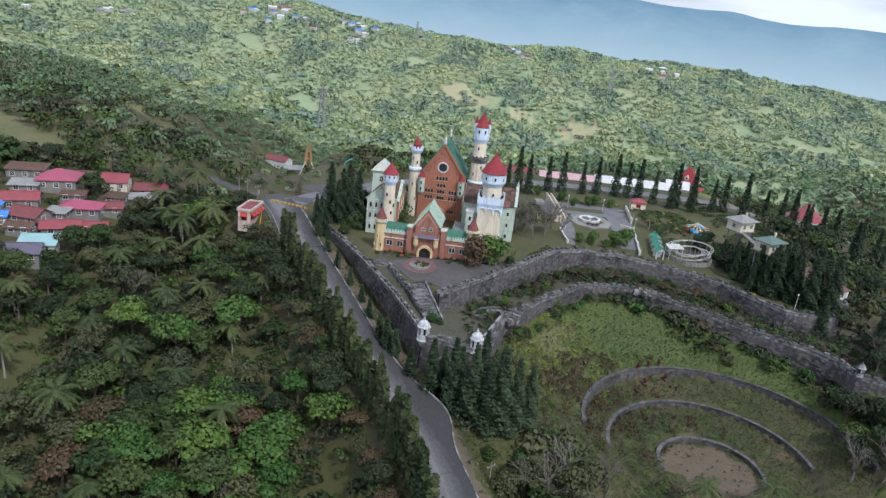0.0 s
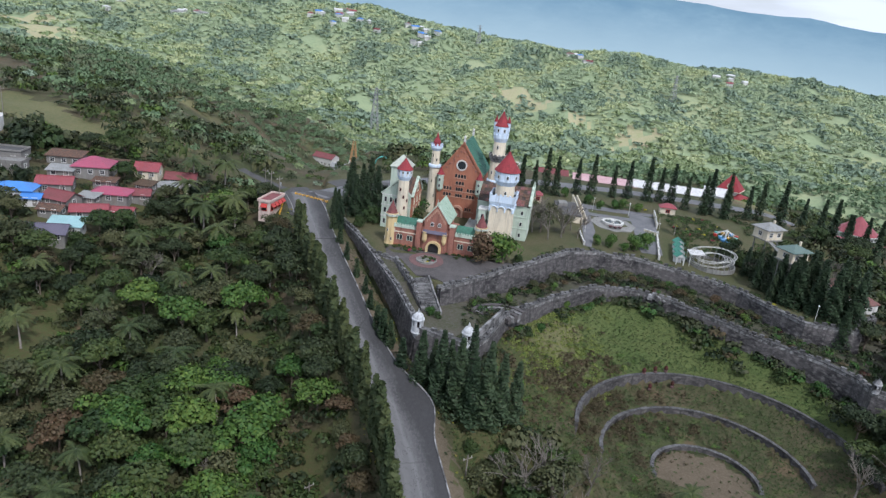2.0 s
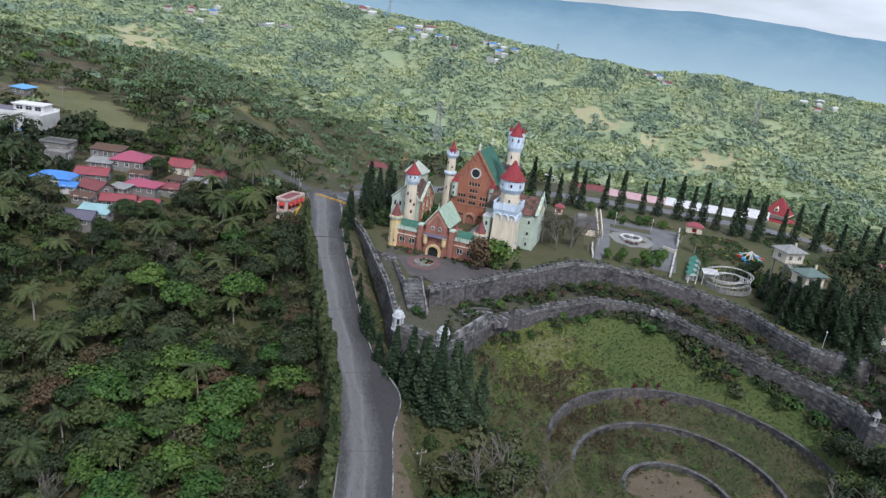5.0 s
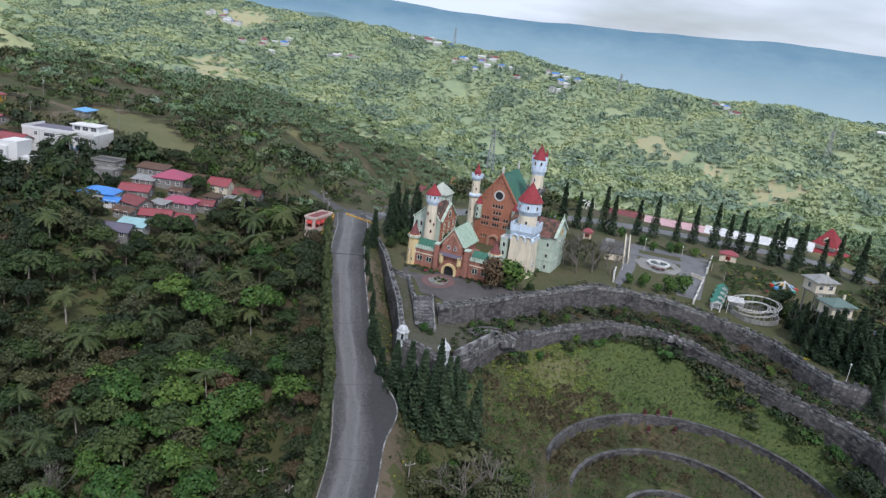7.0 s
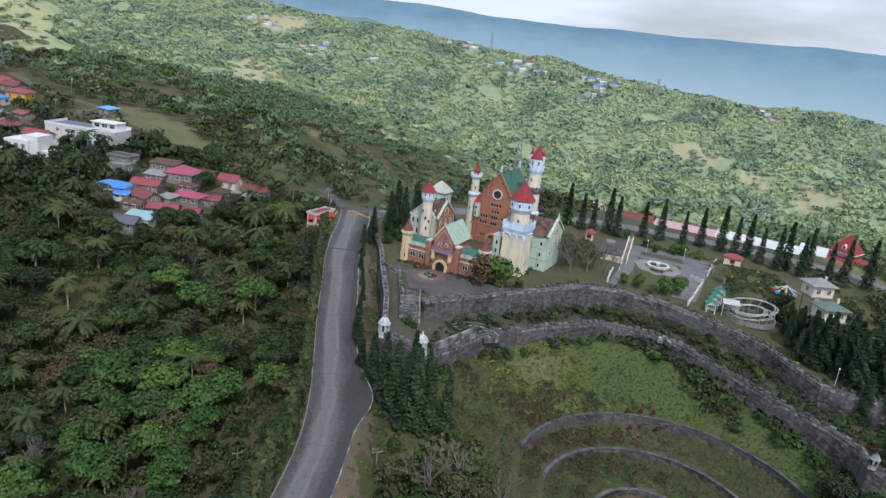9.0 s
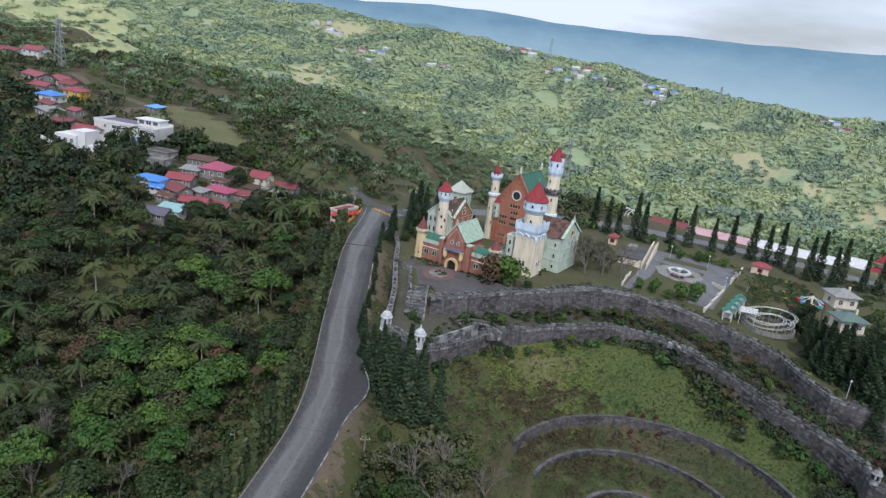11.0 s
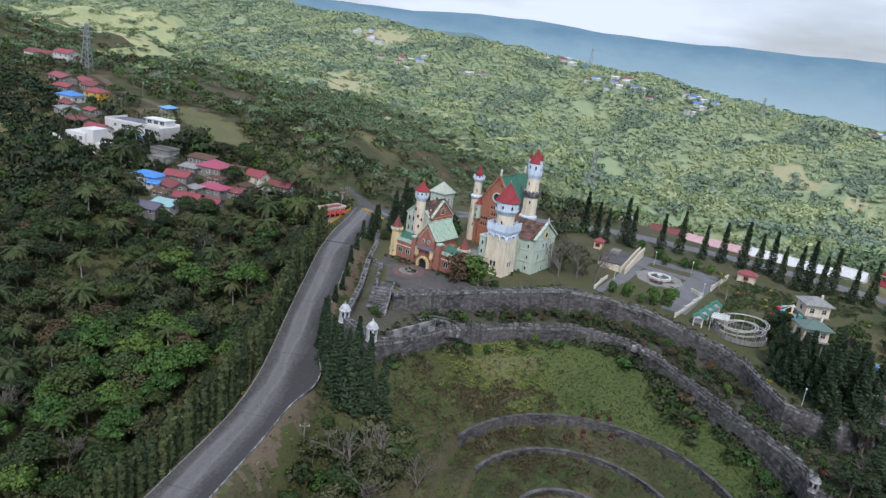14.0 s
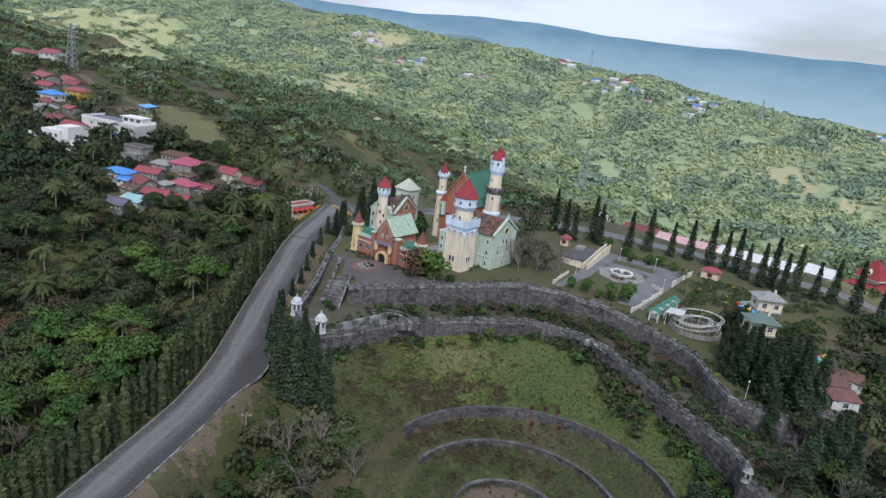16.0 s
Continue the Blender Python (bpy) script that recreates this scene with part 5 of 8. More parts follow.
        for r, zz in ((radius - 500, base), (radius - 220, base + (z - base) * 0.45), (radius, z), (radius + 120, base)):
            verts.append((50 + r * s, r * c, zz))
    for i in range(len(az) - 1):
        for k in range(3):
            faces.append((4 * i + k, 4 * i + k + 1, 4 * i + 5 + k, 4 * i + 4 + k))
    return tagged(raw(name, verts, faces, material, smooth=True), label, "mountain", kind="structure")


# backdrop mountains, their blue haze painted as emission
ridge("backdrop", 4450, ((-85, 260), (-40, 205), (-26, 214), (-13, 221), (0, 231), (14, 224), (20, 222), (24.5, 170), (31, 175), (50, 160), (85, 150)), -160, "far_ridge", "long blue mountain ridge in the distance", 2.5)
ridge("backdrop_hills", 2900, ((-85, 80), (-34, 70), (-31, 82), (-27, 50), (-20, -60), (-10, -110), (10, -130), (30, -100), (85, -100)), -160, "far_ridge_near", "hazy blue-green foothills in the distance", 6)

# ---- roads and paving ----
def flat_road(name, pts, half, material, label, lift=0.06):
    line = spline([(x, y, gz(x, y)) for x, y in pts], 14)
    for p in line:
        p.z = gz(p.x, p.y)
    return tagged(ribbon(name, line, -half, half, lift, material, 0.3), label, "road", kind="structure")


def pave(name, pts, lift, material, label, thick=0.4):
    """Paving laid on the ground, its rim following the slope."""
    bm = BM()
    pts = [(x0 + (x1 - x0) * k / 6, y0 + (y1 - y0) * k / 6) for (x0, y0), (x1, y1) in zip(pts, pts[1:] + pts[:1]) for k in range(6)] if len(pts) < 20 else pts
    hi = [bm.verts.new((x, y, gz(x, y) + lift)) for x, y in pts]
    lo = [bm.verts.new((x, y, gz(x, y) - thick)) for x, y in pts]
    k = len(pts)
    bm.faces.new(hi)
    bm.faces.new(lo[::-1])
    for i in range(k):
        bm.faces.new((lo[i], lo[(i + 1) % k], hi[(i + 1) % k], hi[i]))
    bmesh.ops.triangulate(bm, faces=bm.faces[:])
    return tagged(part(name, bm, material, None), label, "paving", kind="structure")


flat_road("road_upper", [(-43, 199), (-48, 210), (-58, 219), (-74, 226)], 2.8, "asphalt", "grey asphalt road beyond the junction")
pave("pavement_junction", [(-31.2, 181), (-35, 197), (-34.5, 211), (-24, 221), (-20, 230), (-30, 231), (-38, 226), (-44.5, 216), (-49, 207), (-49.5, 200), (-45, 190), (-41, 181)], 0.16, "asphalt", "worn asphalt apron at the road junction")
flat_road("road_back", [(-40, 203), (-24, 226), (0, 250), (30, 266), (62, 273), (96, 270), (128, 262), (160, 250)], 4.2, "paving", "grey service road behind the row of pines", 0.12)
flat_road("village_lane", [(-178, 205), (-186, 226), (-205, 228), (-221, 228), (-250, 236)], 2.2, "earth", "pale dirt lane through the village", 0.1)
flat_road("ridge_track", [(-560, 560), (-620, 600), (-660, 680), (-600, 720)], 4, "earth", "pale dirt track on the ridge", 0.4)


def disc(cx, cy, r, n=40):
    return [(cx + r * math.cos(2 * math.pi * i / n), cy + r * math.sin(2 * math.pi * i / n)) for i in range(n)]


pave("pavement_forecourt", [(-9.5, 159.2), (-5.6, 158.2), (-0.5, 150.2), (2.2, 151.6), (6.6, 148.3), (15.2, 157), (22, 165), (16, 164), (11, 164.2), (4, 163.6), (0, 163.8), (-11, 165.5)], 0.10, "forecourt", "stained grey paving in front of the gatehouse")
pave("pavement_ring", disc(0.6, 159.4, 4.3), 0.14, "red_paving", "ring of reddish paving round the flower bed")
tagged(part("bed_kerb", lathe(BM(), 0.6, 159.4, [(2.6, -1.4), (2.6, -0.62), (2.35, -0.58), (2.3, -0.75)], 32), "concrete", None), "round stone edging of the flower bed", "edging")
pave("pavement_walk", [(43, 191), (44.8, 190.9), (47.5, 208), (47.5, 240), (43.5, 240), (43.5, 208)], 0.08, "paving", "grey paved walk through the park")
pave("pavement_cross", [(43.5, 224.6), (64, 224.6), (64, 228.4), (43.5, 228.4)], 0.11, "paving", "grey paved cross walk in the park")
pave("pavement_plaza", [(60.3, 197), (67, 198.4), (69.8, 232), (61.5, 236), (60.6, 216)], 0.09, "paving", "grey asphalt plaza beside the fountain")
pave("pavement_north", [(46, 233), (70, 234), (71, 238), (45, 240)], 0.13, "paving", "grey paved path along the hedge")
pave("pavement_fountain", disc(54.2, 218.2, 7.4, 8), 0.17, "concrete", "pale octagonal paving round the fountain")

# steps between park and bastion
def steps():
    t = thing("stone_steps", pose(0.5, 149.1, -1.75, 0, 0, math.degrees(math.atan2(-9.6, 4.5)) + 90), "long worn flight of grey stone steps", "steps", kind="structure")
    n = 24
    me = None
    bm = box(BM(), -1.9, 1.9, -0.40, 0.02, -0.6, 0.0)
    for i in range(n):
        m = pose(0, -0.44 * i, -0.185 * i + 0.1)
        if me is None:
            ob = part("step", bm, "stone_mid", t)
            ob.matrix_local, me = m, ob.data
        else:
            share("step", me, t, m)
    for s in (-2.15, 2.15):
        bm = BM()
        pts = [(0, 0.6), (-10.6, -3.9), (-10.6, -5.4), (0, -1.0)]
        a = [bm.verts.new((s - 0.22, y, z)) for y, z in pts]
        b = [bm.verts.new((s + 0.22, y, z)) for y, z in pts]
        bm.faces.new(a)
        bm.faces.new(b[::-1])
        for i in range(4):
            bm.faces.new((a[i], a[(i + 1) % 4], b[(i + 1) % 4], b[i]))
        part("cheek_wall", bm, "stone_light", t)


steps()


def sentry(x, y, z, s=1.0, plaster="sentry", label="small white domed sentry turret on the bastion"):
    t = thing("sentry_turret", pose(x, y, z) @ Matrix.Diagonal((s, s, s, 1)), label, "turret", "sentry turrets")
    part("corbel", lathe(BM(), 0, 0, [(0.3, -1.6), (0.9, -0.6), (1.25, 0.0)], 10), plaster, t)
    part("sill_ring", lathe(BM(), 0, 0, [(1.3, 0), (1.4, 0.2), (1.3, 0.4), (1.0, 0.45)], 10), plaster, t)
    for i in range(6):
        a = radians(60 * i + 15)
        ob = part("pillar", box(BM(), -0.16, 0.16, -0.26, 0.26, 0.4, 3.0), plaster, t)
        ob.matrix_local = pose(1.05 * math.cos(a), 1.05 * math.sin(a), 0, 0, 0, math.degrees(a))
        ob = part("panel", box(BM(), -0.1, 0.1, -0.42, 0.42, 0.4, 1.5), plaster, t)
        ob.matrix_local = pose(1.0 * math.cos(a + 0.52), 1.0 * math.sin(a + 0.52), 0, 0, 0, math.degrees(a + 0.52))
    # dark core stands for the shaded hollow of the turret
    part("core", lathe(BM(), 0, 0, [(0.7, 0.4), (0.7, 3.0)], 10), "dark", t)
    part("cornice", lathe(BM(), 0, 0, [(1.2, 2.9), (1.45, 3.1), (1.4, 3.35), (1.2, 3.4)], 12), plaster, t)
    part("dome", lathe(BM(), 0, 0, [(1.22, 3.4), (1.1, 3.9), (0.7, 4.4), (0.25, 4.65), (0.22, 4.9), (0.05, 5.5)], 12), plaster, t)


sentry(3.0, 129.4, -6.2)
sentry(13.9, 125.4, -5.9)
t = thing("ramp_parapet", Matrix.Identity(4), "white sloping parapet wall on the terrace edge", "wall")
bm = BM()
for (x0, y0, a0, b0), (x1, y1, a1, b1) in (((15.2, 129.2, -6.2, -4.6), (20.6, 141.5, -6.2, -3.4)),):
    d = Vector((y1 - y0, x0 - x1, 0)).normalized() * 0.3
    v = [bm.verts.new(p) for p in ((x0 - d.x, y0 - d.y, a0), (x1 - d.x, y1 - d.y, a1), (x1 - d.x, y1 - d.y, b1), (x0 - d.x, y0 - d.y, b0), (x0 + d.x, y0 + d.y, a0), (x1 + d.x, y1 + d.y, a1), (x1 + d.x, y1 + d.y, b1), (x0 + d.x, y0 + d.y, b0))]
    for f in ((0, 1, 2, 3), (4, 7, 6, 5), (0, 4, 5, 1), (3, 2, 6, 7), (0, 3, 7, 4), (1, 5, 6, 2)):
        bm.faces.new([v[i] for i in f])
part("panel", bm, "stone_light", t)
seats = thing("curved_steps", pose(20.4, 142.6, -6.9, 0, 0, 0), "weathered concentric stone steps in a half ring on the bastion", "steps", kind="structure")
for i in range(5):
    bm = BM()
    rows = []
    r0, z1 = 2.4 + 0.95 * i, -0.1 + 0.34 * i
    for k in range(25):
        a = radians(38 + 128 * k / 24)
        c, q = math.cos(a), math.sin(a)
        rows.append([bm.verts.new((r * c, r * q, z)) for r, z in ((r0, z1), (r0 + 0.9, z1), (r0 + 0.9, -1.2), (r0, -1.2))])
    for u, v in zip(rows, rows[1:]):
        for k in range(4):
            bm.faces.new((u[k], u[(k + 1) % 4], v[(k + 1) % 4], v[k]))
    bm.faces.new(rows[0][::-1])
    bm.faces.new(rows[-1])
    part("step", bm, "stone_band" if i % 2 else "forecourt", seats)
fallen = thing("broken_parapet", pose(61.2, 175.6, -8.6, 0, 0, -10), "broken white plaster parapet block on the wall head", "rubble")
for x, z, w, h, tilt in ((-0.9, 0.1, 1.3, 0.9, 8), (0.3, 0.45, 1.0, 1.3, -14), (1.2, 0.0, 0.9, 0.7, 20)):
    ob = part("block", box(BM(), -w / 2, w / 2, -0.45, 0.4, -0.6, h), "stone_light", fallen)
    ob.matrix_local = pose(x, -0.5, z, 12, tilt, tilt * 0.6)
sentry(104, 141.6, -10.9, 0.72, "stone_light", "small stained grey sentry turret at the wall end")
t = thing("vault_mouth", pose(8.2, 126.4, -11.6, 0, 0, -22), "dark arched vault mouth in the bastion wall", "archway")
ob = part("surround", arch_frame(1.5, 2.0, 1.8, -0.9, 0.4), "stone_light", t)
# flat dark panel paints the shade inside the vault
ob = part("recess", arch_panel(1.55, 1.8, -0.80), "dark", t)


# ---- park things ----
def fountain():
    t = thing("fountain", pose(54.1, 218.3, gz(54.1, 218.3) + 0.15), "octagonal white fountain basin with murky water", "fountain")
    for i in range(8):
        a0, a1 = radians(45 * i), radians(45 * i + 45)
        bm = BM()
        v = [bm.verts.new((r * math.cos(a), r * math.sin(a), z)) for a in (a0, a1) for r, z in ((3.0, 0), (3.6, 0), (3.7, 0.75), (2.95, 0.75))]
        for k in range(4):
            bm.faces.new((v[k], v[(k + 1) % 4], v[4 + (k + 1) % 4], v[4 + k]))
        bm.faces.new(v[:4])
        bm.faces.new(v[4:][::-1])
        part("rim", bm, "white", t)
    part("water", lathe(BM(), 0, 0, [(3.0, 0.1), (3.0, 0.4)], 8, 0), "water", t)
    part("pedestal", lathe(BM(), 0, 0, [(0.6, 0.3), (0.4, 0.9), (0.9, 1.1), (0.85, 1.2), (0.2, 1.25)], 12), "white", t)
    for x, y in ((-1.2, -4.6), (0.2, -5.2), (1.7, -4.8)):
        part("red_planter", lathe(BM(), x, y, [(0.5, 0), (0.75, 0.5), (0.7, 0.55)], 10), "red_paving", t, "low red planter")


fountain()


def coaster():
    """A small looping ride: two banked rings of twin rails on posts, a low round wall and a roofed platform."""
    t = thing("coaster_ride", pose(81.2, 198.4, gz(81.2, 198.4) + 0.2), "small derelict coaster ride with white circular tracks", "ride")
    ring = BM()
    n = 48
    rows = []
    for i in range(n + 1):
        a = 2 * math.pi * i / n
        rows.append([ring.verts.new((r * 1.0 * math.cos(a), r * 0.92 * math.sin(a), z)) for r, z in ((6.6, 0.9), (6.9, 0.9), (6.9, -0.4), (6.6, -0.4))])
    for u, v in zip(rows, rows[1:]):
        for k in range(4):
            ring.faces.new((u[k], u[(k + 1) % 4], v[(k + 1) % 4], v[k]))
    part("low_wall", ring, "concrete", t, "low round grey wall")

    def height(a, lvl):
        return lvl + 0.8 * math.cos(a - 0.6)

    for lvl, r in ((3.6, 6.7), (1.9, 6.2), (2.4, 4.2)):
        for rr in (r, r - 0.75):
            bm = BM()
            for i in range(n):
                a, b = 2 * math.pi * i / n, 2 * math.pi * (i + 1) / n
                bar(bm, (rr * math.cos(a), rr * 0.92 * math.sin(a), height(a, lvl)), (rr * math.cos(b), rr * 0.92 * math.sin(b), height(b, lvl)), 0.075, 5)
            part("rail", bm, "white", t)
        me = None
        for i in range(n):
            a = 2 * math.pi * i / n
            m = pose((r - 0.37) * math.cos(a), (r - 0.37) * 0.92 * math.sin(a), height(a, lvl), 0, 0, math.degrees(a))
            if me is None:
                ob = part("sleeper", box(BM(), -0.38, 0.38, -0.05, 0.05, -0.06, 0.04), "steel", t)
                ob.matrix_local, me = m, ob.data
            else:
                share("sleeper", me, t, m)
        for i in range(0, n, 3):
            a = 2 * math.pi * i / n
            part("post", bar(BM(), ((r - 0.37) * math.cos(a), (r - 0.37) * 0.92 * math.sin(a), 0), ((r - 0.37) * math.cos(a), (r - 0.37) * 0.92 * math.sin(a), height(a, lvl)), 0.07, 5), "steel", t)
    deck = part("platform_roof", slab(BM(), [(-7.4, -3.9, 3.9), (-3.2, -3.9, 4.2), (-3.2, 0.9, 4.2), (-7.4, 0.9, 3.9)], 0.15), "clean_white", t, "flat white platform roof")
    for x, y in ((-7.2, -3.6), (-3.4, -3.6), (-7.2, 0.7), (-3.4, 0.7)):
        part("platform_post", bar(BM(), (x, y, 0), (x, y, 3.85), 0.09, 6), "white", t)
    for i in range(4):
        part("roof_rib", box(BM(), -7.3, -3.3, -3.5 + i * 1.3, -3.4 + i * 1.3, 4.21, 4.27), "concrete", deck)


coaster()


def kiosk(x, y, rot):
    t = thing("kiosk", pose(x, y, gz(x, y), 0, 0, rot), "small white kiosk with a green gabled roof", "kiosk", "row of green kiosks")
    for sx in (-1.1, 1.1):
        for sy in (-1.1, 1.1):
            part("post", box(BM(), sx - 0.12, sx + 0.12, sy - 0.12, sy + 0.12, -0.3, 2.3), "clean_white", t)
    part("counter", box(BM(), -1.0, 1.0, 0.8, 1.05, -0.1, 1.0), "clean_white", t)
    part("back_panel", box(BM(), -1.0, 1.0, 0.95, 1.08, 1.0, 2.3), "white", t)
    part("gable", gable_body(BM(), -1.2, 1.2, -1.25, 1.25, 2.3, 2.55, 3.4), "clean_white", t)
    roof_pair(t, -1.2, 1.2, -1.5, 1.5, 2.55, 3.4, "aqua_roof_dark", over=0.4, thick=0.1)


M["aqua_roof_dark"] = mat("sea_green_roof", (0.05, 0.23, 0.17), (0.04, 0.18, 0.14), (0.09, 0.28, 0.21), 0.6, 6.0, rough=0.5)
for x, y in ((70.9, 195.0), (71.6, 199.0), (72.3, 203.0), (73.0, 207.0)):
    kiosk(x, y, 8)


def low_wall(pts, h, label, slope=False):
    t = thing("garden_wall", Matrix.Identity(4), label, "wall")
    for (x0, y0), (x1, y1) in zip(pts, pts[1:]):
        L = math.hypot(x1 - x0, y1 - y0)
        z = gz((x0 + x1) / 2, (y0 + y1) / 2)
        m = pose((x0 + x1) / 2, (y0 + y1) / 2, z, 0, 0, math.degrees(math.atan2(y1 - y0, x1 - x0)))
        ob = part("panel", box(BM(), -L / 2, L / 2, -0.13, 0.13, -0.4, h), "cream", t)
        ob.matrix_local = m
        ob = part("coping", box(BM(), -L / 2, L / 2, -0.2, 0.2, h, h + 0.12), "white", t)
        ob.matrix_local = m
        ob = part("pier", box(BM(), -0.26, 0.26, -0.26, 0.26, -0.4, h + 0.4), "white", t)
        ob.matrix_local = pose(x0, y0, z, 0, 0, 0)


low_wall([(65.0, 194.2), (66.0, 201), (66.9, 207.6), (67.9, 214.2)], 0.9, "low cream garden wall beside the kiosks")
low_wall([(67.9, 214.2), (64.2, 217.0)], 0.9, "low cream garden wall across the plaza")
low_wall([(69, 222), (69.8, 229), (71, 239)], 1.4, "cream wall flanking the park ramp")
low_wall([(42.6, 191.4), (42.2, 198), (42.2, 204)], 0.8, "low cream garden wall beside the lawn")


def sunken_block():
    t = thing("park_pavilion", pose(40, 222, -1.0, 0, 0, 3), "low flat-roofed pavilion with stained cream walls", "pavilion")
    part("wall", box(BM(), -4.2, 2.6, -9.5, 7.0, -0.4, 2.0), "cream", t)
    part("roof_deck", box(BM(), -4.4, 2.8, -9.7, 7.2, 2.0, 2.3), "asphalt_dark", t, "dark stained flat roof")
    for x in (2.9, 4.3):
        bm = BM()
        pts = [(-10, -0.3), (-10, 1.6), (-2, 2.2), (9, 2.9), (16, 2.9), (16, -0.3)]
        a = [bm.verts.new((x, y, z)) for y, z in pts]
        b = [bm.verts.new((x + 0.3, y, z)) for y, z in pts]
        bm.faces.new(a)
        bm.faces.new(b[::-1])
        for i in range(6):
            bm.faces.new((a[i], a[(i + 1) % 6], b[(i + 1) % 6], b[i]))
        part("flank_wall", bm, "cream", t, "sloping cream flank wall")
    part("upstand", box(BM(), -3.4, -0.6, 1.0, 5.0, 2.3, 3.2), "concrete", t)
    part("ramp", slab(BM(), [(3.2, -10, -0.1), (4.3, -10, -0.1), (4.3, 16, 2.2), (3.2, 16, 2.2)], 0.2), "concrete", t)


sunken_block()


def hip_roof(bm, w, d, z0, z1, over, ridge_len):
    a, b = w / 2 + over, d / 2 + over
    r = ridge_len / 2
    v = [bm.verts.new(p) for p in ((-a, -b, z0), (a, -b, z0), (a, b, z0), (-a, b, z0), (-r, 0, z1), (r, 0, z1), (-a, -b, z0 - 0.18), (a, -b, z0 - 0.18), (a, b, z0 - 0.18), (-a, b, z0 - 0.18))]
    for f in ((0, 1, 5, 4), (1, 2, 5), (2, 3, 4, 5), (3, 0, 4), (6, 9, 8, 7), (0, 6, 7, 1), (1, 7, 8, 2), (2, 8, 9, 3), (3, 9, 6, 0)):
        bm.faces.new([v[i] for i in f])
    return bm


def house(x, y, rot, w, d, h, rise, kind, roof, wall, label, storeys=1, base=None, name="house", group="village houses", over=0.5, stilts=0):
    """A house with walls, roof, windows and a door."""
    z = gz(x, y) if base is None else base
    t = thing(name, pose(x, y, z, 0, 0, rot), label, "house", group)
    part("wall", box(BM(), -w / 2, w / 2, -d / 2, d / 2, -1.6 if not stilts else 0, h), wall, t)
    if kind == "hip":
        part("roof", hip_roof(BM(), w, d, h + 0.15, h + rise, over, max(0.3, w - d)), roof, t)
    elif kind == "gable":
        part("gable", gable_body(BM(), -w / 2, w / 2, -d / 2, d / 2, h, h + 0.1, h + rise, "u"), wall, t)
        roof_pair(t, -w / 2 - over, w / 2 + over, -d / 2, d / 2, h + 0.1, h + rise, roof, "u", over, 0.1, ribs=False)
    elif kind == "shed":
        part("roof", slab(BM(), [(-w / 2 - over, -d / 2 - over, h + 0.15), (w / 2 + over, -d / 2 - over, h + 0.15), (w / 2 + over, d / 2 + over, h + rise), (-w / 2 - over, d / 2 + over, h + rise)], 0.12), roof, t)
    else:
        part("roof", box(BM(), -w / 2 - 0.1, w / 2 + 0.1, -d / 2 - 0.1, d / 2 + 0.1, h, h + 0.3), roof, t)
        for s in (-1, 1):
            part("parapet", box(BM(), -w / 2 - 0.1, w / 2 + 0.1, s * (d / 2) - 0.12, s * (d / 2) + 0.12, h + 0.3, h + 0.3 + rise), wall, t)
            part("parapet", box(BM(), s * (w / 2) - 0.12, s * (w / 2) + 0.12, -d / 2 + 0.1, d / 2 - 0.1, h + 0.3, h + 0.3 + rise), wall, t)
    for s in range(storeys if y < 600 else 0):
        zz = (h / storeys) * s + 0.95
        k = max(2, int(w / 3))
        for i in range(k):
            window(t, -w / 2 + w * (i + 0.5) / k, -d / 2, zz, 1.1, 1.1, 0, "white", False)
        k = max(1, int(d / 3.2))
        for i in range(k):
            window(t, w / 2, -d / 2 + d * (i + 0.5) / k, zz, 1.1, 1.1, 90, "white", False)
            window(t, -w / 2, -d / 2 + d * (i + 0.5) / k, zz, 1.1, 1.1, -90, "white", False)
    if not stilts:
        part("door", box(BM(), w * 0.12, w * 0.12 + 0.95, -d / 2 - 0.06, -d / 2 + 0.02, 0, 2.05), "wood_pole", t, "plain wooden door")
    for i in range(stilts):
        for sx in (-1, 1):
            for sy in (-1, 1):
                part("stilt", bar(BM(), (sx * w * 0.4, sy * d * 0.4, 0.05), (sx * w * 0.34, sy * d * 0.34, -14.0), 0.2, 7), "house_wall", t)
    return t


h1 = house(96.2, 201.8, 28, 6.0, 5.2, 3.0, 1.7, "hip", "grey_roof", "cream", "raised cream cottage with a grey hipped roof", 1, 5.2, "stilt_house", "stilt cottages", 0.8, 1)
M["slate_green"] = mat("dull_green_sheet_roof", (0.105, 0.16, 0.145), (0.08, 0.125, 0.115), (0.14, 0.19, 0.17), 0.5, 6.0, rough=0.55)
h2 = house(97.0, 183.6, 28, 5.8, 5.0, 2.8, 1.6, "hip", "slate_green", "cream", "raised cream cottage with a green hipped roof", 1, 4.7, "stilt_house", "stilt cottages", 0.8, 1)
for hh in (h1, h2):
    part("floor_slab", box(BM(), -3.3, 3.3, -2.9, 2.9, -0.3, -0.02), "concrete", hh)
    part("chimney", box(BM(), 1.2, 1.7, -0.3, 0.2, 4.0, 5.2), "cream", hh)
t = thing("footbridge", Matrix.Identity(4), "narrow concrete footbridge between the raised cottages", "bridge")
part("deck", slab(BM(), [(95.4, 198.2, 5.0), (96.6, 198.2, 5.0), (96.6, 187.2, 4.6), (95.4, 187.2, 4.6)], 0.25), "concrete", t)
for x in (95.45, 96.55):
    part("railing", bar(BM(), (x, 198.2, 5.9), (x, 187.2, 5.5), 0.06, 5), "concrete", t)


def pagoda():
    t = thing("pagoda_house", pose(124, 329, -17.3, 0, 0, -30), "white house with two-tiered dark red pagoda roof", "house")
    part("wall", box(BM(), -5.6, 5.6, -5.0, 5.0, -3, 6.3), "white", t)
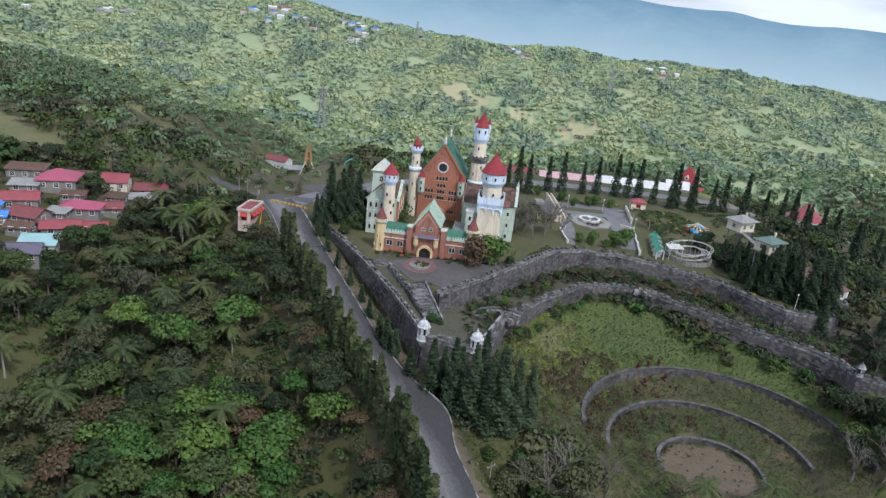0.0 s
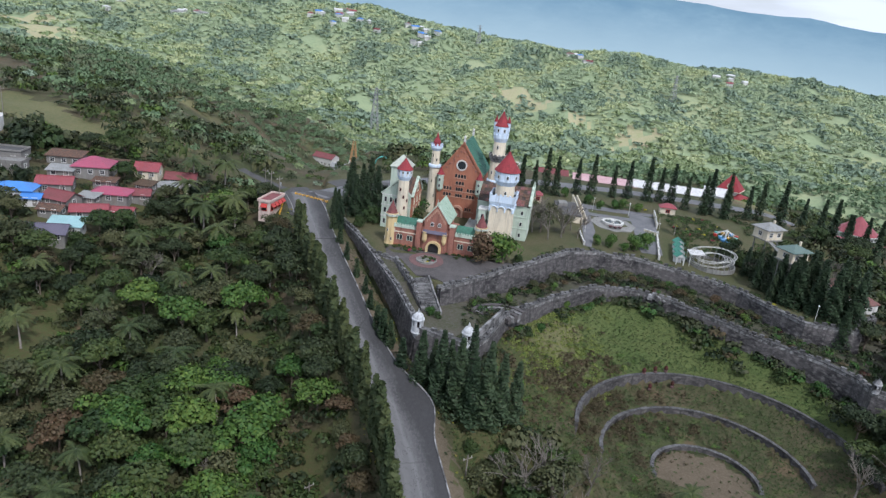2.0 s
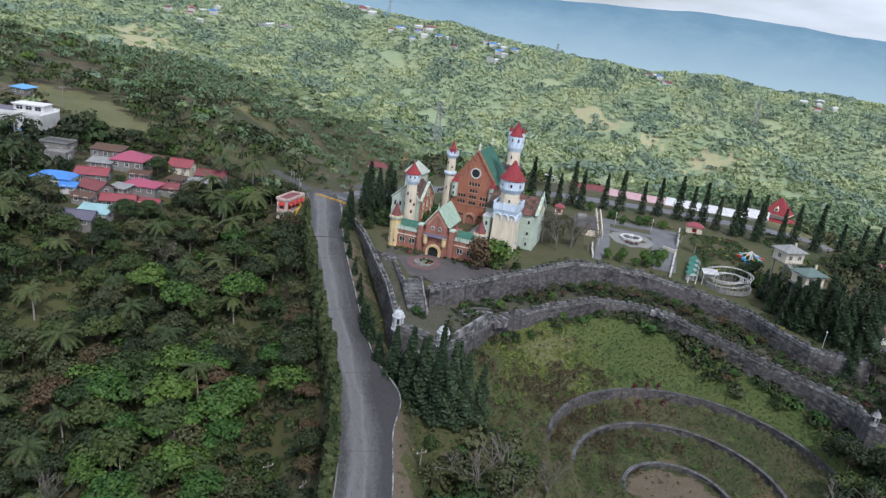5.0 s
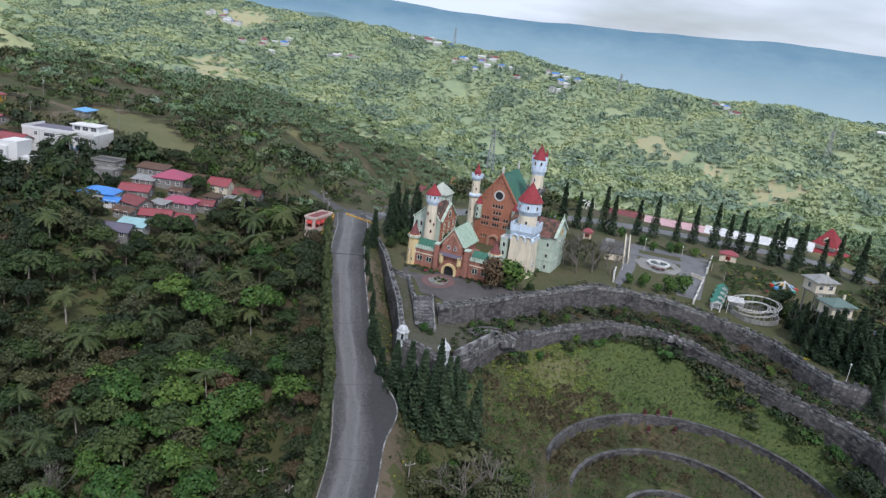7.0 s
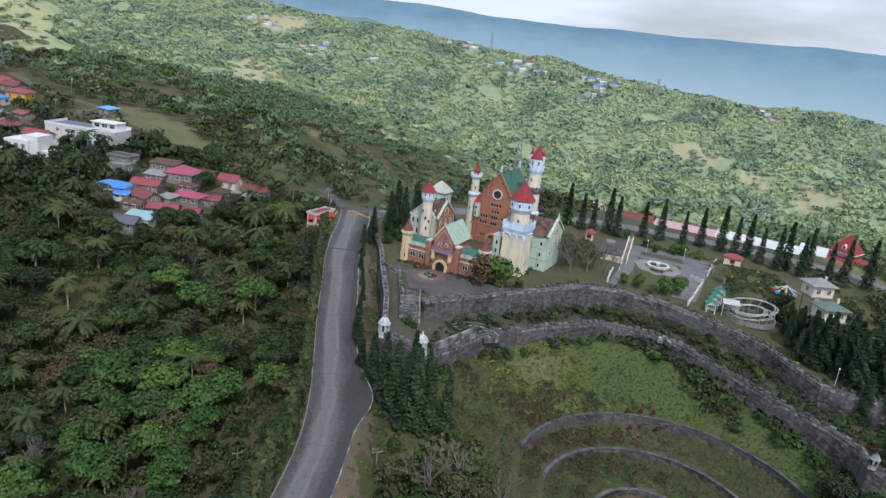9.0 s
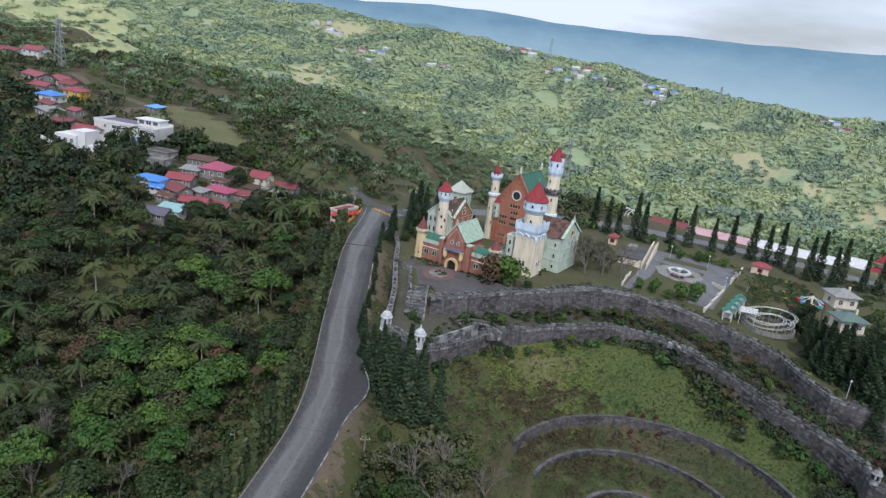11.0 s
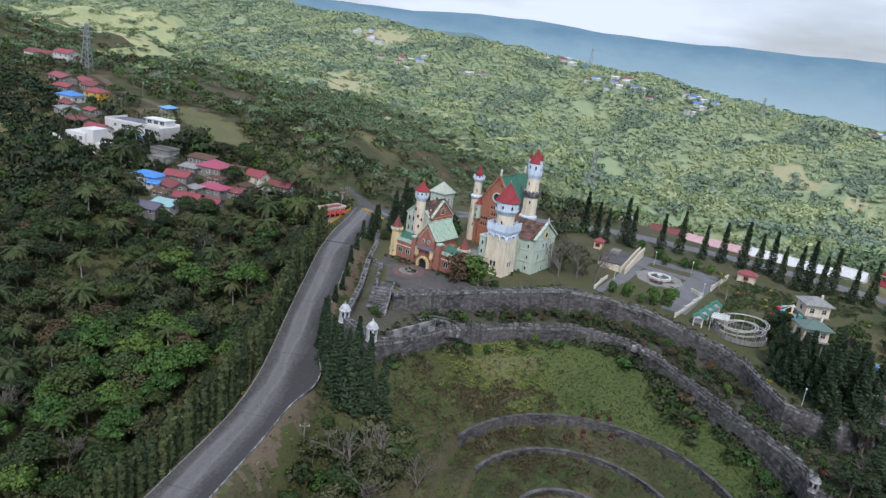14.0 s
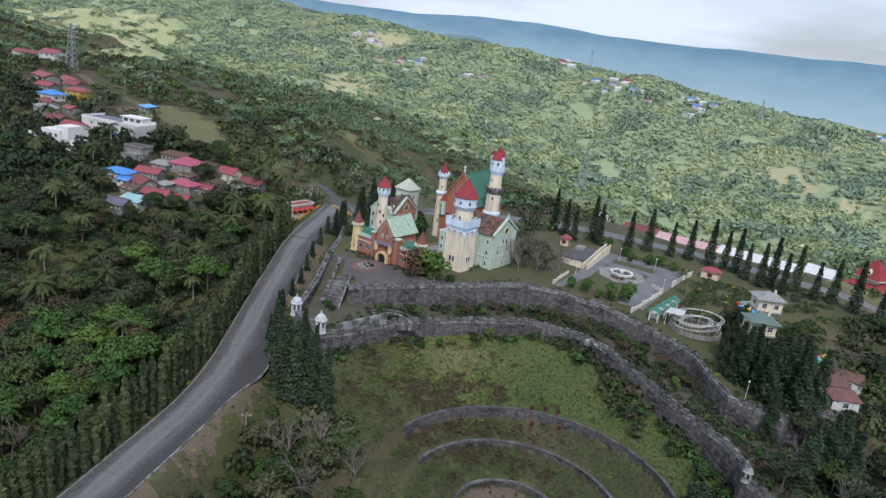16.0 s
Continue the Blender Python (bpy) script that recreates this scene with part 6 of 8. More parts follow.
    part("balcony", box(BM(), -7.0, 7.0, -6.4, 6.4, 2.6, 3.1), "white", t)
    part("lower_roof", hip_roof(BM(), 11.5, 10.5, 6.4, 9.2, 1.9, 5.0), "cone", t)
    part("upper_wall", box(BM(), -3.8, 3.8, -3.4, 3.4, 8.0, 9.8), "white", t)
    part("fascia", box(BM(), -5.4, 5.4, -4.9, 4.9, 9.7, 10.1), "cream", t)
    part("upper_roof", hip_roof(BM(), 7.8, 7.0, 10.15, 17.2, 1.4, 0.8), "cone", t)
    dm = part("dormer", gable_body(BM(), -0.9, 0.9, -4.2, -1.5, 11.4, 12.6, 13.6), "cream", t)
    part("pane", box(BM(), -0.5, 0.5, -4.26, -4.2, 11.7, 12.6), "glass", dm)
    for i in range(4):
        for s in (0.4, 3.6):
            window(t, -4.2 + 2.8 * i, -5.0, s, 1.7, 1.5, 0, "white", False)
            window(t, 5.6, -3.7 + 2.45 * i, s, 1.5, 1.5, 90, "white", False)
    for i in range(8):
        part("baluster", box(BM(), -6.8 + i * 1.94, -6.7 + i * 1.94, -6.35, -6.25, 3.1, 4.1), "white", t)
    part("balcony_rail", box(BM(), -6.9, 6.9, -6.38, -6.22, 4.1, 4.25), "white", t)


pagoda()


def long_block(x, y, rot, w, d, h, rise, roof, wall, label):
    z = gz(x, y) - 2.4
    t = thing("long_hall", pose(x, y, z, 0, 0, rot), label, "hall", "long park halls")
    part("wall", gable_body(BM(), -w / 2, w / 2, -d / 2, d / 2, -5, h, h + rise, "u"), wall, t)
    roof_pair(t, -w / 2 - 0.4, w / 2 + 0.4, -d / 2, d / 2, h, h + rise, roof, "u", 0.5, 0.12)
    for i in range(int(w / 3.5)):
        window(t, -w / 2 + 2 + 3.5 * i, -d / 2, 0.9, 1.4, 1.2, 0, "white", False)


long_block(60, 293, -2, 26, 9, 3.0, 1.6, "pale_pink_roof", "white", "long white hall with a faded pink roof")
long_block(86, 292, -6, 30, 10, 3.2, 1.8, "pale_roof", "white", "long white hall with a whitish roof")
long_block(38, 301, 4, 14, 8, 3.0, 1.6, "maroon_roof", "white", "white hall with a dull red roof")
long_block(106, 291, -14, 9, 7, 3.8, 2.4, "pale_roof", "clean_white", "white gabled hall beside the pagoda")
M["pink_long"] = mat("dusty_pink_roof", (0.40, 0.14, 0.17), (0.34, 0.11, 0.14), (0.45, 0.2, 0.23), 0.4, 6.0, rough=0.6)
long_block(168, 316, -27, 46, 10, 4.4, 2.0, "pink_long", "white", "long hall with a pink roof behind pines")


def round_hall():
    z = gz(189, 336)
    t = thing("round_hall", pose(189, 336, z), "round pavilion with a red conical roof", "pavilion")
    part("wall", lathe(BM(), 0, 0, [(9, -6), (9, 7.0)], 16), "white", t)
    part("fascia", lathe(BM(), 0, 0, [(10.0, 6.9), (10.1, 7.5), (9.6, 7.5)], 16), "clean_white", t)
    part("roof", lathe(BM(), 0, 0, [(10.0, 7.5), (4.5, 11.4), (0.1, 15.2)], 16), "red_roof", t)


round_hall()


def red_kiosk(x, y, rot, w, d):
    t = thing("ticket_booth", pose(x, y, gz(x, y), 0, 0, rot), "small cream booth with a red roof", "booth", "ticket booths")
    part("wall", box(BM(), -w / 2, w / 2, -d / 2, d / 2, -0.4, 2.5), "cream", t)
    part("roof", hip_roof(BM(), w, d, 2.65, 3.9, 0.45, max(0.2, w - d)), "red_roof", t)
    window(t, 0, -d / 2, 0.9, 1.2, 1.0, 0, "red_paint", False)
    part("door", box(BM(), w / 2 - 0.02, w / 2 + 0.06, -0.45, 0.45, 0, 2.0), "red_paint", t)


red_kiosk(76.2, 242.5, -4, 5.2, 3.2)
red_kiosk(29.8, 232, 0, 2.6, 2.6)


def spinner():
    t = thing("spinning_ride", pose(91.5, 222.5, gz(91.5, 222.5)), "small red and blue fairground wheel ride", "ride")
    part("mast", bar(BM(), (0, 0, 0), (0, 0, 3.4), 0.25, 8), "clean_white", t)
    part("base", lathe(BM(), 0, 0, [(2.2, -0.3), (2.2, 0.3), (1.8, 0.4)], 16), "blue_paint", t)
    for i in range(8):
        a = radians(45 * i)
        c, s = math.cos(a), math.sin(a)
        arm = part("arm", bar(BM(), (0, 0, 3.2), (3.4 * c, 3.4 * s, 1.6), 0.09, 6), "clean_white", t)
        part("car", lathe(BM(), 3.4 * c, 3.4 * s, [(0.2, 0.8), (0.65, 1.0), (0.7, 1.7), (0.5, 1.75)], 8), ("red_paint", "blue_paint", "orange_yellow", "aqua_paint")[i % 4], arm)


spinner()
def play(x, y):
    t = thing("play_ride", pose(x, y, gz(x, y)), "small bright pink blue and yellow children's ride", "ride")
    for i, m in enumerate(("blue_paint", "orange_yellow", "pink_roof", "aqua_paint", "pink_roof")):
        a = radians(72 * i)
        part("car", lathe(BM(), 1.5 * math.cos(a), 1.5 * math.sin(a), [(0.3, 0), (0.75, 0.4), (0.8, 1.2), (0.4, 1.6)], 8), m, t)
    part("hub", lathe(BM(), 0, 0, [(0.5, 0), (0.3, 1.5), (0.9, 1.9), (0.1, 2.6)], 10), "orange_yellow", t)


play(112.4, 206.5)
for x, y in ((56.9, 152.0), (59.8, 153.4), (62.6, 154.4), (58.4, 149.6), (64.2, 152.0)):
    t = thing("garden_urn", pose(x, y, gz(x, y)), "dark red potted shrub on the garden terrace", "planter", "red urns")
    part("pot", lathe(BM(), 0, 0, [(0.3, 0), (0.5, 0.5), (0.42, 0.8), (0.3, 0.8)], 10), "red_paving", t)
    part("shrub", lathe(BM(), 0, 0, [(0.35, 0.8), (0.55, 1.2), (0.3, 1.8), (0.05, 2.0)], 7), "leaf_maroon", t)

# picnic shelters at the plaza edge
for x, y, rot in ((114.6, 187, 20), (118.2, 197, 5), (117, 180, 30)):
    t = thing("ruined_shed", pose(x, y, gz(x, y), 0, 0, rot), "small derelict shed with white walls", "shed", "derelict sheds")
    part("wall", box(BM(), -3, 3, -2, 2, -1.5, 2.4), "white", t)
    part("roof", slab(BM(), [(-3.4, -2.4, 2.5), (3.4, -2.4, 2.5), (3.4, 2.4, 3.4), (-3.4, 2.4, 3.4)], 0.12), "rust", t)
    window(t, 0, -2, 0.8, 1.2, 1.1, 0, "white", False)
# lamp posts in the park
for x, y in ((44, 205), (49, 232), (61, 231), (68, 214), (99, 166), (102, 172)):
    t = thing("park_lamp", pose(x, y, gz(x, y)), "slim white park lamp post", "lamp", "park lamps")
    part("post", bar(BM(), (0, 0, -0.2), (0, 0, 4.2), 0.07, 6, 0.05), "white", t)
    part("globe", lathe(BM(), 0, 0, [(0.05, 4.1), (0.22, 4.3), (0.22, 4.5), (0.03, 4.7)], 8), "clean_white", t)


def guard_house():
    t = thing("guard_house", pose(-48.4, 186.0, -1.7, 0, 0, 84), "cream guard house with red awnings by the road", "guard house")
    part("wall", box(BM(), -4.6, 4.6, -1.75, 1.75, -2.5, 3.4), "pale_pink", t)
    part("roof", box(BM(), -4.8, 4.8, -1.95, 1.95, 3.4, 3.6), "maroon_roof", t, "flat reddish stained roof")
    for s in (-1, 1):
        part("parapet", box(BM(), -4.8, 4.8, s * 1.95 - 0.12, s * 1.95 + 0.12, 3.4, 4.1), "pale_pink", t)
        part("parapet", box(BM(), s * 4.8 - 0.12, s * 4.8 + 0.12, -1.83, 1.83, 3.4, 4.1), "pale_pink", t)
    for i in range(4):
        x = -3.4 + 2.27 * i
        window(t, x, -1.75, 0.9, 1.3, 1.4, 0, "red_paint", False)
        part("awning", slab(BM(), [(x - 0.9, -1.77, 2.9), (x + 0.9, -1.77, 2.9), (x + 0.95, -2.7, 2.0), (x - 0.95, -2.7, 2.0)], 0.08), "red_paint", t, "sloping red awning")
    window(t, -4.6, 0, 0.9, 1.3, 1.4, -90, "red_paint", False)
    part("awning", slab(BM(), [(-4.62, -0.9, 2.9), (-4.62, 0.9, 2.9), (-5.5, 0.95, 2.0), (-5.5, -0.95, 2.0)], 0.08), "red_paint", t)


guard_house()
t = thing("yellow_fence", Matrix.Identity(4), "bright yellow low fence beside the guard house", "fence")
fence_pts = [(-43.6, 177), (-44.6, 182), (-45.6, 187), (-46.8, 192), (-48.6, 197)]
for (x0, y0), (x1, y1) in zip(fence_pts, fence_pts[1:]):
    z = gz((x0 + x1) / 2, (y0 + y1) / 2) + 0.1
    for k in range(5):
        f = k / 5
        part("post", box(BM(), x0 + (x1 - x0) * f - 0.08, x0 + (x1 - x0) * f + 0.08, y0 + (y1 - y0) * f - 0.08, y0 + (y1 - y0) * f + 0.08, z - 0.8, z + 1.0), "orange_yellow", t)
    for h in (0.35, 0.9):
        part("rail", bar(BM(), (x0, y0, z + h), (x1, y1, z + h), 0.07, 5), "orange_yellow", t)
for i in range(9):
    f = i / 8
    x, y = -45.5 + 10.5 * f, 200.5 - 3.5 * f
    t = thing("road_block", pose(x, y, gz(x, y), 0, 0, 15), "yellow and black concrete road block", "barrier", "road blocks")
    part("block", prism(BM(), [(-0.45, -0.3), (0.45, -0.3), (0.4, 0.3), (-0.4, 0.3)], -0.2, 0.7), "orange_yellow", t)
    for s in (-0.2, 0.18):
        part("stripe", box(BM(), s, s + 0.16, -0.305, 0.305, 0.05, 0.71), "black_paint", t)
t = thing("drain_grate", pose(-29.2, 167.6, -2.1, 0, 0, 26), "dark drain strip across the road", "drain")
part("strip", box(BM(), -4.5, 4.5, -0.18, 0.18, -0.3, 0.16), "black_paint", t)


def utility_pole(x, y, h, arm=True, can=False):
    t = thing("utility_pole", pose(x, y, gz(x, y), 0, 0, random.uniform(0, 90)), "weathered grey utility pole with crossarm", "utility pole", "utility poles")
    part("pole", bar(BM(), (0, 0, -0.6), (0, 0, h), 0.16, 7, 0.11), "wood_pole", t)
    if arm:
        part("crossarm", box(BM(), -1.0, 1.0, -0.07, 0.07, h - 0.9, h - 0.75), "wood_pole", t)
        for s in (-0.85, 0, 0.85):
            part("insulator", lathe(BM(), s, 0, [(0.07, h - 0.75), (0.07, h - 0.5)], 6), "white", t)
    if can:
        part("transformer", lathe(BM(), 0.35, 0, [(0.3, h - 3.0), (0.3, h - 1.9)], 10), "steel", t)


for x, y, h, c in ((-47.3, 189.5, 9, True), (-52, 196, 9, False), (-57, 205, 8, False), (17, 101, 4.5, False), (-9.5, 95, 4, False), (0.5, 87, 3.6, False), (-150, 214, 8, False), (-205, 231, 9, True), (-178, 200, 8, False)):
    utility_pole(x, y, h, True, c)


def pylon(x, y, h, w, base=None):
    z = gz(x, y) if base is None else base
    t = thing("lattice_pylon", pose(x, y, z, 0, 0, 25), "grey lattice steel electricity pylon", "pylon", "electricity pylons")
    lv = 9
    for sx in (-1, 1):
        for sy in (-1, 1):
            part("leg", bar(BM(), (sx * w / 2, sy * w / 2, -2), (sx * w * 0.09, sy * w * 0.09, h), 0.05 + 0.006 * h, 4), "steel", t)
    for i in range(lv):
        a, b = 1 - 0.82 * i / lv, 1 - 0.82 * (i + 1) / lv
        z0, z1 = h * i / lv, h * (i + 1) / lv
        for s in range(4):
            c0, s0 = ((-1, -1), (1, -1), (1, 1), (-1, 1))[s], ((1, -1), (1, 1), (-1, 1), (-1, -1))[s]
            part("brace", bar(BM(), (c0[0] * w / 2 * a, c0[1] * w / 2 * a, z0), (s0[0] * w / 2 * b, s0[1] * w / 2 * b, z1), 0.03 + 0.0038 * h, 3), "steel", t)
            part("brace", bar(BM(), (s0[0] * w / 2 * a, s0[1] * w / 2 * a, z0), (c0[0] * w / 2 * b, c0[1] * w / 2 * b, z1), 0.03 + 0.0038 * h, 3), "steel", t)
    for f in (0.72, 0.84, 0.95):
        part("crossarm", prism(BM(), [(-w * 0.75, -0.15), (0, -0.5), (w * 0.75, -0.15), (w * 0.75, 0.15), (0, 0.5), (-w * 0.75, 0.15)], h * f, h * f + 0.4), "steel", t)


pylon(-264, 241, 25, 5)
pylon(-107, 644, 42, 8)
pylon(296, 1267, 46, 9)
pylon(-455, 1580, 40, 8)
pylon(-60, 1420, 40, 8)


def lattice_spire():
    t = thing("timber_spire", pose(-77, 425, gz(-77, 425) + 0.6, 0, 0, 10) @ Matrix.Diagonal((1.7, 1.7, 1.9, 1)), "tall ochre twin-legged timber spire", "spire")
    for s in (-1, 1):
        bm = BM()
        a = [bm.verts.new((x, -0.5, z)) for x, z in ((s * 2.4, -1), (s * 1.2, -1), (s * 0.15, 12.4), (s * 0.6, 12.4))]
        b = [bm.verts.new((x, 0.5, z)) for x, z in ((s * 2.4, -1), (s * 1.2, -1), (s * 0.15, 12.4), (s * 0.6, 12.4))]
        bm.faces.new(a)
        bm.faces.new(b[::-1])
        for i in range(4):
            bm.faces.new((a[i], a[(i + 1) % 4], b[(i + 1) % 4], b[i]))
        part("leg", bm, "ochre", t)
        part("strut", bar(BM(), (s * 4.2, -0.6, -1), (s * 1.1, -0.6, 6.0), 0.22, 6), "white", t, "white steel side strut")
        for i in range(5):
            part("lath", bar(BM(), (s * (1.9 - 0.28 * i), 0, 0.5 + 0.4 * i), (s * (0.42 - 0.04 * i), 0, 12.0 - 0.3 * i), 0.13, 5), "ochre", t)
    for zz in (2, 4.5, 7, 9.5):
        w = 2.2 * (1 - zz / 14)
        part("tie", box(BM(), -w, w, -0.35, 0.35, zz, zz + 0.4), "ochre", t)


lattice_spire()
house(-88, 436, 10, 11, 7, 3.4, 1.4, "shed", "grey_roof", "house_wall", "low block shed with a grey roof beyond the junction", 1, None, "shed", "outbuildings")
house(-101, 450, -20, 15, 9, 5.0, 2.4, "gable", "maroon_roof", "white", "low grey-roofed building beyond the junction", 1, None, "shed", "outbuildings")
for k, (x, y) in enumerate(((-30, 262), (20, 300), (24, 292))):
    t = thing("playground_frame", pose(x, y, gz(x, y), 0, 0, 30 * k), "pale arched playground frame", "playground frame")
    for s in (0, 1.6):
        bm = BM()
        rows = []
        for i in range(13):
            a = math.pi * i / 12
            rows.append([bm.verts.new(((3 + 0.14 * math.cos(radians(60 * j))) * math.cos(a), s + 0.14 * math.sin(radians(60 * j)), (3 + 0.14 * math.cos(radians(60 * j))) * math.sin(a))) for j in range(6)])
        for p, q in zip(rows, rows[1:]):
            for j in range(6):
                bm.faces.new((p[j], p[(j + 1) % 6], q[(j + 1) % 6], q[j]))
        bm.faces.new(rows[0])
        bm.faces.new(rows[-1][::-1])
        part("hoop", bm, "clean_white" if k else "aqua_paint", t)

# ---- the village ----
V = [
    (-101.8, 168.2, 20, 9, 6, 3.0, 1.6, "gable", "red_roof", "house_wall", "block house with a faded red sheet roof"),
    (-95.6, 161.0, -10, 8, 6, 2.6, 1.8, "gable", "maroon_roof", "house_wall", "block house with a rusty maroon roof"),
    (-98.5, 181.0, 15, 10, 9, 3.2, 2.6, "hip", "pink_roof", "house_wall", "bungalow with a bright pink hipped roof"),
    (-88.1, 171.5, 10, 10, 6, 2.8, 1.8, "hip", "pink_roof", "house_wall", "low house with a magenta pink roof"),
    (-87.7, 160.2, 25, 9, 5, 2.4, 1.4, "gable", "red_roof", "house_wall", "low house with a red sheet roof"),
    (-91.4, 166.2, 0, 5, 4, 2.4, 0.8, "shed", "grey_roof", "house_wall", "small shed with a grey tin roof"),
    (-88.2, 191.8, 10, 7, 6, 3.0, 2.0, "gable", "red_roof", "cream", "house with a steep red roof"),
    (-79.5, 194.9, 15, 9, 6, 2.6, 1.6, "gable", "maroon_roof", "house_wall", "low house with a maroon roof"),
    (-121.4, 177.8, 10, 9, 6, 3.6, 0.5, "flat", "asphalt_dark", "house_wall", "unfinished grey block house with a dark roof"),
    (-117.5, 172.4, 10, 8, 5, 3.0, 0.4, "flat", "concrete", "house_wall", "unfinished two-storey grey block house"),
    (-108.8, 184.2, 10, 10, 5, 3.0, 1.2, "shed", "rust", "house_wall", "open shed with a rusted roof"),
    (-88.3, 151.3, 15, 8, 5, 2.6, 1.4, "shed", "aqua_roof", "white", "small house with a pale aqua roof"),
    (-90.5, 147.0, 15, 10, 6, 2.6, 1.7, "gable", "slate_roof", "house_wall", "grey block house with a purple-grey roof"),
    (-107.8, 160.4, 15, 10.5, 7, 3.4, 1.8, "hip", "blue_roof", "clean_white", "white house with a bright blue roof"),
    (-101.8, 158.5, 15, 4.5, 4, 2.2, 1.0, "gable", "blue_roof", "clean_white", "little white annex with a blue roof"),
    (-209.5, 197.5, 10, 10, 8, 3.4, 2.0, "hip", "blue_roof", "clean_white", "white house with a bright blue roof on the ridge"),
    (-243.8, 215.0, -12, 18, 8, 3.0, 1.8, "gable", "red_roof", "house_wall", "long low house with a red roof"),
    (-233.0, 221.0, -12, 16, 7, 3.0, 1.8, "gable", "red_roof", "cream", "long low house with a red roof on the ridge"),
    (-221.6, 216.0, 5, 9, 7, 3.0, 1.8, "gable", "maroon_roof", "house_wall", "ridge house with a maroon roof"),
    (-208.7, 209.2, 15, 9, 7, 3.0, 2.0, "hip", "red_roof", "orange_yellow", "orange house with a red hipped roof"),
    (-292.5, 247.9, 10, 12, 9, 6.0, 2.2, "gable", "red_roof", "white", "white two-storey house with a red roof"),
    (-325.5, 253.3, 5, 22, 9, 4.0, 2.0, "gable", "maroon_roof", "white", "long white house with a maroon roof"),
    (-190.2, 183.3, -15, 16, 6, 3.4, 1.0, "shed", "grey_roof", "house_wall", "long shed with a grey tin roof"),
    (-174.8, 179.9, -10, 12, 7, 3.0, 1.8, "gable", "maroon_roof", "house_wall", "house with a maroon roof on the slope"),
    (-169.1, 217.2, -10, 8, 5, 2.8, 0.9, "shed", "blue_paint", "house_wall", "open shed with a faded blue roof"),
    (-160, 177, 10, 9, 7, 3.2, 1.8, "gable", "red_roof", "white", "house with a red roof beside the white villa"),
    (-84, 182, 0, 5, 4, 2.4, 0.8, "shed", "rust", "house_wall", "small shed with a rusted roof"),
    (-80, 187, 30, 6, 4, 2.4, 0.9, "shed", "grey_roof", "house_wall", "small shed with a grey roof"),
    (-92.6, 176.2, 12, 6, 4, 2.2, 0.7, "shed", "rust", "house_wall", "lean-to with a patched rusty roof"),
    (-83.2, 176.0, 18, 7, 5, 2.3, 1.3, "gable", "maroon_roof", "house_wall", "low house with a faded maroon roof"),
    (-94.6, 155.4, 5, 6, 4, 2.2, 1.0, "gable", "rust", "house_wall", "hut with a rusted tin roof"),
    (-82.4, 165.6, 12, 7, 4, 2.2, 1.1, "gable", "red_roof", "house_wall", "small house with a faded red roof"),
    (-104.5, 175.2, 14, 7, 4.5, 2.4, 1.0, "shed", "grey_roof", "house_wall", "shed with a grey tin roof beside the bungalow"),
    (-96.8, 189.4, 8, 6, 4, 2.4, 0.8, "shed", "rust", "house_wall", "rusty roofed shed behind the bungalow"),
    (-199.5, 190.0, -8, 11, 5, 2.8, 1.2, "gable", "maroon_roof", "house_wall", "long house with a dark maroon roof"),
    (-183.5, 190.5, -6, 7, 5, 2.6, 1.2, "gable", "red_roof", "house_wall", "small house with a red roof above the villa"),
    (-226.0, 205.0, 8, 10, 6, 2.8, 1.6, "gable", "red_roof", "house_wall", "house with a red roof on the ridge"),
]
for x, y, rot, w, d, h, rise, kind, roof, wall, label in V:
    house(x, y, rot, w * 0.94, d * 0.94, h * 0.86, rise * 0.9, kind, roof, wall, label, 2 if h > 4 else 1)


def villa():
    t = thing("white_villa", pose(-149, 189, gz(-149, 189), 0, 0, 12), "large modern white villa with flat roofs", "house")
    part("wall", box(BM(), -13, 13, -6, 6, -4, 4.6), "white", t, "main white block")
    part("roof", box(BM(), -12.6, 2, -5.6, 5.6, 4.6, 4.75), "slate_roof", t, "dark flat roof")
    for x0, x1, y0, y1, z0, z1 in ((-13, 13, -6.2, -5.9, 4.6, 5.5), (-13.2, -12.9, -5.9, 6, 4.6, 5.5), (2, 13, 5.8, 6.1, 4.6, 5.5)):
        part("parapet", box(BM(), x0, x1, y0, y1, z0, z1), "clean_white", t)
    part("upper_wall", box(BM(), 1, 11, 0.5, 5.5, 4.6, 6.7), "clean_white", t)
    part("upper_roof", box(BM(), 0.7, 11.3, -0.4, 5.8, 6.7, 6.95), "clean_white", t)
    for x in (3.0, 6.0, 9.0):
        window(t, x, 0.5, 5.0, 2.0, 1.3, 0, "clean_white", False)
    for x, w in ((-8, 1.2), (-3, 4.0), (7, 1.4)):
        window(t, x, -6.0, 2.6, w, 1.2, 0, "clean_white", False)
    part("terrace_wall", box(BM(), -17, 15, -11, -10.7, -6, 0.5), "white", t)
    part("terrace", box(BM(), -17, 15, -10.7, -6.2, -6, -0.3), "concrete", t)
    for x, y in ((3, -8.5), (6, -8.3), (9, -8.6)):
        part("blue_tank", lathe(BM(), x, y, [(0.8, -0.3), (0.9, 0.2), (0.8, 1.0), (0.3, 1.2)], 10), "blue_paint", t, "blue plastic water tank")
    t = thing("white_annex", pose(-149, 168.5, gz(-149, 168.5), 0, 0, 12), "white stepped annex below the villa", "house")
    for i, (w, h) in enumerate(((9, 4.6), (6, 6.2), (4, 3.4))):
        part("wall", box(BM(), -10 + i * 6, -10 + i * 6 + w, -4 + i, 4, -4, h - 2 * (i == 2)), "clean_white", t)
    for i in range(3):
        window(t, -8 + i * 2.6, -4, 2.0, 1.3, 1.3, 0, "clean_white", False)
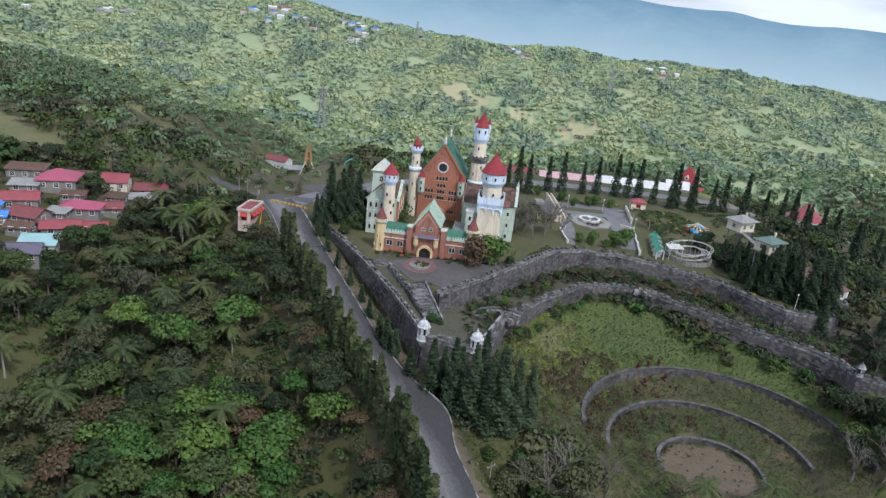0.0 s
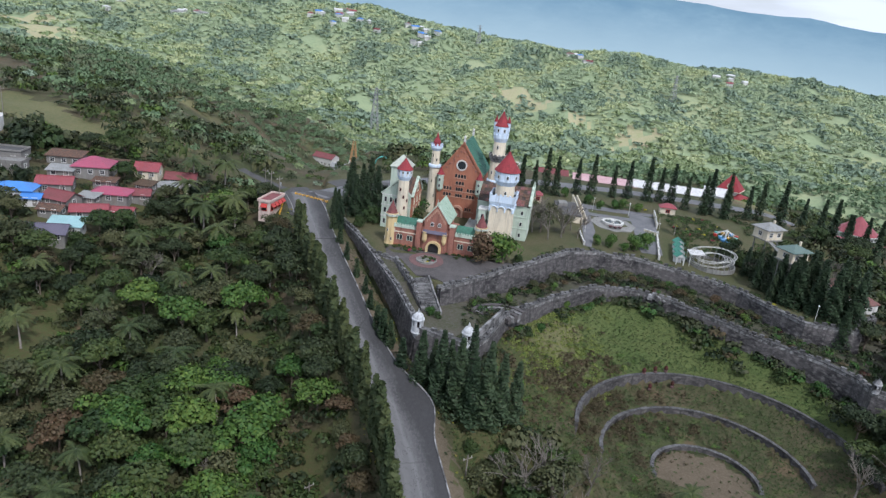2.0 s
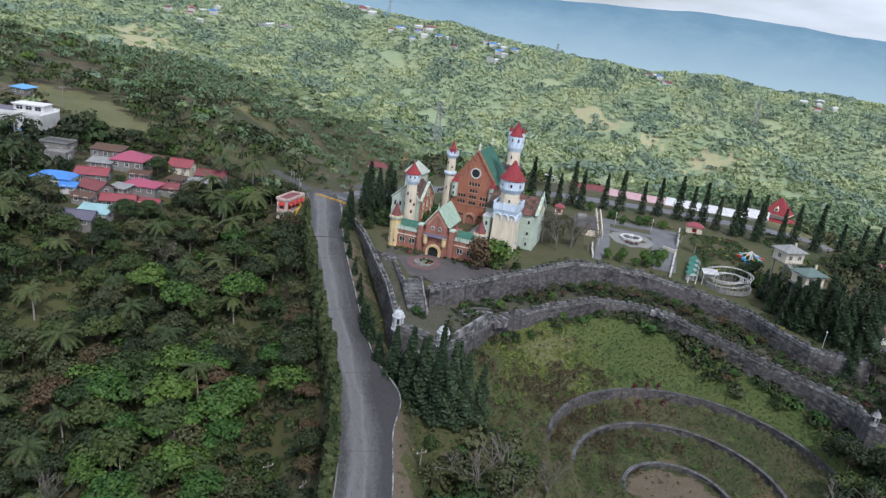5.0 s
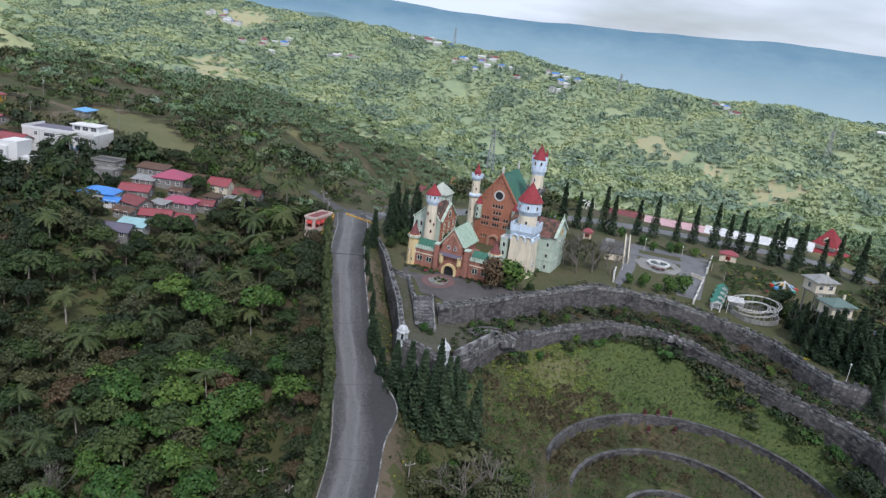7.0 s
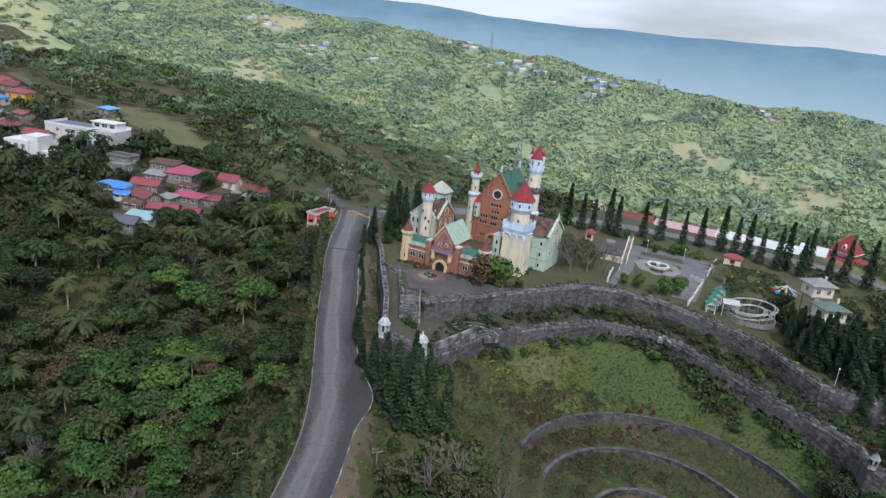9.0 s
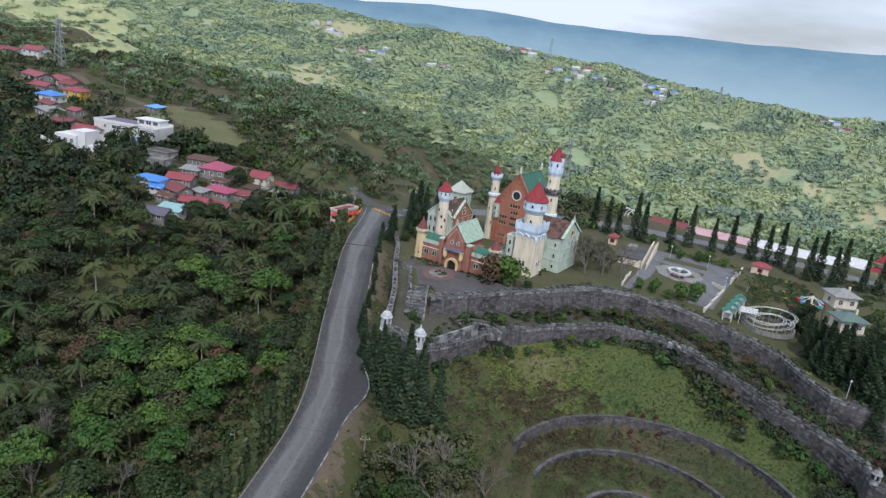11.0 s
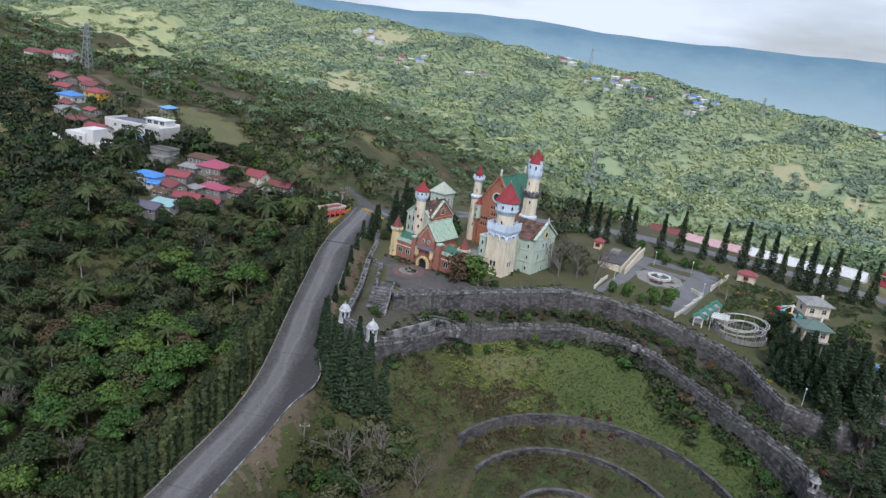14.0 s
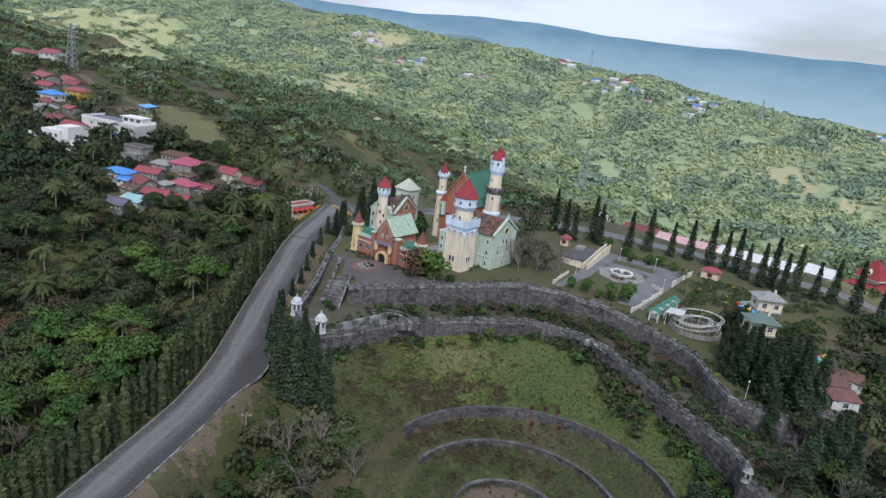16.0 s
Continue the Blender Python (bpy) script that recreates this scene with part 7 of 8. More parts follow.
    part("stair_wall", slab(BM(), [(-14, -6, 3), (8, -6, -2), (8, -5.6, -2), (-14, -5.6, 3)], 1.2), "clean_white", t)


villa()
rng_far = random.Random(5)
for cx, cy, k in ((-350, 1395, 9), (-285, 1340, 6), (-150, 1372, 7), (110, 1400, 6), (-700, 1180, 8), (-560, 1240, 7), (-880, 1330, 9), (-480, 1500, 8), (-200, 1440, 6), (420, 1380, 5)):
    for i in range(k):
        x, y = cx + rng_far.uniform(-45, 45), cy + rng_far.uniform(-28, 28)
        house(x, y, rng_far.uniform(-30, 30), rng_far.uniform(9, 16), rng_far.uniform(7, 10), rng_far.uniform(5, 7), 2.2, rng_far.choice(("gable", "hip")), rng_far.choice(("pale_roof", "red_roof", "blue_roof", "pale_roof", "grey_roof", "maroon_roof")), "white", "far house among the trees on the ridge", 1, None, "house", "far hamlet houses")

# ---- vegetation ----
M["grass_olive"] = leaf_mat("olive_grass", (0.072, 0.085, 0.033), (0.058, 0.072, 0.028), 0.15)
M["grass_brown"] = leaf_mat("brown_weeds", (0.075, 0.055, 0.03), (0.055, 0.046, 0.024), 0.2)
M["grass_yellow"] = leaf_mat("yellow_green_tall_grass", (0.178, 0.208, 0.048), (0.136, 0.168, 0.042), 0.12)
M["grass_green"] = leaf_mat("green_grass", (0.060, 0.100, 0.029), (0.047, 0.080, 0.024), 0.15)

def quads_mesh(name, pts, material, mats=None, index=None):
    """A mesh of loose leaf clumps, four corners each."""
    n = len(pts) // 4
    me = bpy.data.meshes.new(name)
    me.vertices.add(n * 4)
    me.vertices.foreach_set("co", np.asarray(pts, np.float32).ravel())
    me.loops.add(n * 4)
    me.loops.foreach_set("vertex_index", np.arange(n * 4, dtype=np.int32))
    me.polygons.add(n)
    me.polygons.foreach_set("loop_start", np.arange(0, n * 4, 4, dtype=np.int32))
    for k in (mats or [material]):
        me.materials.append(M[k])
    if index is not None:
        me.polygons.foreach_set("material_index", np.asarray(index, np.int32))
    me.update(calc_edges=True)
    return me


def leaf_quads(rng, pos, nrm, size, aspect=1.0, along=None):
    """Pointed four-cornered leaf clumps at pos, facing nrm."""
    n = len(pos)
    nrm = nrm / np.linalg.norm(nrm, axis=1, keepdims=True)
    ref = rng.normal(size=(n, 3)) if along is None else along
    t = np.cross(nrm, ref)
    t /= np.linalg.norm(t, axis=1, keepdims=True) + 1e-9
    b = np.cross(t, nrm)
    s = (size * rng.uniform(0.65, 1.35, n))[:, None]
    w = s * rng.uniform(0.55, 0.9, n)[:, None]
    k = rng.uniform(-0.25, 0.25, (n, 1))
    bend = nrm * s * 0.22
    c = np.stack([pos - b * s * aspect, pos + t * w + b * s * k + bend, pos + b * s * aspect, pos - t * w + b * s * k + bend * 0.4], 1)
    return c.reshape(-1, 3)


def crown_points(rng, blobs, n, low=-0.35, jit=0.45, fill=0.25):
    c = np.array([b[:3] for b in blobs], float)
    r = np.array([b[3:] for b in blobs], float)
    w = r.prod(1) ** 0.66
    k = rng.choice(len(blobs), n, p=w / w.sum())
    d = rng.normal(size=(n, 3))
    d /= np.linalg.norm(d, axis=1, keepdims=True)
    d[:, 2] = np.where(d[:, 2] < low, -d[:, 2] * 0.6, d[:, 2])
    depth = 1 - fill * rng.uniform(0, 1, n) ** 2
    bump = 1 + 0.16 * np.sin(d[:, 0] * 7 + k) * np.sin(d[:, 1] * 6 + 2 * k) * np.sin(d[:, 2] * 5 + 1)
    pos = c[k] + d * r[k] * (depth * bump)[:, None]
    nrm = d + rng.normal(size=(n, 3)) * jit + np.array([0, 0, 0.35])
    return pos, nrm


def broadleaf(seed, height, spread, n, size, flat=0.62):
    """Crown quads and trunk bars of one broad tree, foot at the origin."""
    rng = np.random.RandomState(seed)
    blobs = []
    m = rng.randint(6, 10)
    for i in range(m):
        a = 2 * math.pi * i / m + rng.uniform(-0.4, 0.4)
        q = rng.uniform(0.25, 0.72) * spread
        rr = spread * rng.uniform(0.30, 0.50)
        blobs.append((q * math.cos(a), q * math.sin(a), height * rng.uniform(0.55, 0.80), rr, rr * rng.uniform(0.8, 1.1), rr * flat * rng.uniform(0.8, 1.2)))
    blobs.append((0, 0, height * 0.80, spread * 0.5, spread * 0.5, height * 0.20))
    pos, nrm = crown_points(rng, blobs, n)
    bm = BM()
    top = height * 0.55
    bar(bm, (0, 0, -0.8), (0.1, 0.05, top * 0.6), spread * 0.055, 7, spread * 0.04)
    bar(bm, (0.1, 0.05, top * 0.6), (0, 0, top), spread * 0.04, 6, spread * 0.022)
    for b in blobs:
        bar(bm, (0.05, 0.02, top * rng.uniform(0.45, 0.8)), (b[0] * 0.8, b[1] * 0.8, b[2] - 0.1), spread * 0.022, 5, 0.03)
    return leaf_quads(rng, pos, nrm, size), bm


KEEP = {}


def plant(key, name, make, leaf, bark, label, group, m, crown_name="crown"):
    """Places a plant: the first of a kind is built, the rest share its meshes."""
    t = thing(name, m, label, "tree" if name != "shrub" else "shrub", group)
    if key not in KEEP:
        pts, bm = make()
        tr = part("trunk", bm, bark, t) if bm is not None else None
        me = quads_mesh(crown_name, pts, leaf)
        KEEP[key] = (tr.data if tr else None, me)
    else:
        if KEEP[key][0]:
            share("trunk", KEEP[key][0], t, Matrix.Identity(4))
    share(crown_name, KEEP[key][1], t, Matrix.Identity(4))
    return t


def put(x, y, s=1.0, rz=0.0, z=None, sz=None):
    z = gz(x, y) if z is None else z
    return pose(x, y, z - 0.1, 0, 0, rz) @ Matrix.Diagonal((s, s, sz or s, 1))


def conifer(seed, h, r, n, size, gaps=1.0):
    rng = np.random.RandomState(seed)
    lv = int(h / 0.62)
    k = rng.randint(0, lv, n)
    f = (k + rng.uniform(-0.25, 0.25, n)) / lv
    f = np.clip(f, 0, 0.995)
    a = rng.uniform(0, 2 * math.pi, n) + k * 0.7
    reach = r * (1 - f) ** 0.85 * (0.75 + 0.25 * np.sin(a * 3 + k)) + 0.12
    q = reach * rng.uniform(0.25, 1.0, n) ** 0.6
    z = h * 0.06 + h * 0.94 * f - q * 0.22
    pos = np.stack([q * np.cos(a), q * np.sin(a), z], 1)
    out = np.stack([np.cos(a), np.sin(a), -0.25 * np.ones(n)], 1)
    nrm = np.stack([np.cos(a) * 0.45, np.sin(a) * 0.45, np.ones(n)], 1) + rng.normal(size=(n, 3)) * 0.35
    side = np.cross(nrm, out)
    bm = bar(BM(), (0, 0, -0.6), (0, 0, h * 0.97), 0.022 * h * 0.6, 6, 0.02)
    return leaf_quads(rng, pos, nrm, size, 2.3, along=-side + rng.normal(size=(n, 3)) * 0.2), bm


def column(seed, h, r, n, size):
    rng = np.random.RandomState(seed)
    f = rng.uniform(0, 1, n)
    a = rng.uniform(0, 2 * math.pi, n)
    reach = r * np.minimum(1, 3.2 * (1 - f) ** 0.75) * (0.8 + 0.2 * np.sin(a * 3 + f * 14)) * np.minimum(1, 0.5 + f * 4)
    q = reach * rng.uniform(0.7, 1.05, n)
    pos = np.stack([q * np.cos(a), q * np.sin(a), 0.2 + h * f], 1)
    nrm = np.stack([np.cos(a), np.sin(a), 0.35 * np.ones(n)], 1) + rng.normal(size=(n, 3)) * 0.3
    along = np.cross(nrm, np.tile([[0, 0, 1.0]], (n, 1))) + rng.normal(size=(n, 3)) * 0.15
    bm = bar(BM(), (0, 0, -0.8), (0, 0, h * 0.9), 0.1, 6, 0.02)
    return leaf_quads(rng, pos, nrm, size, 1.7, along=along), bm


def palm(seed, h):
    rng = np.random.RandomState(seed)
    bm = BM()
    lean = rng.uniform(-0.8, 0.8, 2)
    prev = Vector((0, 0, -0.6))
    for i in range(6):
        f = (i + 1) / 6
        p = Vector((lean[0] * f * f, lean[1] * f * f, h * f))
        bar(bm, prev, p, 0.22 - 0.09 * (i / 6), 7, 0.22 - 0.09 * f)
        prev = p
    pts = []
    for i in range(20):
        a = 2 * math.pi * i / 20 * 1.9 + rng.uniform(-0.2, 0.2)
        L = rng.uniform(3.1, 4.3)
        lift = rng.uniform(-0.6, 2.0)
        d = np.array([math.cos(a), math.sin(a), 0])
        s = np.array([-math.sin(a), math.cos(a), 0])
        spine = [np.array(prev) + d * L * f + np.array([0, 0, lift * f * 1.6 - 2.5 * f * f]) for f in np.linspace(0, 1, 8)]
        for k in range(7):
            p, q = spine[k], spine[k + 1]
            w = 0.72 * math.sin(math.pi * (0.12 + 0.8 * (k + 0.5) / 7))
            for sg in (-1, 1):
                for half in (0.15, 0.62):
                    base = p + (q - p) * half
                    tip = base + s * sg * w + d * 0.28 + np.array([0, 0, -0.30 * w - 0.08])
                    e = (q - p) * 0.26
                    pts += [base - e, tip - e * 0.2, tip + e * 0.2, base + e]
    return np.array(pts), bm


def bare_tree(seed, h, spread):
    rng = random.Random(seed)
    bm = BM()

    def grow(p, d, L, r, depth):
        q = p + d * L
        bar(bm, p, q, r, 5 if depth < 2 else 3, r * 0.62)
        if depth >= 4:
            return
        for _ in range(3 if depth else 5):
            nd = (d + Vector((rng.uniform(-1, 1), rng.uniform(-1, 1), rng.uniform(-0.25, 0.5))) * spread).normalized()
            grow(q, nd, L * rng.uniform(0.6, 0.85), r * 0.58, depth + 1)

    grow(Vector((0, 0, -0.6)), Vector((rng.uniform(-0.1, 0.1), rng.uniform(-0.1, 0.1), 1)).normalized(), h * 0.36, h * 0.03, 0)
    return bm


LEAF_KINDS = [("leaf_mid", "green broadleaf tree with a dense crown"), ("leaf_dark", "dark green broadleaf tree with a dense crown"), ("leaf_bright", "bright green broadleaf tree with a wide crown"), ("leaf_olive", "dull olive broadleaf tree with a thin crown"), ("leaf_brown", "rusty brown tree with dry leaves")]


def round_tree(seed, n, size):
    """A low dense round crown that comes near the ground."""
    r = np.random.RandomState(seed)
    bl = [(r.uniform(-1.1, 1.1), r.uniform(-1.1, 1.1), r.uniform(1.6, 4.6), r.uniform(1.1, 1.7), r.uniform(1.1, 1.7), r.uniform(1.0, 1.5)) for _ in range(9)]
    pos, nrm = crown_points(r, bl, n)
    bm = bar(BM(), (0, 0, -0.6), (0, 0, 3.6), 0.22, 7, 0.1)
    for b in bl[:5]:
        bar(bm, (0, 0, 1.4), b[:3], 0.08, 5, 0.03)
    return leaf_quads(r, pos, nrm, size), bm


def bushy(x, y, kind, s, rz=0.0):
    leaf, label = LEAF_KINDS[kind]
    plant(("round", kind), "rounded_tree", lambda: round_tree(140 + kind, 1200, 0.24), leaf, "bark", label.replace("broadleaf tree", "rounded tree"), "park trees", put(x, y, s, rz, z=gz(x, y) - 0.9 * s))


for x, y, kind, s in ((-128.1, 167.8, 1, 1.7), (-141, 179.5, 0, 1.5), (-134.5, 181.5, 1, 1.5), (-147, 177.6, 1, 1.25), (-153, 160, 1, 1.5), (-146, 158, 0, 1.5), (-160, 163, 1, 1.4), (-94, 143.5, 1, 1.1), (-84, 147.5, 0, 1.1), (-80, 156, 1, 1.1), (-79, 163, 0, 1.0), (-77, 172, 1, 1.1), (-76, 181, 0, 1.2), (-127.8, 160.9, 0, 1.6), (-136.3, 164.6, 1, 1.5), (-125.3, 193.4, 1, 1.6), (-120.7, 195.3, 0, 1.5), (-136.8, 156.9, 1, 1.6), (-117.9, 165.2, 0, 1.4), (-132, 171, 1, 1.3), (-140, 173, 0, 1.2), (-122, 170, 1, 1.2), (-113, 153, 0, 1.3), (-104, 148, 1, 1.3), (-98, 143, 0, 1.3), (-112, 168, 1, 1.1), (14.6, 162.6, 4, 1.65), (19.6, 163.8, 2, 1.8), (23.4, 165.8, 0, 0.6), (104.8, 137.6, 0, 1.0), (101.4, 139.5, 1, 0.8), (106.4, 135.5, 1, 1.2), (96, 147.5, 2, 0.8), (89.5, 152.5, 0, 0.9), (-18, 184, 0, 1.2), (-15, 190, 2, 1.2), (-21, 178, 0, 0.8), (-6.5, 186, 0, 1.5), (-8, 193, 2, 1.8), (-11, 200, 0, 1.8), (4.4, 139.0, 2, 0.5), (6.5, 138.6, 0, 0.4), (22, 153.5, 2, 0.55), (14, 147.5, 2, 0.4), (29, 163, 0, 0.5), (33.5, 167.5, 2, 0.55), (37, 164.6, 2, 0.5), (47, 181, 0, 0.5), (67, 183.5, 2, 0.65), (73, 182, 0, 0.6), (84, 170, 2, 0.6), (27.5, 147.5, 0, 0.55), (30.5, 151.5, 2, 0.55), (44, 167.5, 2, 0.5), (80, 160, 2, 0.6), (58, 196.5, 2, 1.1), (61.5, 200.5, 2, 1.25), (51, 196.5, 2, 0.95), (54.6, 195.4, 2, 0.6), (46.6, 194.6, 2, 0.7), (40, 247, 2, 0.8), (52, 236, 2, 0.75), (57, 238, 2, 0.8), (65, 239, 2, 0.75), (48.5, 241, 2, 0.85), (60.5, 240.5, 2, 0.9), (88, 208, 1, 1.2), (87, 203, 1, 1.1), (91, 204, 0, 1.3), (94, 198, 1, 1.4), (98, 198, 0, 1.3), (92, 194, 1, 1.0), (100, 203, 1, 1.4), (96, 206, 0, 1.3), (103, 199, 1, 1.3), (95, 189, 1, 1.2), (99, 190, 0, 1.2), (93, 184, 1, 1.0), (95, 179, 0, 1.1), (100, 179, 1, 1.3), (104, 194, 0, 1.2), (-18, 206, 1, 1.2), (-12, 204, 0, 1.1), (17, 108, 0, 0.7), (23, 108, 2, 0.7)):
    bushy(x, y, kind, s, (x * 31 + y * 17) % 360)


def tree(x, y, kind, variant, s, rz=0.0, name="broadleaf_tree", group="hillside trees"):
    leaf, label = LEAF_KINDS[kind]
    plant(("broad", kind, variant), name, lambda: broadleaf(variant * 7 + kind, 7.0, 4.0, 1500 if kind != 3 else 1000, 0.25), leaf, "bark", label, group, put(x, y, s, rz))


HOUSES = [(v[0], v[1], max(v[3], v[4]) * 0.56) for v in V] + [(-149, 189, 16), (-149, 168, 12), (-49.3, 186, 6.5), (-101, 450, 12), (-88, 436, 9), (-77, 425, 7)]


def free(x, y, pad=0.0):
    for hx, hy, r in HOUSES:
        # keep the side that faces the valley road clear, so that low roofs stay in sight
        if (x - hx) ** 2 + (y - hy) ** 2 < (r + pad) ** 2:
            return False
        if abs(x - hx - 0.35 * (hy - y)) < r * 0.6 and 0 < hy - y < r + 0.8:
            return False
    return True


rng = random.Random(11)
ROAD_XY = [p[:2] for p in ROAD]


def road_gap(x, y):
    d, s = line_gap(np.array([x]), np.array([y]), ROAD_XY)
    return float(d[0])


def left_of_road(x, y):
    return x < np.interp(y, [p[1] for p in ROAD], [p[0] for p in ROAD])


# trees on the slope below the road, the nearest ones
spots = []
tries = 0
while len(spots) < 255 and tries < 14000:
    tries += 1
    x, y = rng.uniform(-112, 14), rng.uniform(34, 200)
    if not left_of_road(x, y) or road_gap(x, y) < 9.5 or not free(x, y, 2.5):
        continue
    clear = float(waves(np.array([x]), np.array([y]), 34, 21)[0])
    if clear > 0.95:
        continue
    gap = rng.uniform(3.8, 5.8)
    if any((x - a) ** 2 + (y - b) ** 2 < gap * gap for a, b in spots):
        continue
    spots.append((x, y))
    lush = math.exp(-((x + 26) / 24) ** 2 - ((y - 106) / 42) ** 2)
    kind = rng.choices((0, 1, 2, 3, 4), (30 + 10 * lush, 36 - 22 * lush, 3 + 44 * lush, 19, 7))[0]
    tree(x, y, kind, rng.randrange(4), rng.uniform(0.8, 1.25) * (1.22 if kind == 2 else 1), rng.uniform(0, 360))

# large bright crowns near the foot of the slope
for x, y, s in ((-30, 96, 1.35), (-24, 88, 1.3), (-35, 86, 1.4), (-20, 97, 1.2), (-28, 78, 1.4), (-38, 101, 1.2), (-16, 84, 1.25), (-42, 108, 1.2), (-22, 70, 1.3), (-33, 116, 1.15), (-48, 96, 1.3)):
    tree(x, y, 2 if (int(x) + int(y)) % 3 else 0, int(-x) % 4, s, x * 13 % 360)
# trees named by their place
for x, y, kind, v, s in ((30, 196, 3, 1, 1.0), (33, 203, 3, 2, 1.1), (27, 207, 3, 3, 1.0), (37, 198, 3, 0, 0.9), (90, 210, 0, 3, 0.9), (104, 195, 1, 0, 1.1), (103, 206, 0, 2, 1.0), (107, 213, 0, 1, 1.1), (19.6, 101, 3, 2, 0.9), (24, 104, 3, 1, 1.2), (28, 100, 0, 0, 1.15), (33, 104, 3, 3, 1.25), (30, 95, 3, 2, 1.3), (25, 98, 2, 1, 0.9), (36, 110, 0, 2, 0.7), (24, 90, 0, 3, 0.7), (37, 96, 1, 1, 0.9), (42, 102, 0, 2, 0.8), (46, 93, 3, 0, 1.1), (52, 99, 1, 2, 0.9), (99, 134, 1, 0, 1.1), (103.5, 130, 1, 1, 1.2), (97, 127, 0, 2, 1.0), (106, 126, 1, 3, 1.1), (94.5, 121, 1, 1, 1.0), (101, 121, 0, 0, 1.1), (112, 165, 1, 0, 1.2), (118, 150, 0, 1, 1.1), (110, 145, 1, 2, 0.9), (124, 140, 1, 3, 1.2), (116, 128, 0, 0, 1.1), (104, 118, 1, 1, 1.1), (112, 110, 0, 2, 1.1), (98, 104, 1, 0, 1.1), (88, 98, 0, 1, 1.0), (76, 94, 1, 3, 1.0), (64, 90, 0, 2, 1.0), (128, 160, 1, 0, 1.1), (134, 172, 0, 3, 1.2), (130, 186, 1, 2, 1.1), (138, 200, 0, 1, 1.2), (124, 206, 1, 1, 1.0), (132, 220, 0, 0, 1.2), (140, 236, 1, 2, 1.2), (122, 228, 0, 3, 1.1)):
    tree(x, y, kind, v, s, (x * 37 + y * 11) % 360)

# thin small trees and bushes along the middle of the stone terrace
for i in range(34):
    f = i / 33
    x = 27 + 62 * f
    y = 0.5 * (np.interp(x, [q[0] for q in OUTER[6:13]], [q[1] for q in OUTER[6:13]]) + np.interp(x, [q[0] for q in INNER[6:15]], [q[1] for q in INNER[6:15]])) + rng.uniform(-3, 2)
    k = rng.choice((3, 3, 3, 0, 4))
    tree(x + rng.uniform(-0.8, 0.8), float(y), k, rng.randrange(4), rng.uniform(0.28, 0.5), rng.uniform(0, 360), "terrace_tree", "terrace trees")

# rows of narrow columnar trees on the valley side of the road
line = spline([(x, y, z) for x, y, z in ROAD], 24)
run, last = 0.0, None
for i, p in enumerate(line[:-1]):
    if last is not None:
        run += (p - last).length
    last = p
    if run < 2.2 or p.y > 170:
        continue
    run = 0.0
    d = (line[i + 1] - p).normalized()
    side = Vector((-d.y, d.x, 0))
    q = p + side * (5.9 + rng.uniform(-0.4, 0.5))
    v = rng.randrange(3)
    plant(("column", v), "columnar_tree", lambda: column(60 + v, 7.6, 0.78, 460, 0.28), "leaf_column", "bark", "narrow dark green columnar tree in a roadside row", "roadside columnar trees", put(q.x, q.y, rng.uniform(0.9, 1.2), rng.uniform(0, 360), z=p.z - 0.3, sz=rng.uniform(1.15, 1.85)))
# brownish second row
for i in range(6, len(line) - 30, 9):
    p, d = line[i], (line[i + 1] - line[i]).normalized()
    q = p + Vector((-d.y, d.x, 0)) * (9.4 + rng.uniform(-0.8, 1.4))
    if free(q.x, q.y, 1):
        k = rng.choice((3, 4, 3, 0))
        tree(q.x, q.y, k, rng.randrange(4), rng.uniform(0.55, 0.8), rng.uniform(0, 360), "verge_tree", "trees behind the roadside row")

# conifers
CON = [(5.4, 120.4, 11), (9.6, 117.4, 12), (13.4, 114.6, 13.5), (16.4, 113.0, 12.5), (19.0, 112.6, 13), (21.6, 113.6, 12), (24.6, 115.6, 11), (11.2, 121.0, 10), (15.4, 118.4, 11), (19.0, 118.0, 10.5), (7.8, 122.6, 9),
       (-21.5, 190, 11), (-24, 187, 12), (-19.5, 196, 13), (-24, 196, 13), (-27, 192, 12), (-28, 199, 14), (-23, 203, 14), (-30, 187, 8), (-26, 178, 8), (-28, 183, 9)]
for i, (x, y, h) in enumerate(CON):
    v = i % 3
    plant(("conifer", v), "conifer", lambda: conifer(30 + v, 12.0, 2.75, 2900, 0.155), "leaf_pine", "bark", "tall dark green conifer with drooping branches", "conifers", put(x, y, h / 11, i * 47, sz=h / 11 * (1.05 + 0.28 * ((i * 5) % 7) / 7 if i < 11 else 1.0)))
BACKROW = [(28.5, 243), (36.5, 247), (33, 250), (45, 256), (51, 259), (59, 260), (65, 262), (72, 261), (77, 262), (81, 261), (85, 254), (90, 249), (93, 253), (97, 246), (100, 255), (106, 250), (111, 252), (117, 248), (24, 246), (18, 250), (124, 246), (131, 247), (137, 250), (143, 252), (149, 250), (155, 252), (161, 247), (166, 252), (172, 250), (157, 240), (164, 234), (170, 241), (150, 243), (140, 244)]
for i, (x, y) in enumerate(BACKROW):
    v = i % 3
    plant(("pine", v), "pine", lambda: conifer(40 + v, 16.5, 2.7, 1800, 0.24), "leaf_pine", "bark", "slender dark pine behind the park", "row of pines", put(x, y, 0.78 + 0.32 * ((i * 7) % 5) / 5, i * 61))
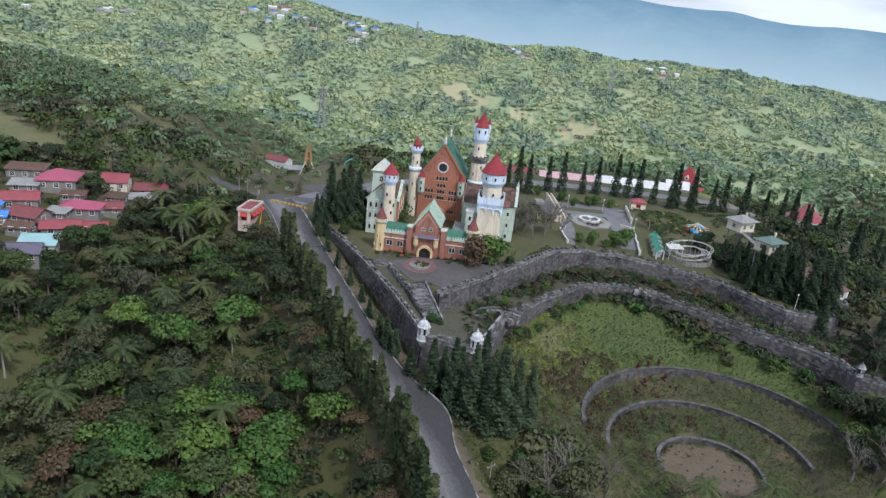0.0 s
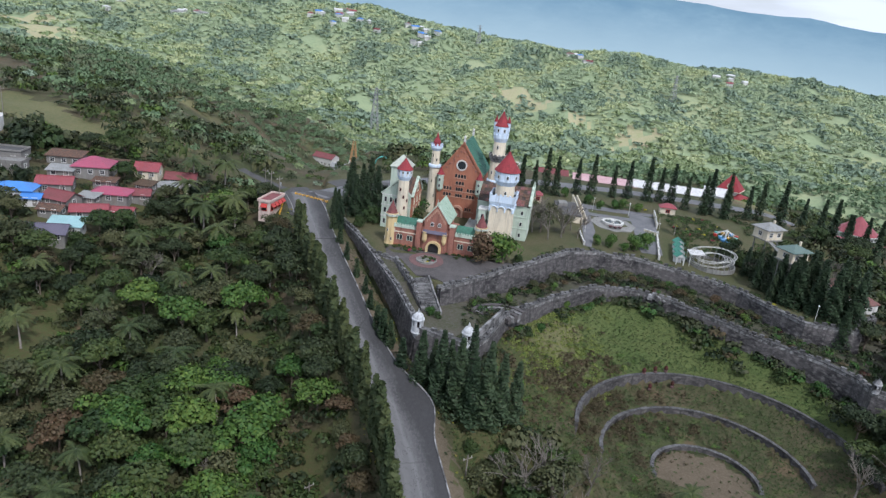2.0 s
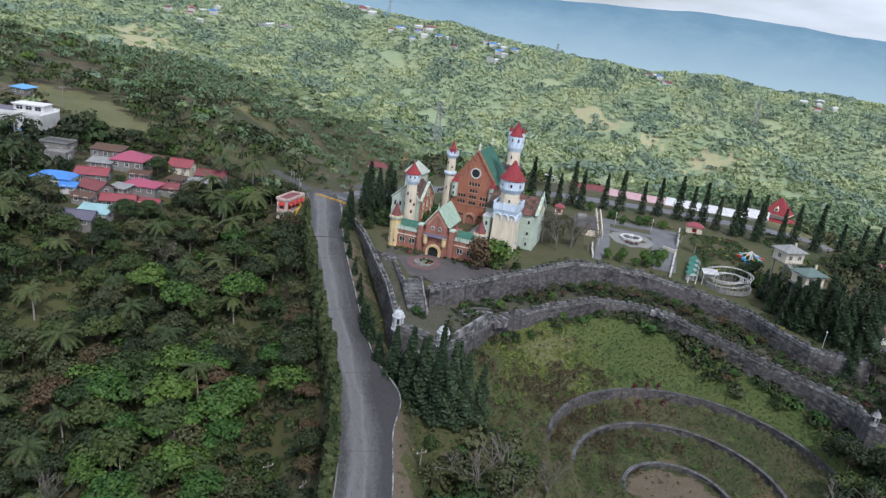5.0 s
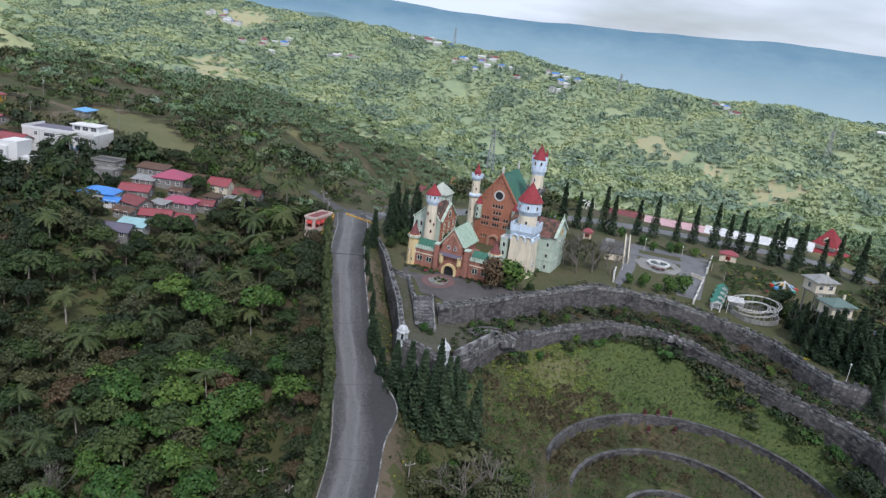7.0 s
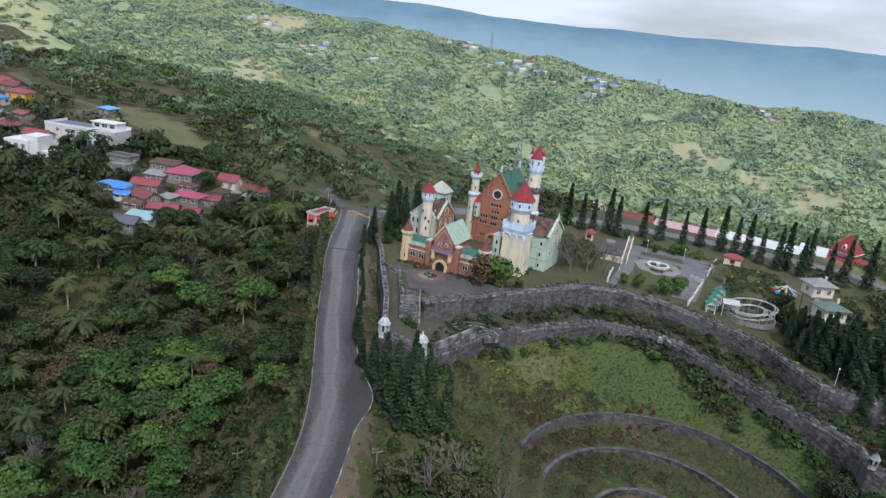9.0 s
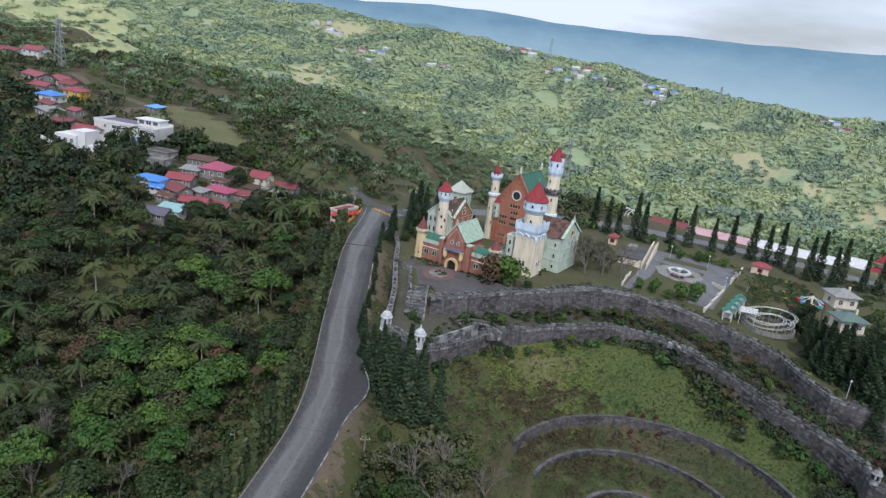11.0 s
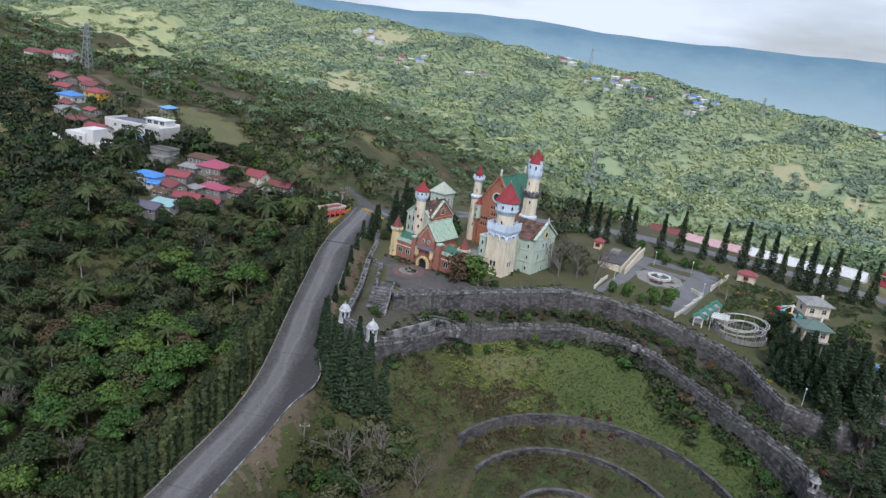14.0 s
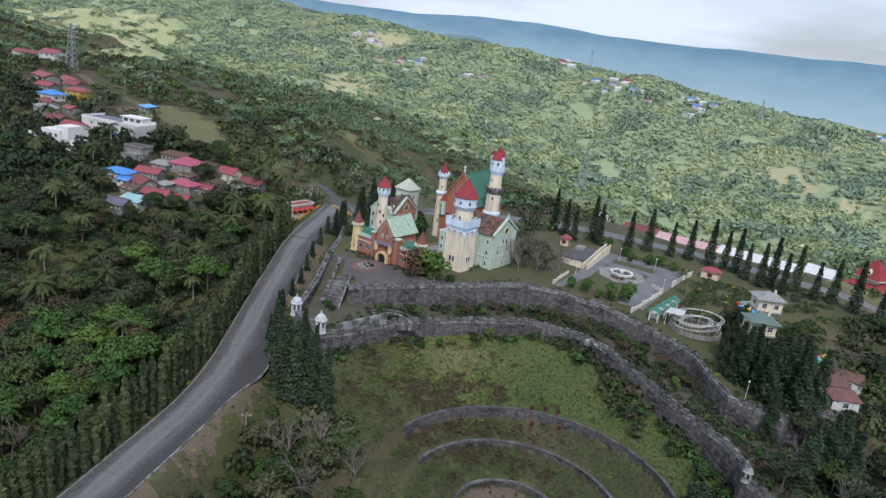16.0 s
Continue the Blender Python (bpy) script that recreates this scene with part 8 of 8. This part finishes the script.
GROVE = [(96.7, 174.2, 12), (100.4, 171.8, 11), (103.6, 178.1, 12), (94.7, 175.9, 11), (98.1, 179.0, 12.5), (94.3, 180.6, 11.5), (96.4, 177.4, 12), (92, 178, 7), (93.5, 194.5, 9), (97, 195, 9.5), (100.5, 196, 9), (91, 197.5, 8), (90.5, 186, 8), (100, 188, 12), (104, 186, 12), (118, 158, 13), (116, 152, 14), (113, 148, 13), (120, 150, 13), (103, 181, 13), (109, 173, 13), (103, 168, 13), (106, 172, 14), (109, 168, 13), (108, 176, 14), (112, 173, 13), (105, 163, 11), (101.5, 173, 12), (99, 177, 10), (104, 178, 12)]
for i, (x, y, h) in enumerate(GROVE):
    v = i % 3
    plant(("conifer", v), "conifer", lambda: conifer(30 + v, 12.0, 2.75, 2900, 0.155), "leaf_pine", "bark", "tall dark green conifer in a dense grove", "conifer grove", put(x, y, h / 10.5, i * 83))
for i, (x, y, h) in enumerate(((-6.5, 134.8, 6), (-2.6, 129.5, 6.5), (1.0, 123.6, 7), (-9.5, 141.5, 5), (-12.0, 147.5, 4.6), (-15.6, 153.6, 5), (-19.8, 160.5, 5), (-23.5, 168, 5.5), (-27.5, 176, 6), (-4.6, 131.8, 7.5))):
    v = i % 3
    plant(("small", v), "small_conifer", lambda: conifer(50 + v, 6.0, 1.35, 1100, 0.16), "leaf_pine", "bark", "small dark conifer below the road wall", "wall conifers", put(x, y, h / 6, i * 29))

# coconut palms
PALMS = [(-74.9, 92.3, 8), (-75.8, 115.1, 8), (-43.9, 116.5, 8), (-54.8, 141.9, 8), (-49.1, 144.9, 8), (-54.1, 162.7, 9), (-47.6, 89.6, 7), (-43.3, 93.1, 7), (-61, 106, 9), (-31.5, 108, 8), (-38, 134, 7), (-62, 171, 10), (-66, 174, 9), (-70, 178, 10), (-56, 178, 10), (-58, 184, 9), (-45, 80, 8), (-38, 72, 7), (-52, 76, 8), (-60, 88, 7), (-33, 86, 7), (-28, 97, 6), (-66, 128, 7), (-82, 130, 8), (-90, 118, 8), (-98, 132, 9), (-88, 104, 8), (-70, 152, 8), (-64, 160, 8), (-76, 196, 9), (-68, 200, 10), (-110, 148, 8), (-122, 160, 9), (-135, 176, 9), (-168, 172, 9), (-140, 150, 8), (-25, 78, 7), (-18, 88, 6), (-20, 66, 7), (58, 106, 8), (66, 103, 8), (72, 108, 7), (118, 122, 8), (124, 132, 8), (106, 136, 6), (128, 118, 8), (74, 218, 5), (70.5, 226, 4), (-55, 120, 8), (-36, 150, 7)]
for i, (x, y, h) in enumerate(PALMS):
    v = i % 4
    plant(("palm", v), "coconut_palm", lambda: palm(70 + v, 8.0), "leaf_palm", "pale_bark", "coconut palm with a pale slender trunk", "coconut palms", put(x, y, h / 8, i * 77), "fronds")

# leafless trees
for i, (x, y, s) in enumerate(((-36.7, 73, 1.3), (-64.5, 146.8, 1.1), (-64.7, 125.5, 0.8), (-26.7, 91.9, 0.9), (-30, 66, 1.2), (-45, 66, 1.1), (27, 102, 1.5), (34, 99, 1.5), (31, 107, 1.2), (40, 107, 1.0), (36, 194, 1.2), (32, 190, 1.1), (39.5, 203, 1.2), (27.6, 194.8, 1.2), (30, 199, 1.1), (41, 196, 1.0), (92, 196, 0.7), (92, 117, 1.2), (97, 115, 1.1), (112, 150, 1.1), (120, 142, 1.1), (106, 122, 1.0), (-90, 108, 0.9), (-17, 74, 1.0), (115, 195, 0.9), (118, 202, 1.0), (30, 212, 0.9))):
    v = i % 4
    t = thing("bare_tree", put(x, y, s, i * 53), "leafless grey tree with fine spreading branches", "tree", "leafless trees")
    key = ("bare", v)
    if key not in KEEP:
        KEEP[key] = part("trunk", bare_tree(90 + v, 8.0, 0.75), "twig_bark", t).data
    else:
        share("trunk", KEEP[key], t, Matrix.Identity(4))


# ---- woods, shrubs and grass that nobody could count ----
def scatter(name, templates, xy, scale, mats, index, label, category, squash=None, lift=0.0):
    """One mesh of many plants: templates of quads set down at xy."""
    rs = np.random.RandomState(len(xy))
    xy = np.asarray(xy, float)
    z = ground_z(xy[:, 0], xy[:, 1])
    out, idx = [], []
    which = rs.randint(0, len(templates), len(xy))
    for w, tpl in enumerate(templates):
        sel = np.where(which == w)[0]
        if not len(sel):
            continue
        a = rs.uniform(0, 6.28, len(sel))
        c, s = np.cos(a)[:, None], np.sin(a)[:, None]
        k = scale[sel][:, None]
        kz = k * (squash[sel][:, None] if squash is not None else 1)
        px = (tpl[None, :, 0] * c - tpl[None, :, 1] * s) * k + xy[sel, 0][:, None]
        py = (tpl[None, :, 0] * s + tpl[None, :, 1] * c) * k + xy[sel, 1][:, None]
        pz = tpl[None, :, 2] * kz + z[sel][:, None] + lift
        out.append(np.stack([px, py, pz], -1).reshape(-1, 3))
        idx.append(np.repeat(index[sel], len(tpl) // 4))
    ob = new(name, quads_mesh(name, np.concatenate(out), None, mats, np.concatenate(idx)))
    return tagged(ob, label, category, kind="stuff")


def template(seed, n, size, h=1.0, blobs=5, low=-0.3, jit=0.3):
    r = np.random.RandomState(seed)
    bl = [(r.uniform(-0.5, 0.5), r.uniform(-0.5, 0.5), h * r.uniform(0.35, 0.62), r.uniform(0.42, 0.6), r.uniform(0.42, 0.6), h * r.uniform(0.28, 0.42)) for _ in range(blobs)]
    pos, nrm = crown_points(r, bl, n, low, jit, 0.15)
    return leaf_quads(r, pos, nrm, size)


rs = np.random.RandomState(3)


def points(n, x0, x1, y0, y1, cell):
    """Roughly even random points, one at most in each cell."""
    xs, ys = np.arange(x0, x1, cell), np.arange(y0, y1, cell)
    gx, gy = np.meshgrid(xs, ys)
    p = np.stack([gx.ravel(), gy.ravel()], 1) + rs.uniform(0, cell, (gx.size, 2))
    return p


def house_mask(p, pad=1.0):
    ok = np.ones(len(p), bool)
    for hx, hy, r in HOUSES:
        ok &= (p[:, 0] - hx) ** 2 + (p[:, 1] - hy) ** 2 > (r + pad) ** 2
        ok &= ~((np.abs(p[:, 0] - hx - 0.35 * (hy - p[:, 1])) < r * 0.9) & (hy - p[:, 1] > 0) & (hy - p[:, 1] < r + 0.8))
    return ok


def road_mask(p, pts, half):
    d, _ = line_gap(p[:, 0], p[:, 1], pts)
    return d > half


GLADE = [(-52, 222), (-22, 236), (-40, 330), (-58, 450), (-112, 470), (-104, 330), (-78, 262)]
WOOD = ["leaf_mid", "leaf_dark", "leaf_bright", "leaf_olive", "leaf_far", "far_bright", "far_dark", "leaf_slope", "leaf_slope_olive", "far_mid"]


def in_view(p, pad=0.0):
    az = np.degrees(np.arctan2(p[:, 0] - 50, p[:, 1] + 5))
    return (az > -62 - pad) & (az < 36 + pad)

# near undergrowth on the slope
p = points(0, -150, 14, 30, 205, 2.5)
d, _ = line_gap(p[:, 0], p[:, 1], ROAD_XY)
left = p[:, 0] < np.interp(p[:, 1], [q[1] for q in ROAD], [q[0] for q in ROAD])
clear = waves(p[:, 0], p[:, 1], 34, 21)
p = p[left & (d > 8) & (clear < 1.25 + rs.uniform(-0.3, 0.6, len(p))) & house_mask(p, 0.6)]
# dark leaves weighted up so the mix carries the cloud shade
scatter("undergrowth", [template(s, 64, 0.16, 1.0) for s in (1, 2, 3)], p, rs.uniform(1.0, 2.6, len(p)), WOOD[:4], rs.choice(4, len(p), p=(0.32, 0.46, 0.05, 0.17)), "dense mixed green undergrowth on the slope", "undergrowth", rs.uniform(0.8, 1.5, len(p)))
# woods in the middle distance
p = points(0, -640, 420, 196, 640, 6.3)
p = p[in_view(p)]
x, y = p[:, 0], p[:, 1]
park = (x > -36) & (x < 122) & (y < 312) & ~((y > 262) & (x < 10)) & ~((x < 22) & (y > 218) & (rs.uniform(0, 1, len(p)) < 0.8))
park |= (x > 100) & (x < 185) & (y > 225) & (y < 335) & (rs.uniform(0, 1, len(p)) < 0.72)
field = inside(x, y, FIELD) | (scars(x, y) > 0) | (inside(x, y, PASTURE) & (rs.uniform(0, 1, len(p)) < 0.66))
open_ = waves(x, y, 120, 31) > 1.15
ok = ~park & ~field & ~open_ & house_mask(p, 1.5) & (rs.uniform(0, 1, len(p)) < 0.93)
for pts, half in (([(-40, 203), (-24, 226), (0, 250), (30, 266), (62, 273)], 6.5), ([(-43, 199), (-48, 210), (-58, 219), (-74, 226)], 5.5), ([(-178, 205), (-186, 226), (-205, 228), (-250, 236)], 5)):
    ok &= road_mask(p, pts, half)
ok &= ~inside(x, y, GLADE) | (rs.uniform(0, 1, len(p)) < 0.62)
ok &= road_mask(p, [(-45, 205), (-36, 222), (-24, 226)], 9)
p = p[ok]
# leaf kinds with painted haze take over from the near ones with distance
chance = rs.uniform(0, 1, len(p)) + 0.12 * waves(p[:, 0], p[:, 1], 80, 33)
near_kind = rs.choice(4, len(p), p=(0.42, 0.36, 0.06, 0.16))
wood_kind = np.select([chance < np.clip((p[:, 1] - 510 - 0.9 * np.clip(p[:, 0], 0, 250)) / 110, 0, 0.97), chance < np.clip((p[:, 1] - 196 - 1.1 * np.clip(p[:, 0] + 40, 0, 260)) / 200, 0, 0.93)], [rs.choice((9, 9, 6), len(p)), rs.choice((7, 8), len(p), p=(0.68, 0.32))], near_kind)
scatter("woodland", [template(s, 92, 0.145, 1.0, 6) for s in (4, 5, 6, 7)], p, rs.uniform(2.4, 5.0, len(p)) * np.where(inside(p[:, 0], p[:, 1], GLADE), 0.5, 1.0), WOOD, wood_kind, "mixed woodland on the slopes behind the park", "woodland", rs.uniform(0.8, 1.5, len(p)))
# village ridge trees
p = points(0, -420, -112, 60, 200, 5.0)
p = p[in_view(p)]
p = p[house_mask(p, 1.5) & (waves(p[:, 0], p[:, 1], 60, 41) < 0.9)]
# over half dark leaves: cloud shade on the village ridge put into colour
scatter("ridge_trees", [template(s, 80, 0.18, 1.1, 6) for s in (8, 9, 10)], p, rs.uniform(2.4, 4.4, len(p)), WOOD[:4], rs.choice(4, len(p), p=(0.28, 0.54, 0.03, 0.15)), "mixed trees round the hillside village", "woodland", rs.uniform(0.9, 1.5, len(p)))
# far hillside
p = points(0, -1900, 1150, 625, 1600, 8.4)
x, y = p[:, 0], p[:, 1]
ok = in_view(p) & (waves(x, y, 70, 51) + 0.6 * waves(x, y, 240, 52) < 1.5) & (rs.uniform(0, 1, len(p)) < 0.95) & (scars(x, y) < 0.05) & ~(inside(x, y, PASTURE) & (waves(x, y, 55, 53) < 0.45))
p = p[ok]
# patches of painted-bright and painted-dark far leaves, haze-coloured beyond 1000 m
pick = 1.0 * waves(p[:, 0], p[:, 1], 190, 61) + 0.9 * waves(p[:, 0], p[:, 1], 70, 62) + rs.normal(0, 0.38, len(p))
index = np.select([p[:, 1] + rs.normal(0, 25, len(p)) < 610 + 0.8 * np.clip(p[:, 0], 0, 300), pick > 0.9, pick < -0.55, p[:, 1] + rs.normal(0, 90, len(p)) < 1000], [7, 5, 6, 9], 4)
scatter("far_woodland", [template(s, 24, 0.29, 1.0, 5, -0.3, 0.3) for s in (12, 13, 14, 15)], p, rs.uniform(3.2, 7.4, len(p)) * np.where(index == 6, 1.15, 1.0), WOOD, index, "far hillside woodland with sun and haze painted into its leaf colours", "woodland", rs.uniform(0.6, 1.15, len(p)))
# woods low on the near side, right of the hollow
p = points(0, 14, 220, 60, 245, 4.4)
p = p[in_view(p, 4)]
x, y = p[:, 0], p[:, 1]
r = np.hypot(x - 68, y - 123)
ok = (((r > 36) & (y < 114) & (x > 19) & (line_gap(x, y, ROAD_XY)[0] > 10.5)) | ((r > 34) & (x > 92) & (y < 140)) | ((x > 116) & (y < 232))) & (rs.uniform(0, 1, len(p)) < 0.85)
p = p[ok]
scatter("lower_woods", [template(s, 105, 0.17, 1.0, 6) for s in (16, 17, 18)], p, rs.uniform(2.0, 3.9, len(p)), WOOD[:4], rs.choice(4, len(p), p=(0.24, 0.52, 0.02, 0.22)), "mixed scrub and trees beside the hollow", "woodland", rs.uniform(0.7, 1.3, len(p)))
# shrubs on the terrace and at the wall foot
p = points(0, 2, 112, 126, 192, 1.4)
x, y = p[:, 0], p[:, 1]
terrace = inside(x, y, OUTER + BACK) & ~inside(x, y, INNER + BACK)
du, _ = line_gap(x, y, INNER[6:])
dl, _ = line_gap(x, y, OUTER[5:])
below = ~inside(x, y, OUTER + BACK)
patch = waves(x, y, 13, 71)
ok = (terrace & (du > 1.5) & (dl > 1.3) & (x > 12) & (patch > -0.9)) | (below & (dl > 1.4) & (dl < 3.8) & (patch > -0.25) & (x > 18)) | (below & (dl > 1.4) & (dl < 8) & (x > 58) & (patch > -0.2))
p = p[ok & (rs.uniform(0, 1, len(p)) < 0.75)]
scatter("terrace_shrubs", [template(s, 60, 0.17, 1.0, 4) for s in (19, 20, 21)], p, rs.uniform(0.7, 1.7, len(p)) * np.where(inside(p[:, 0], p[:, 1], OUTER + BACK), 1.0, np.where(p[:, 0] > 54, 1.9, 1.3)), ["leaf_mid", "leaf_olive", "leaf_dark", "leaf_brown", "leaf_bright", "leaf_maroon"], rs.choice(6, len(p), p=(0.28, 0.38, 0.17, 0.06, 0.10, 0.01)), "overgrown shrubs on the stone terrace", "shrubs", rs.uniform(0.7, 1.3, len(p)))
# hedges and beds in the park
p = points(0, -12, 112, 150, 262, 1.15)
x, y = p[:, 0], p[:, 1]
du, _ = line_gap(x, y, INNER[6:])
bed = np.hypot(x - 0.6, y - 159.4) < 2.2
front = (np.abs(y - (166.6 - 0.1045 * (x - 2)) + 1.4) < 0.8) & (((x > -9) & (x < -1.2)) | ((x > 4.6) & (x < 13)))
rim = (du > 1.0) & (du < 2.6) & (x > 28) & (waves(x, y, 9, 81) > -0.1)
rough = (x > 74) & (x < 92) & (y > 205) & (y < 240) & (waves(x, y, 12, 82) > -0.8)
skirt = (np.abs(y - (166.6 - 0.1045 * (x - 2)) + 3.3) < 0.55) & (((x > -11) & (x < -1.6)) | ((x > 5.0) & (x < 13)))
hedge = skirt | ((np.abs(y - 242.5) < 1.2) & (x > 46) & (x < 70)) | ((np.abs(x - 22) < 1.0) & (y > 178.5) & (y < 186))
east = (x > 100) & (x < 112) & (y > 180) & (waves(x, y, 11, 83) > 0)
p = p[(bed | front | rim | rough | hedge | east) & inside(x, y, INNER + BACK)]
scatter("park_shrubs", [template(s, 46, 0.19, 1.0, 4) for s in (22, 23, 24)], p, rs.uniform(0.45, 1.0, len(p)), ["leaf_mid", "leaf_bright", "leaf_olive", "leaf_flower", "leaf_magenta"], np.where(np.hypot(p[:, 0] - 0.6, p[:, 1] - 159.4) < 3, rs.choice(5, len(p), p=(0.4, 0.2, 0.1, 0.2, 0.1)), rs.choice(5, len(p), p=(0.44, 0.24, 0.30, 0.015, 0.005))), "low hedges and flower beds in the park", "shrubs", rs.uniform(0.7, 1.2, len(p)))
# meadow grass and weeds in the hollow
p = points(0, 14, 112, 92, 178, 0.62)
x, y = p[:, 0], p[:, 1]
dl, _ = line_gap(x, y, OUTER[5:])
d, _ = line_gap(x, y, ROAD_XY)
r = np.hypot(x - 68, y - 123)
ok = ~inside(x, y, OUTER + BACK) & (dl > 1.3) & (d > 10) & (np.abs(np.hypot(x - 68.5, y - 124.5) - 29.8) > 0.6) & (np.abs(np.hypot(x - 66, y - 124) - 21.5) > 0.6)
ok &= (np.hypot(x - 66, y - 122.5) > 9.4) | (rs.uniform(0, 1, len(p)) < 0.15)
p = p[ok & (rs.uniform(0, 1, len(p)) < 0.85)]
x, y = p[:, 0], p[:, 1]
wob = waves(x, y, 14, 11)
r = np.hypot(x - 68, y - 123)
gap_, _ = line_gap(x, y, OUTER[5:])
yellow = 1.95 - np.hypot((x - 32) / 10, (y - 151) / 10) + 0.5 * wob + rs.normal(0, 0.3, len(p))
brown = 1.95 - np.hypot((x - 42) / 13, (y - 139) / 9) + 0.7 * waves(x, y, 9, 12) + rs.normal(0, 0.35, len(p))
index = np.select([(yellow > 0.75) & (yellow > brown), brown > 0.75, rs.uniform(0, 1, len(p)) < 0.36], [0, 2, 1], 3)
tuft = [template(s, 17, 0.21, 1.0, 3, 0.0, 0.5) for s in (25, 26, 27)]
scatter("meadow_grass", tuft, p, rs.uniform(0.3, 0.75, len(p)) * np.select([index == 2, index == 0], [1.45, 1.25], 0.75), ["grass_yellow", "grass_olive", "grass_brown", "grass_green"], index, "tall grass and brown weeds in the hollow", "grass", rs.uniform(0.6, 1.4, len(p)))
# low bushes and weed clumps in the hollow
p = points(0, 22, 82, 108, 160, 1.9)
x, y = p[:, 0], p[:, 1]
d, _ = line_gap(x, y, ROAD_XY)
dl, _ = line_gap(x, y, OUTER[5:])
lush = waves(x, y, 12, 95) + 0.035 * (62 - x) + 0.02 * (138 - y)
ok = (lush > 0.55) & (d > 12) & (dl > 3) & (np.abs(np.hypot(x - 68.5, y - 124.5) - 29.8) > 1.2) & (np.abs(np.hypot(x - 66, y - 124) - 21.5) > 1.2) & (np.hypot(x - 66, y - 122.5) > 12) & ~inside(x, y, OUTER + BACK)
p = p[ok & (rs.uniform(0, 1, len(p)) < 0.7)]
scatter("hollow_bushes", [template(s, 52, 0.15, 1.0, 4, 0.0, 0.5) for s in (28, 29, 30)], p, rs.uniform(0.6, 1.5, len(p)), ["leaf_mid", "leaf_olive", "grass_brown", "leaf_bright", "grass_green"], rs.choice(5, len(p), p=(0.20, 0.26, 0.26, 0.13, 0.15)), "low green and brown bushes overgrowing the hollow", "shrubs", rs.uniform(0.5, 0.95, len(p)))
# roadside weeds
p = points(0, -45, 34, 60, 185, 0.9)
d, s_ = line_gap(p[:, 0], p[:, 1], ROAD_XY)
right = p[:, 0] > np.interp(p[:, 1], [q[1] for q in ROAD], [q[0] for q in ROAD])
ok = ~inside(p[:, 0], p[:, 1], OUTER + BACK) & (((d > 4.95) & (d < 7.5) & ~right) | ((d > 5.6) & (d < 13) & right & (waves(p[:, 0], p[:, 1], 7, 91) + 0.35 * (d - 7.5) > 0.1)))
p = p[ok]
scatter("verge_weeds", tuft, p, rs.uniform(0.2, 0.6, len(p)), ["leaf_olive", "leaf_mid", "leaf_flower", "leaf_brown"], rs.choice(4, len(p), p=(0.45, 0.33, 0.1, 0.12)), "weeds along the road verge", "weeds")
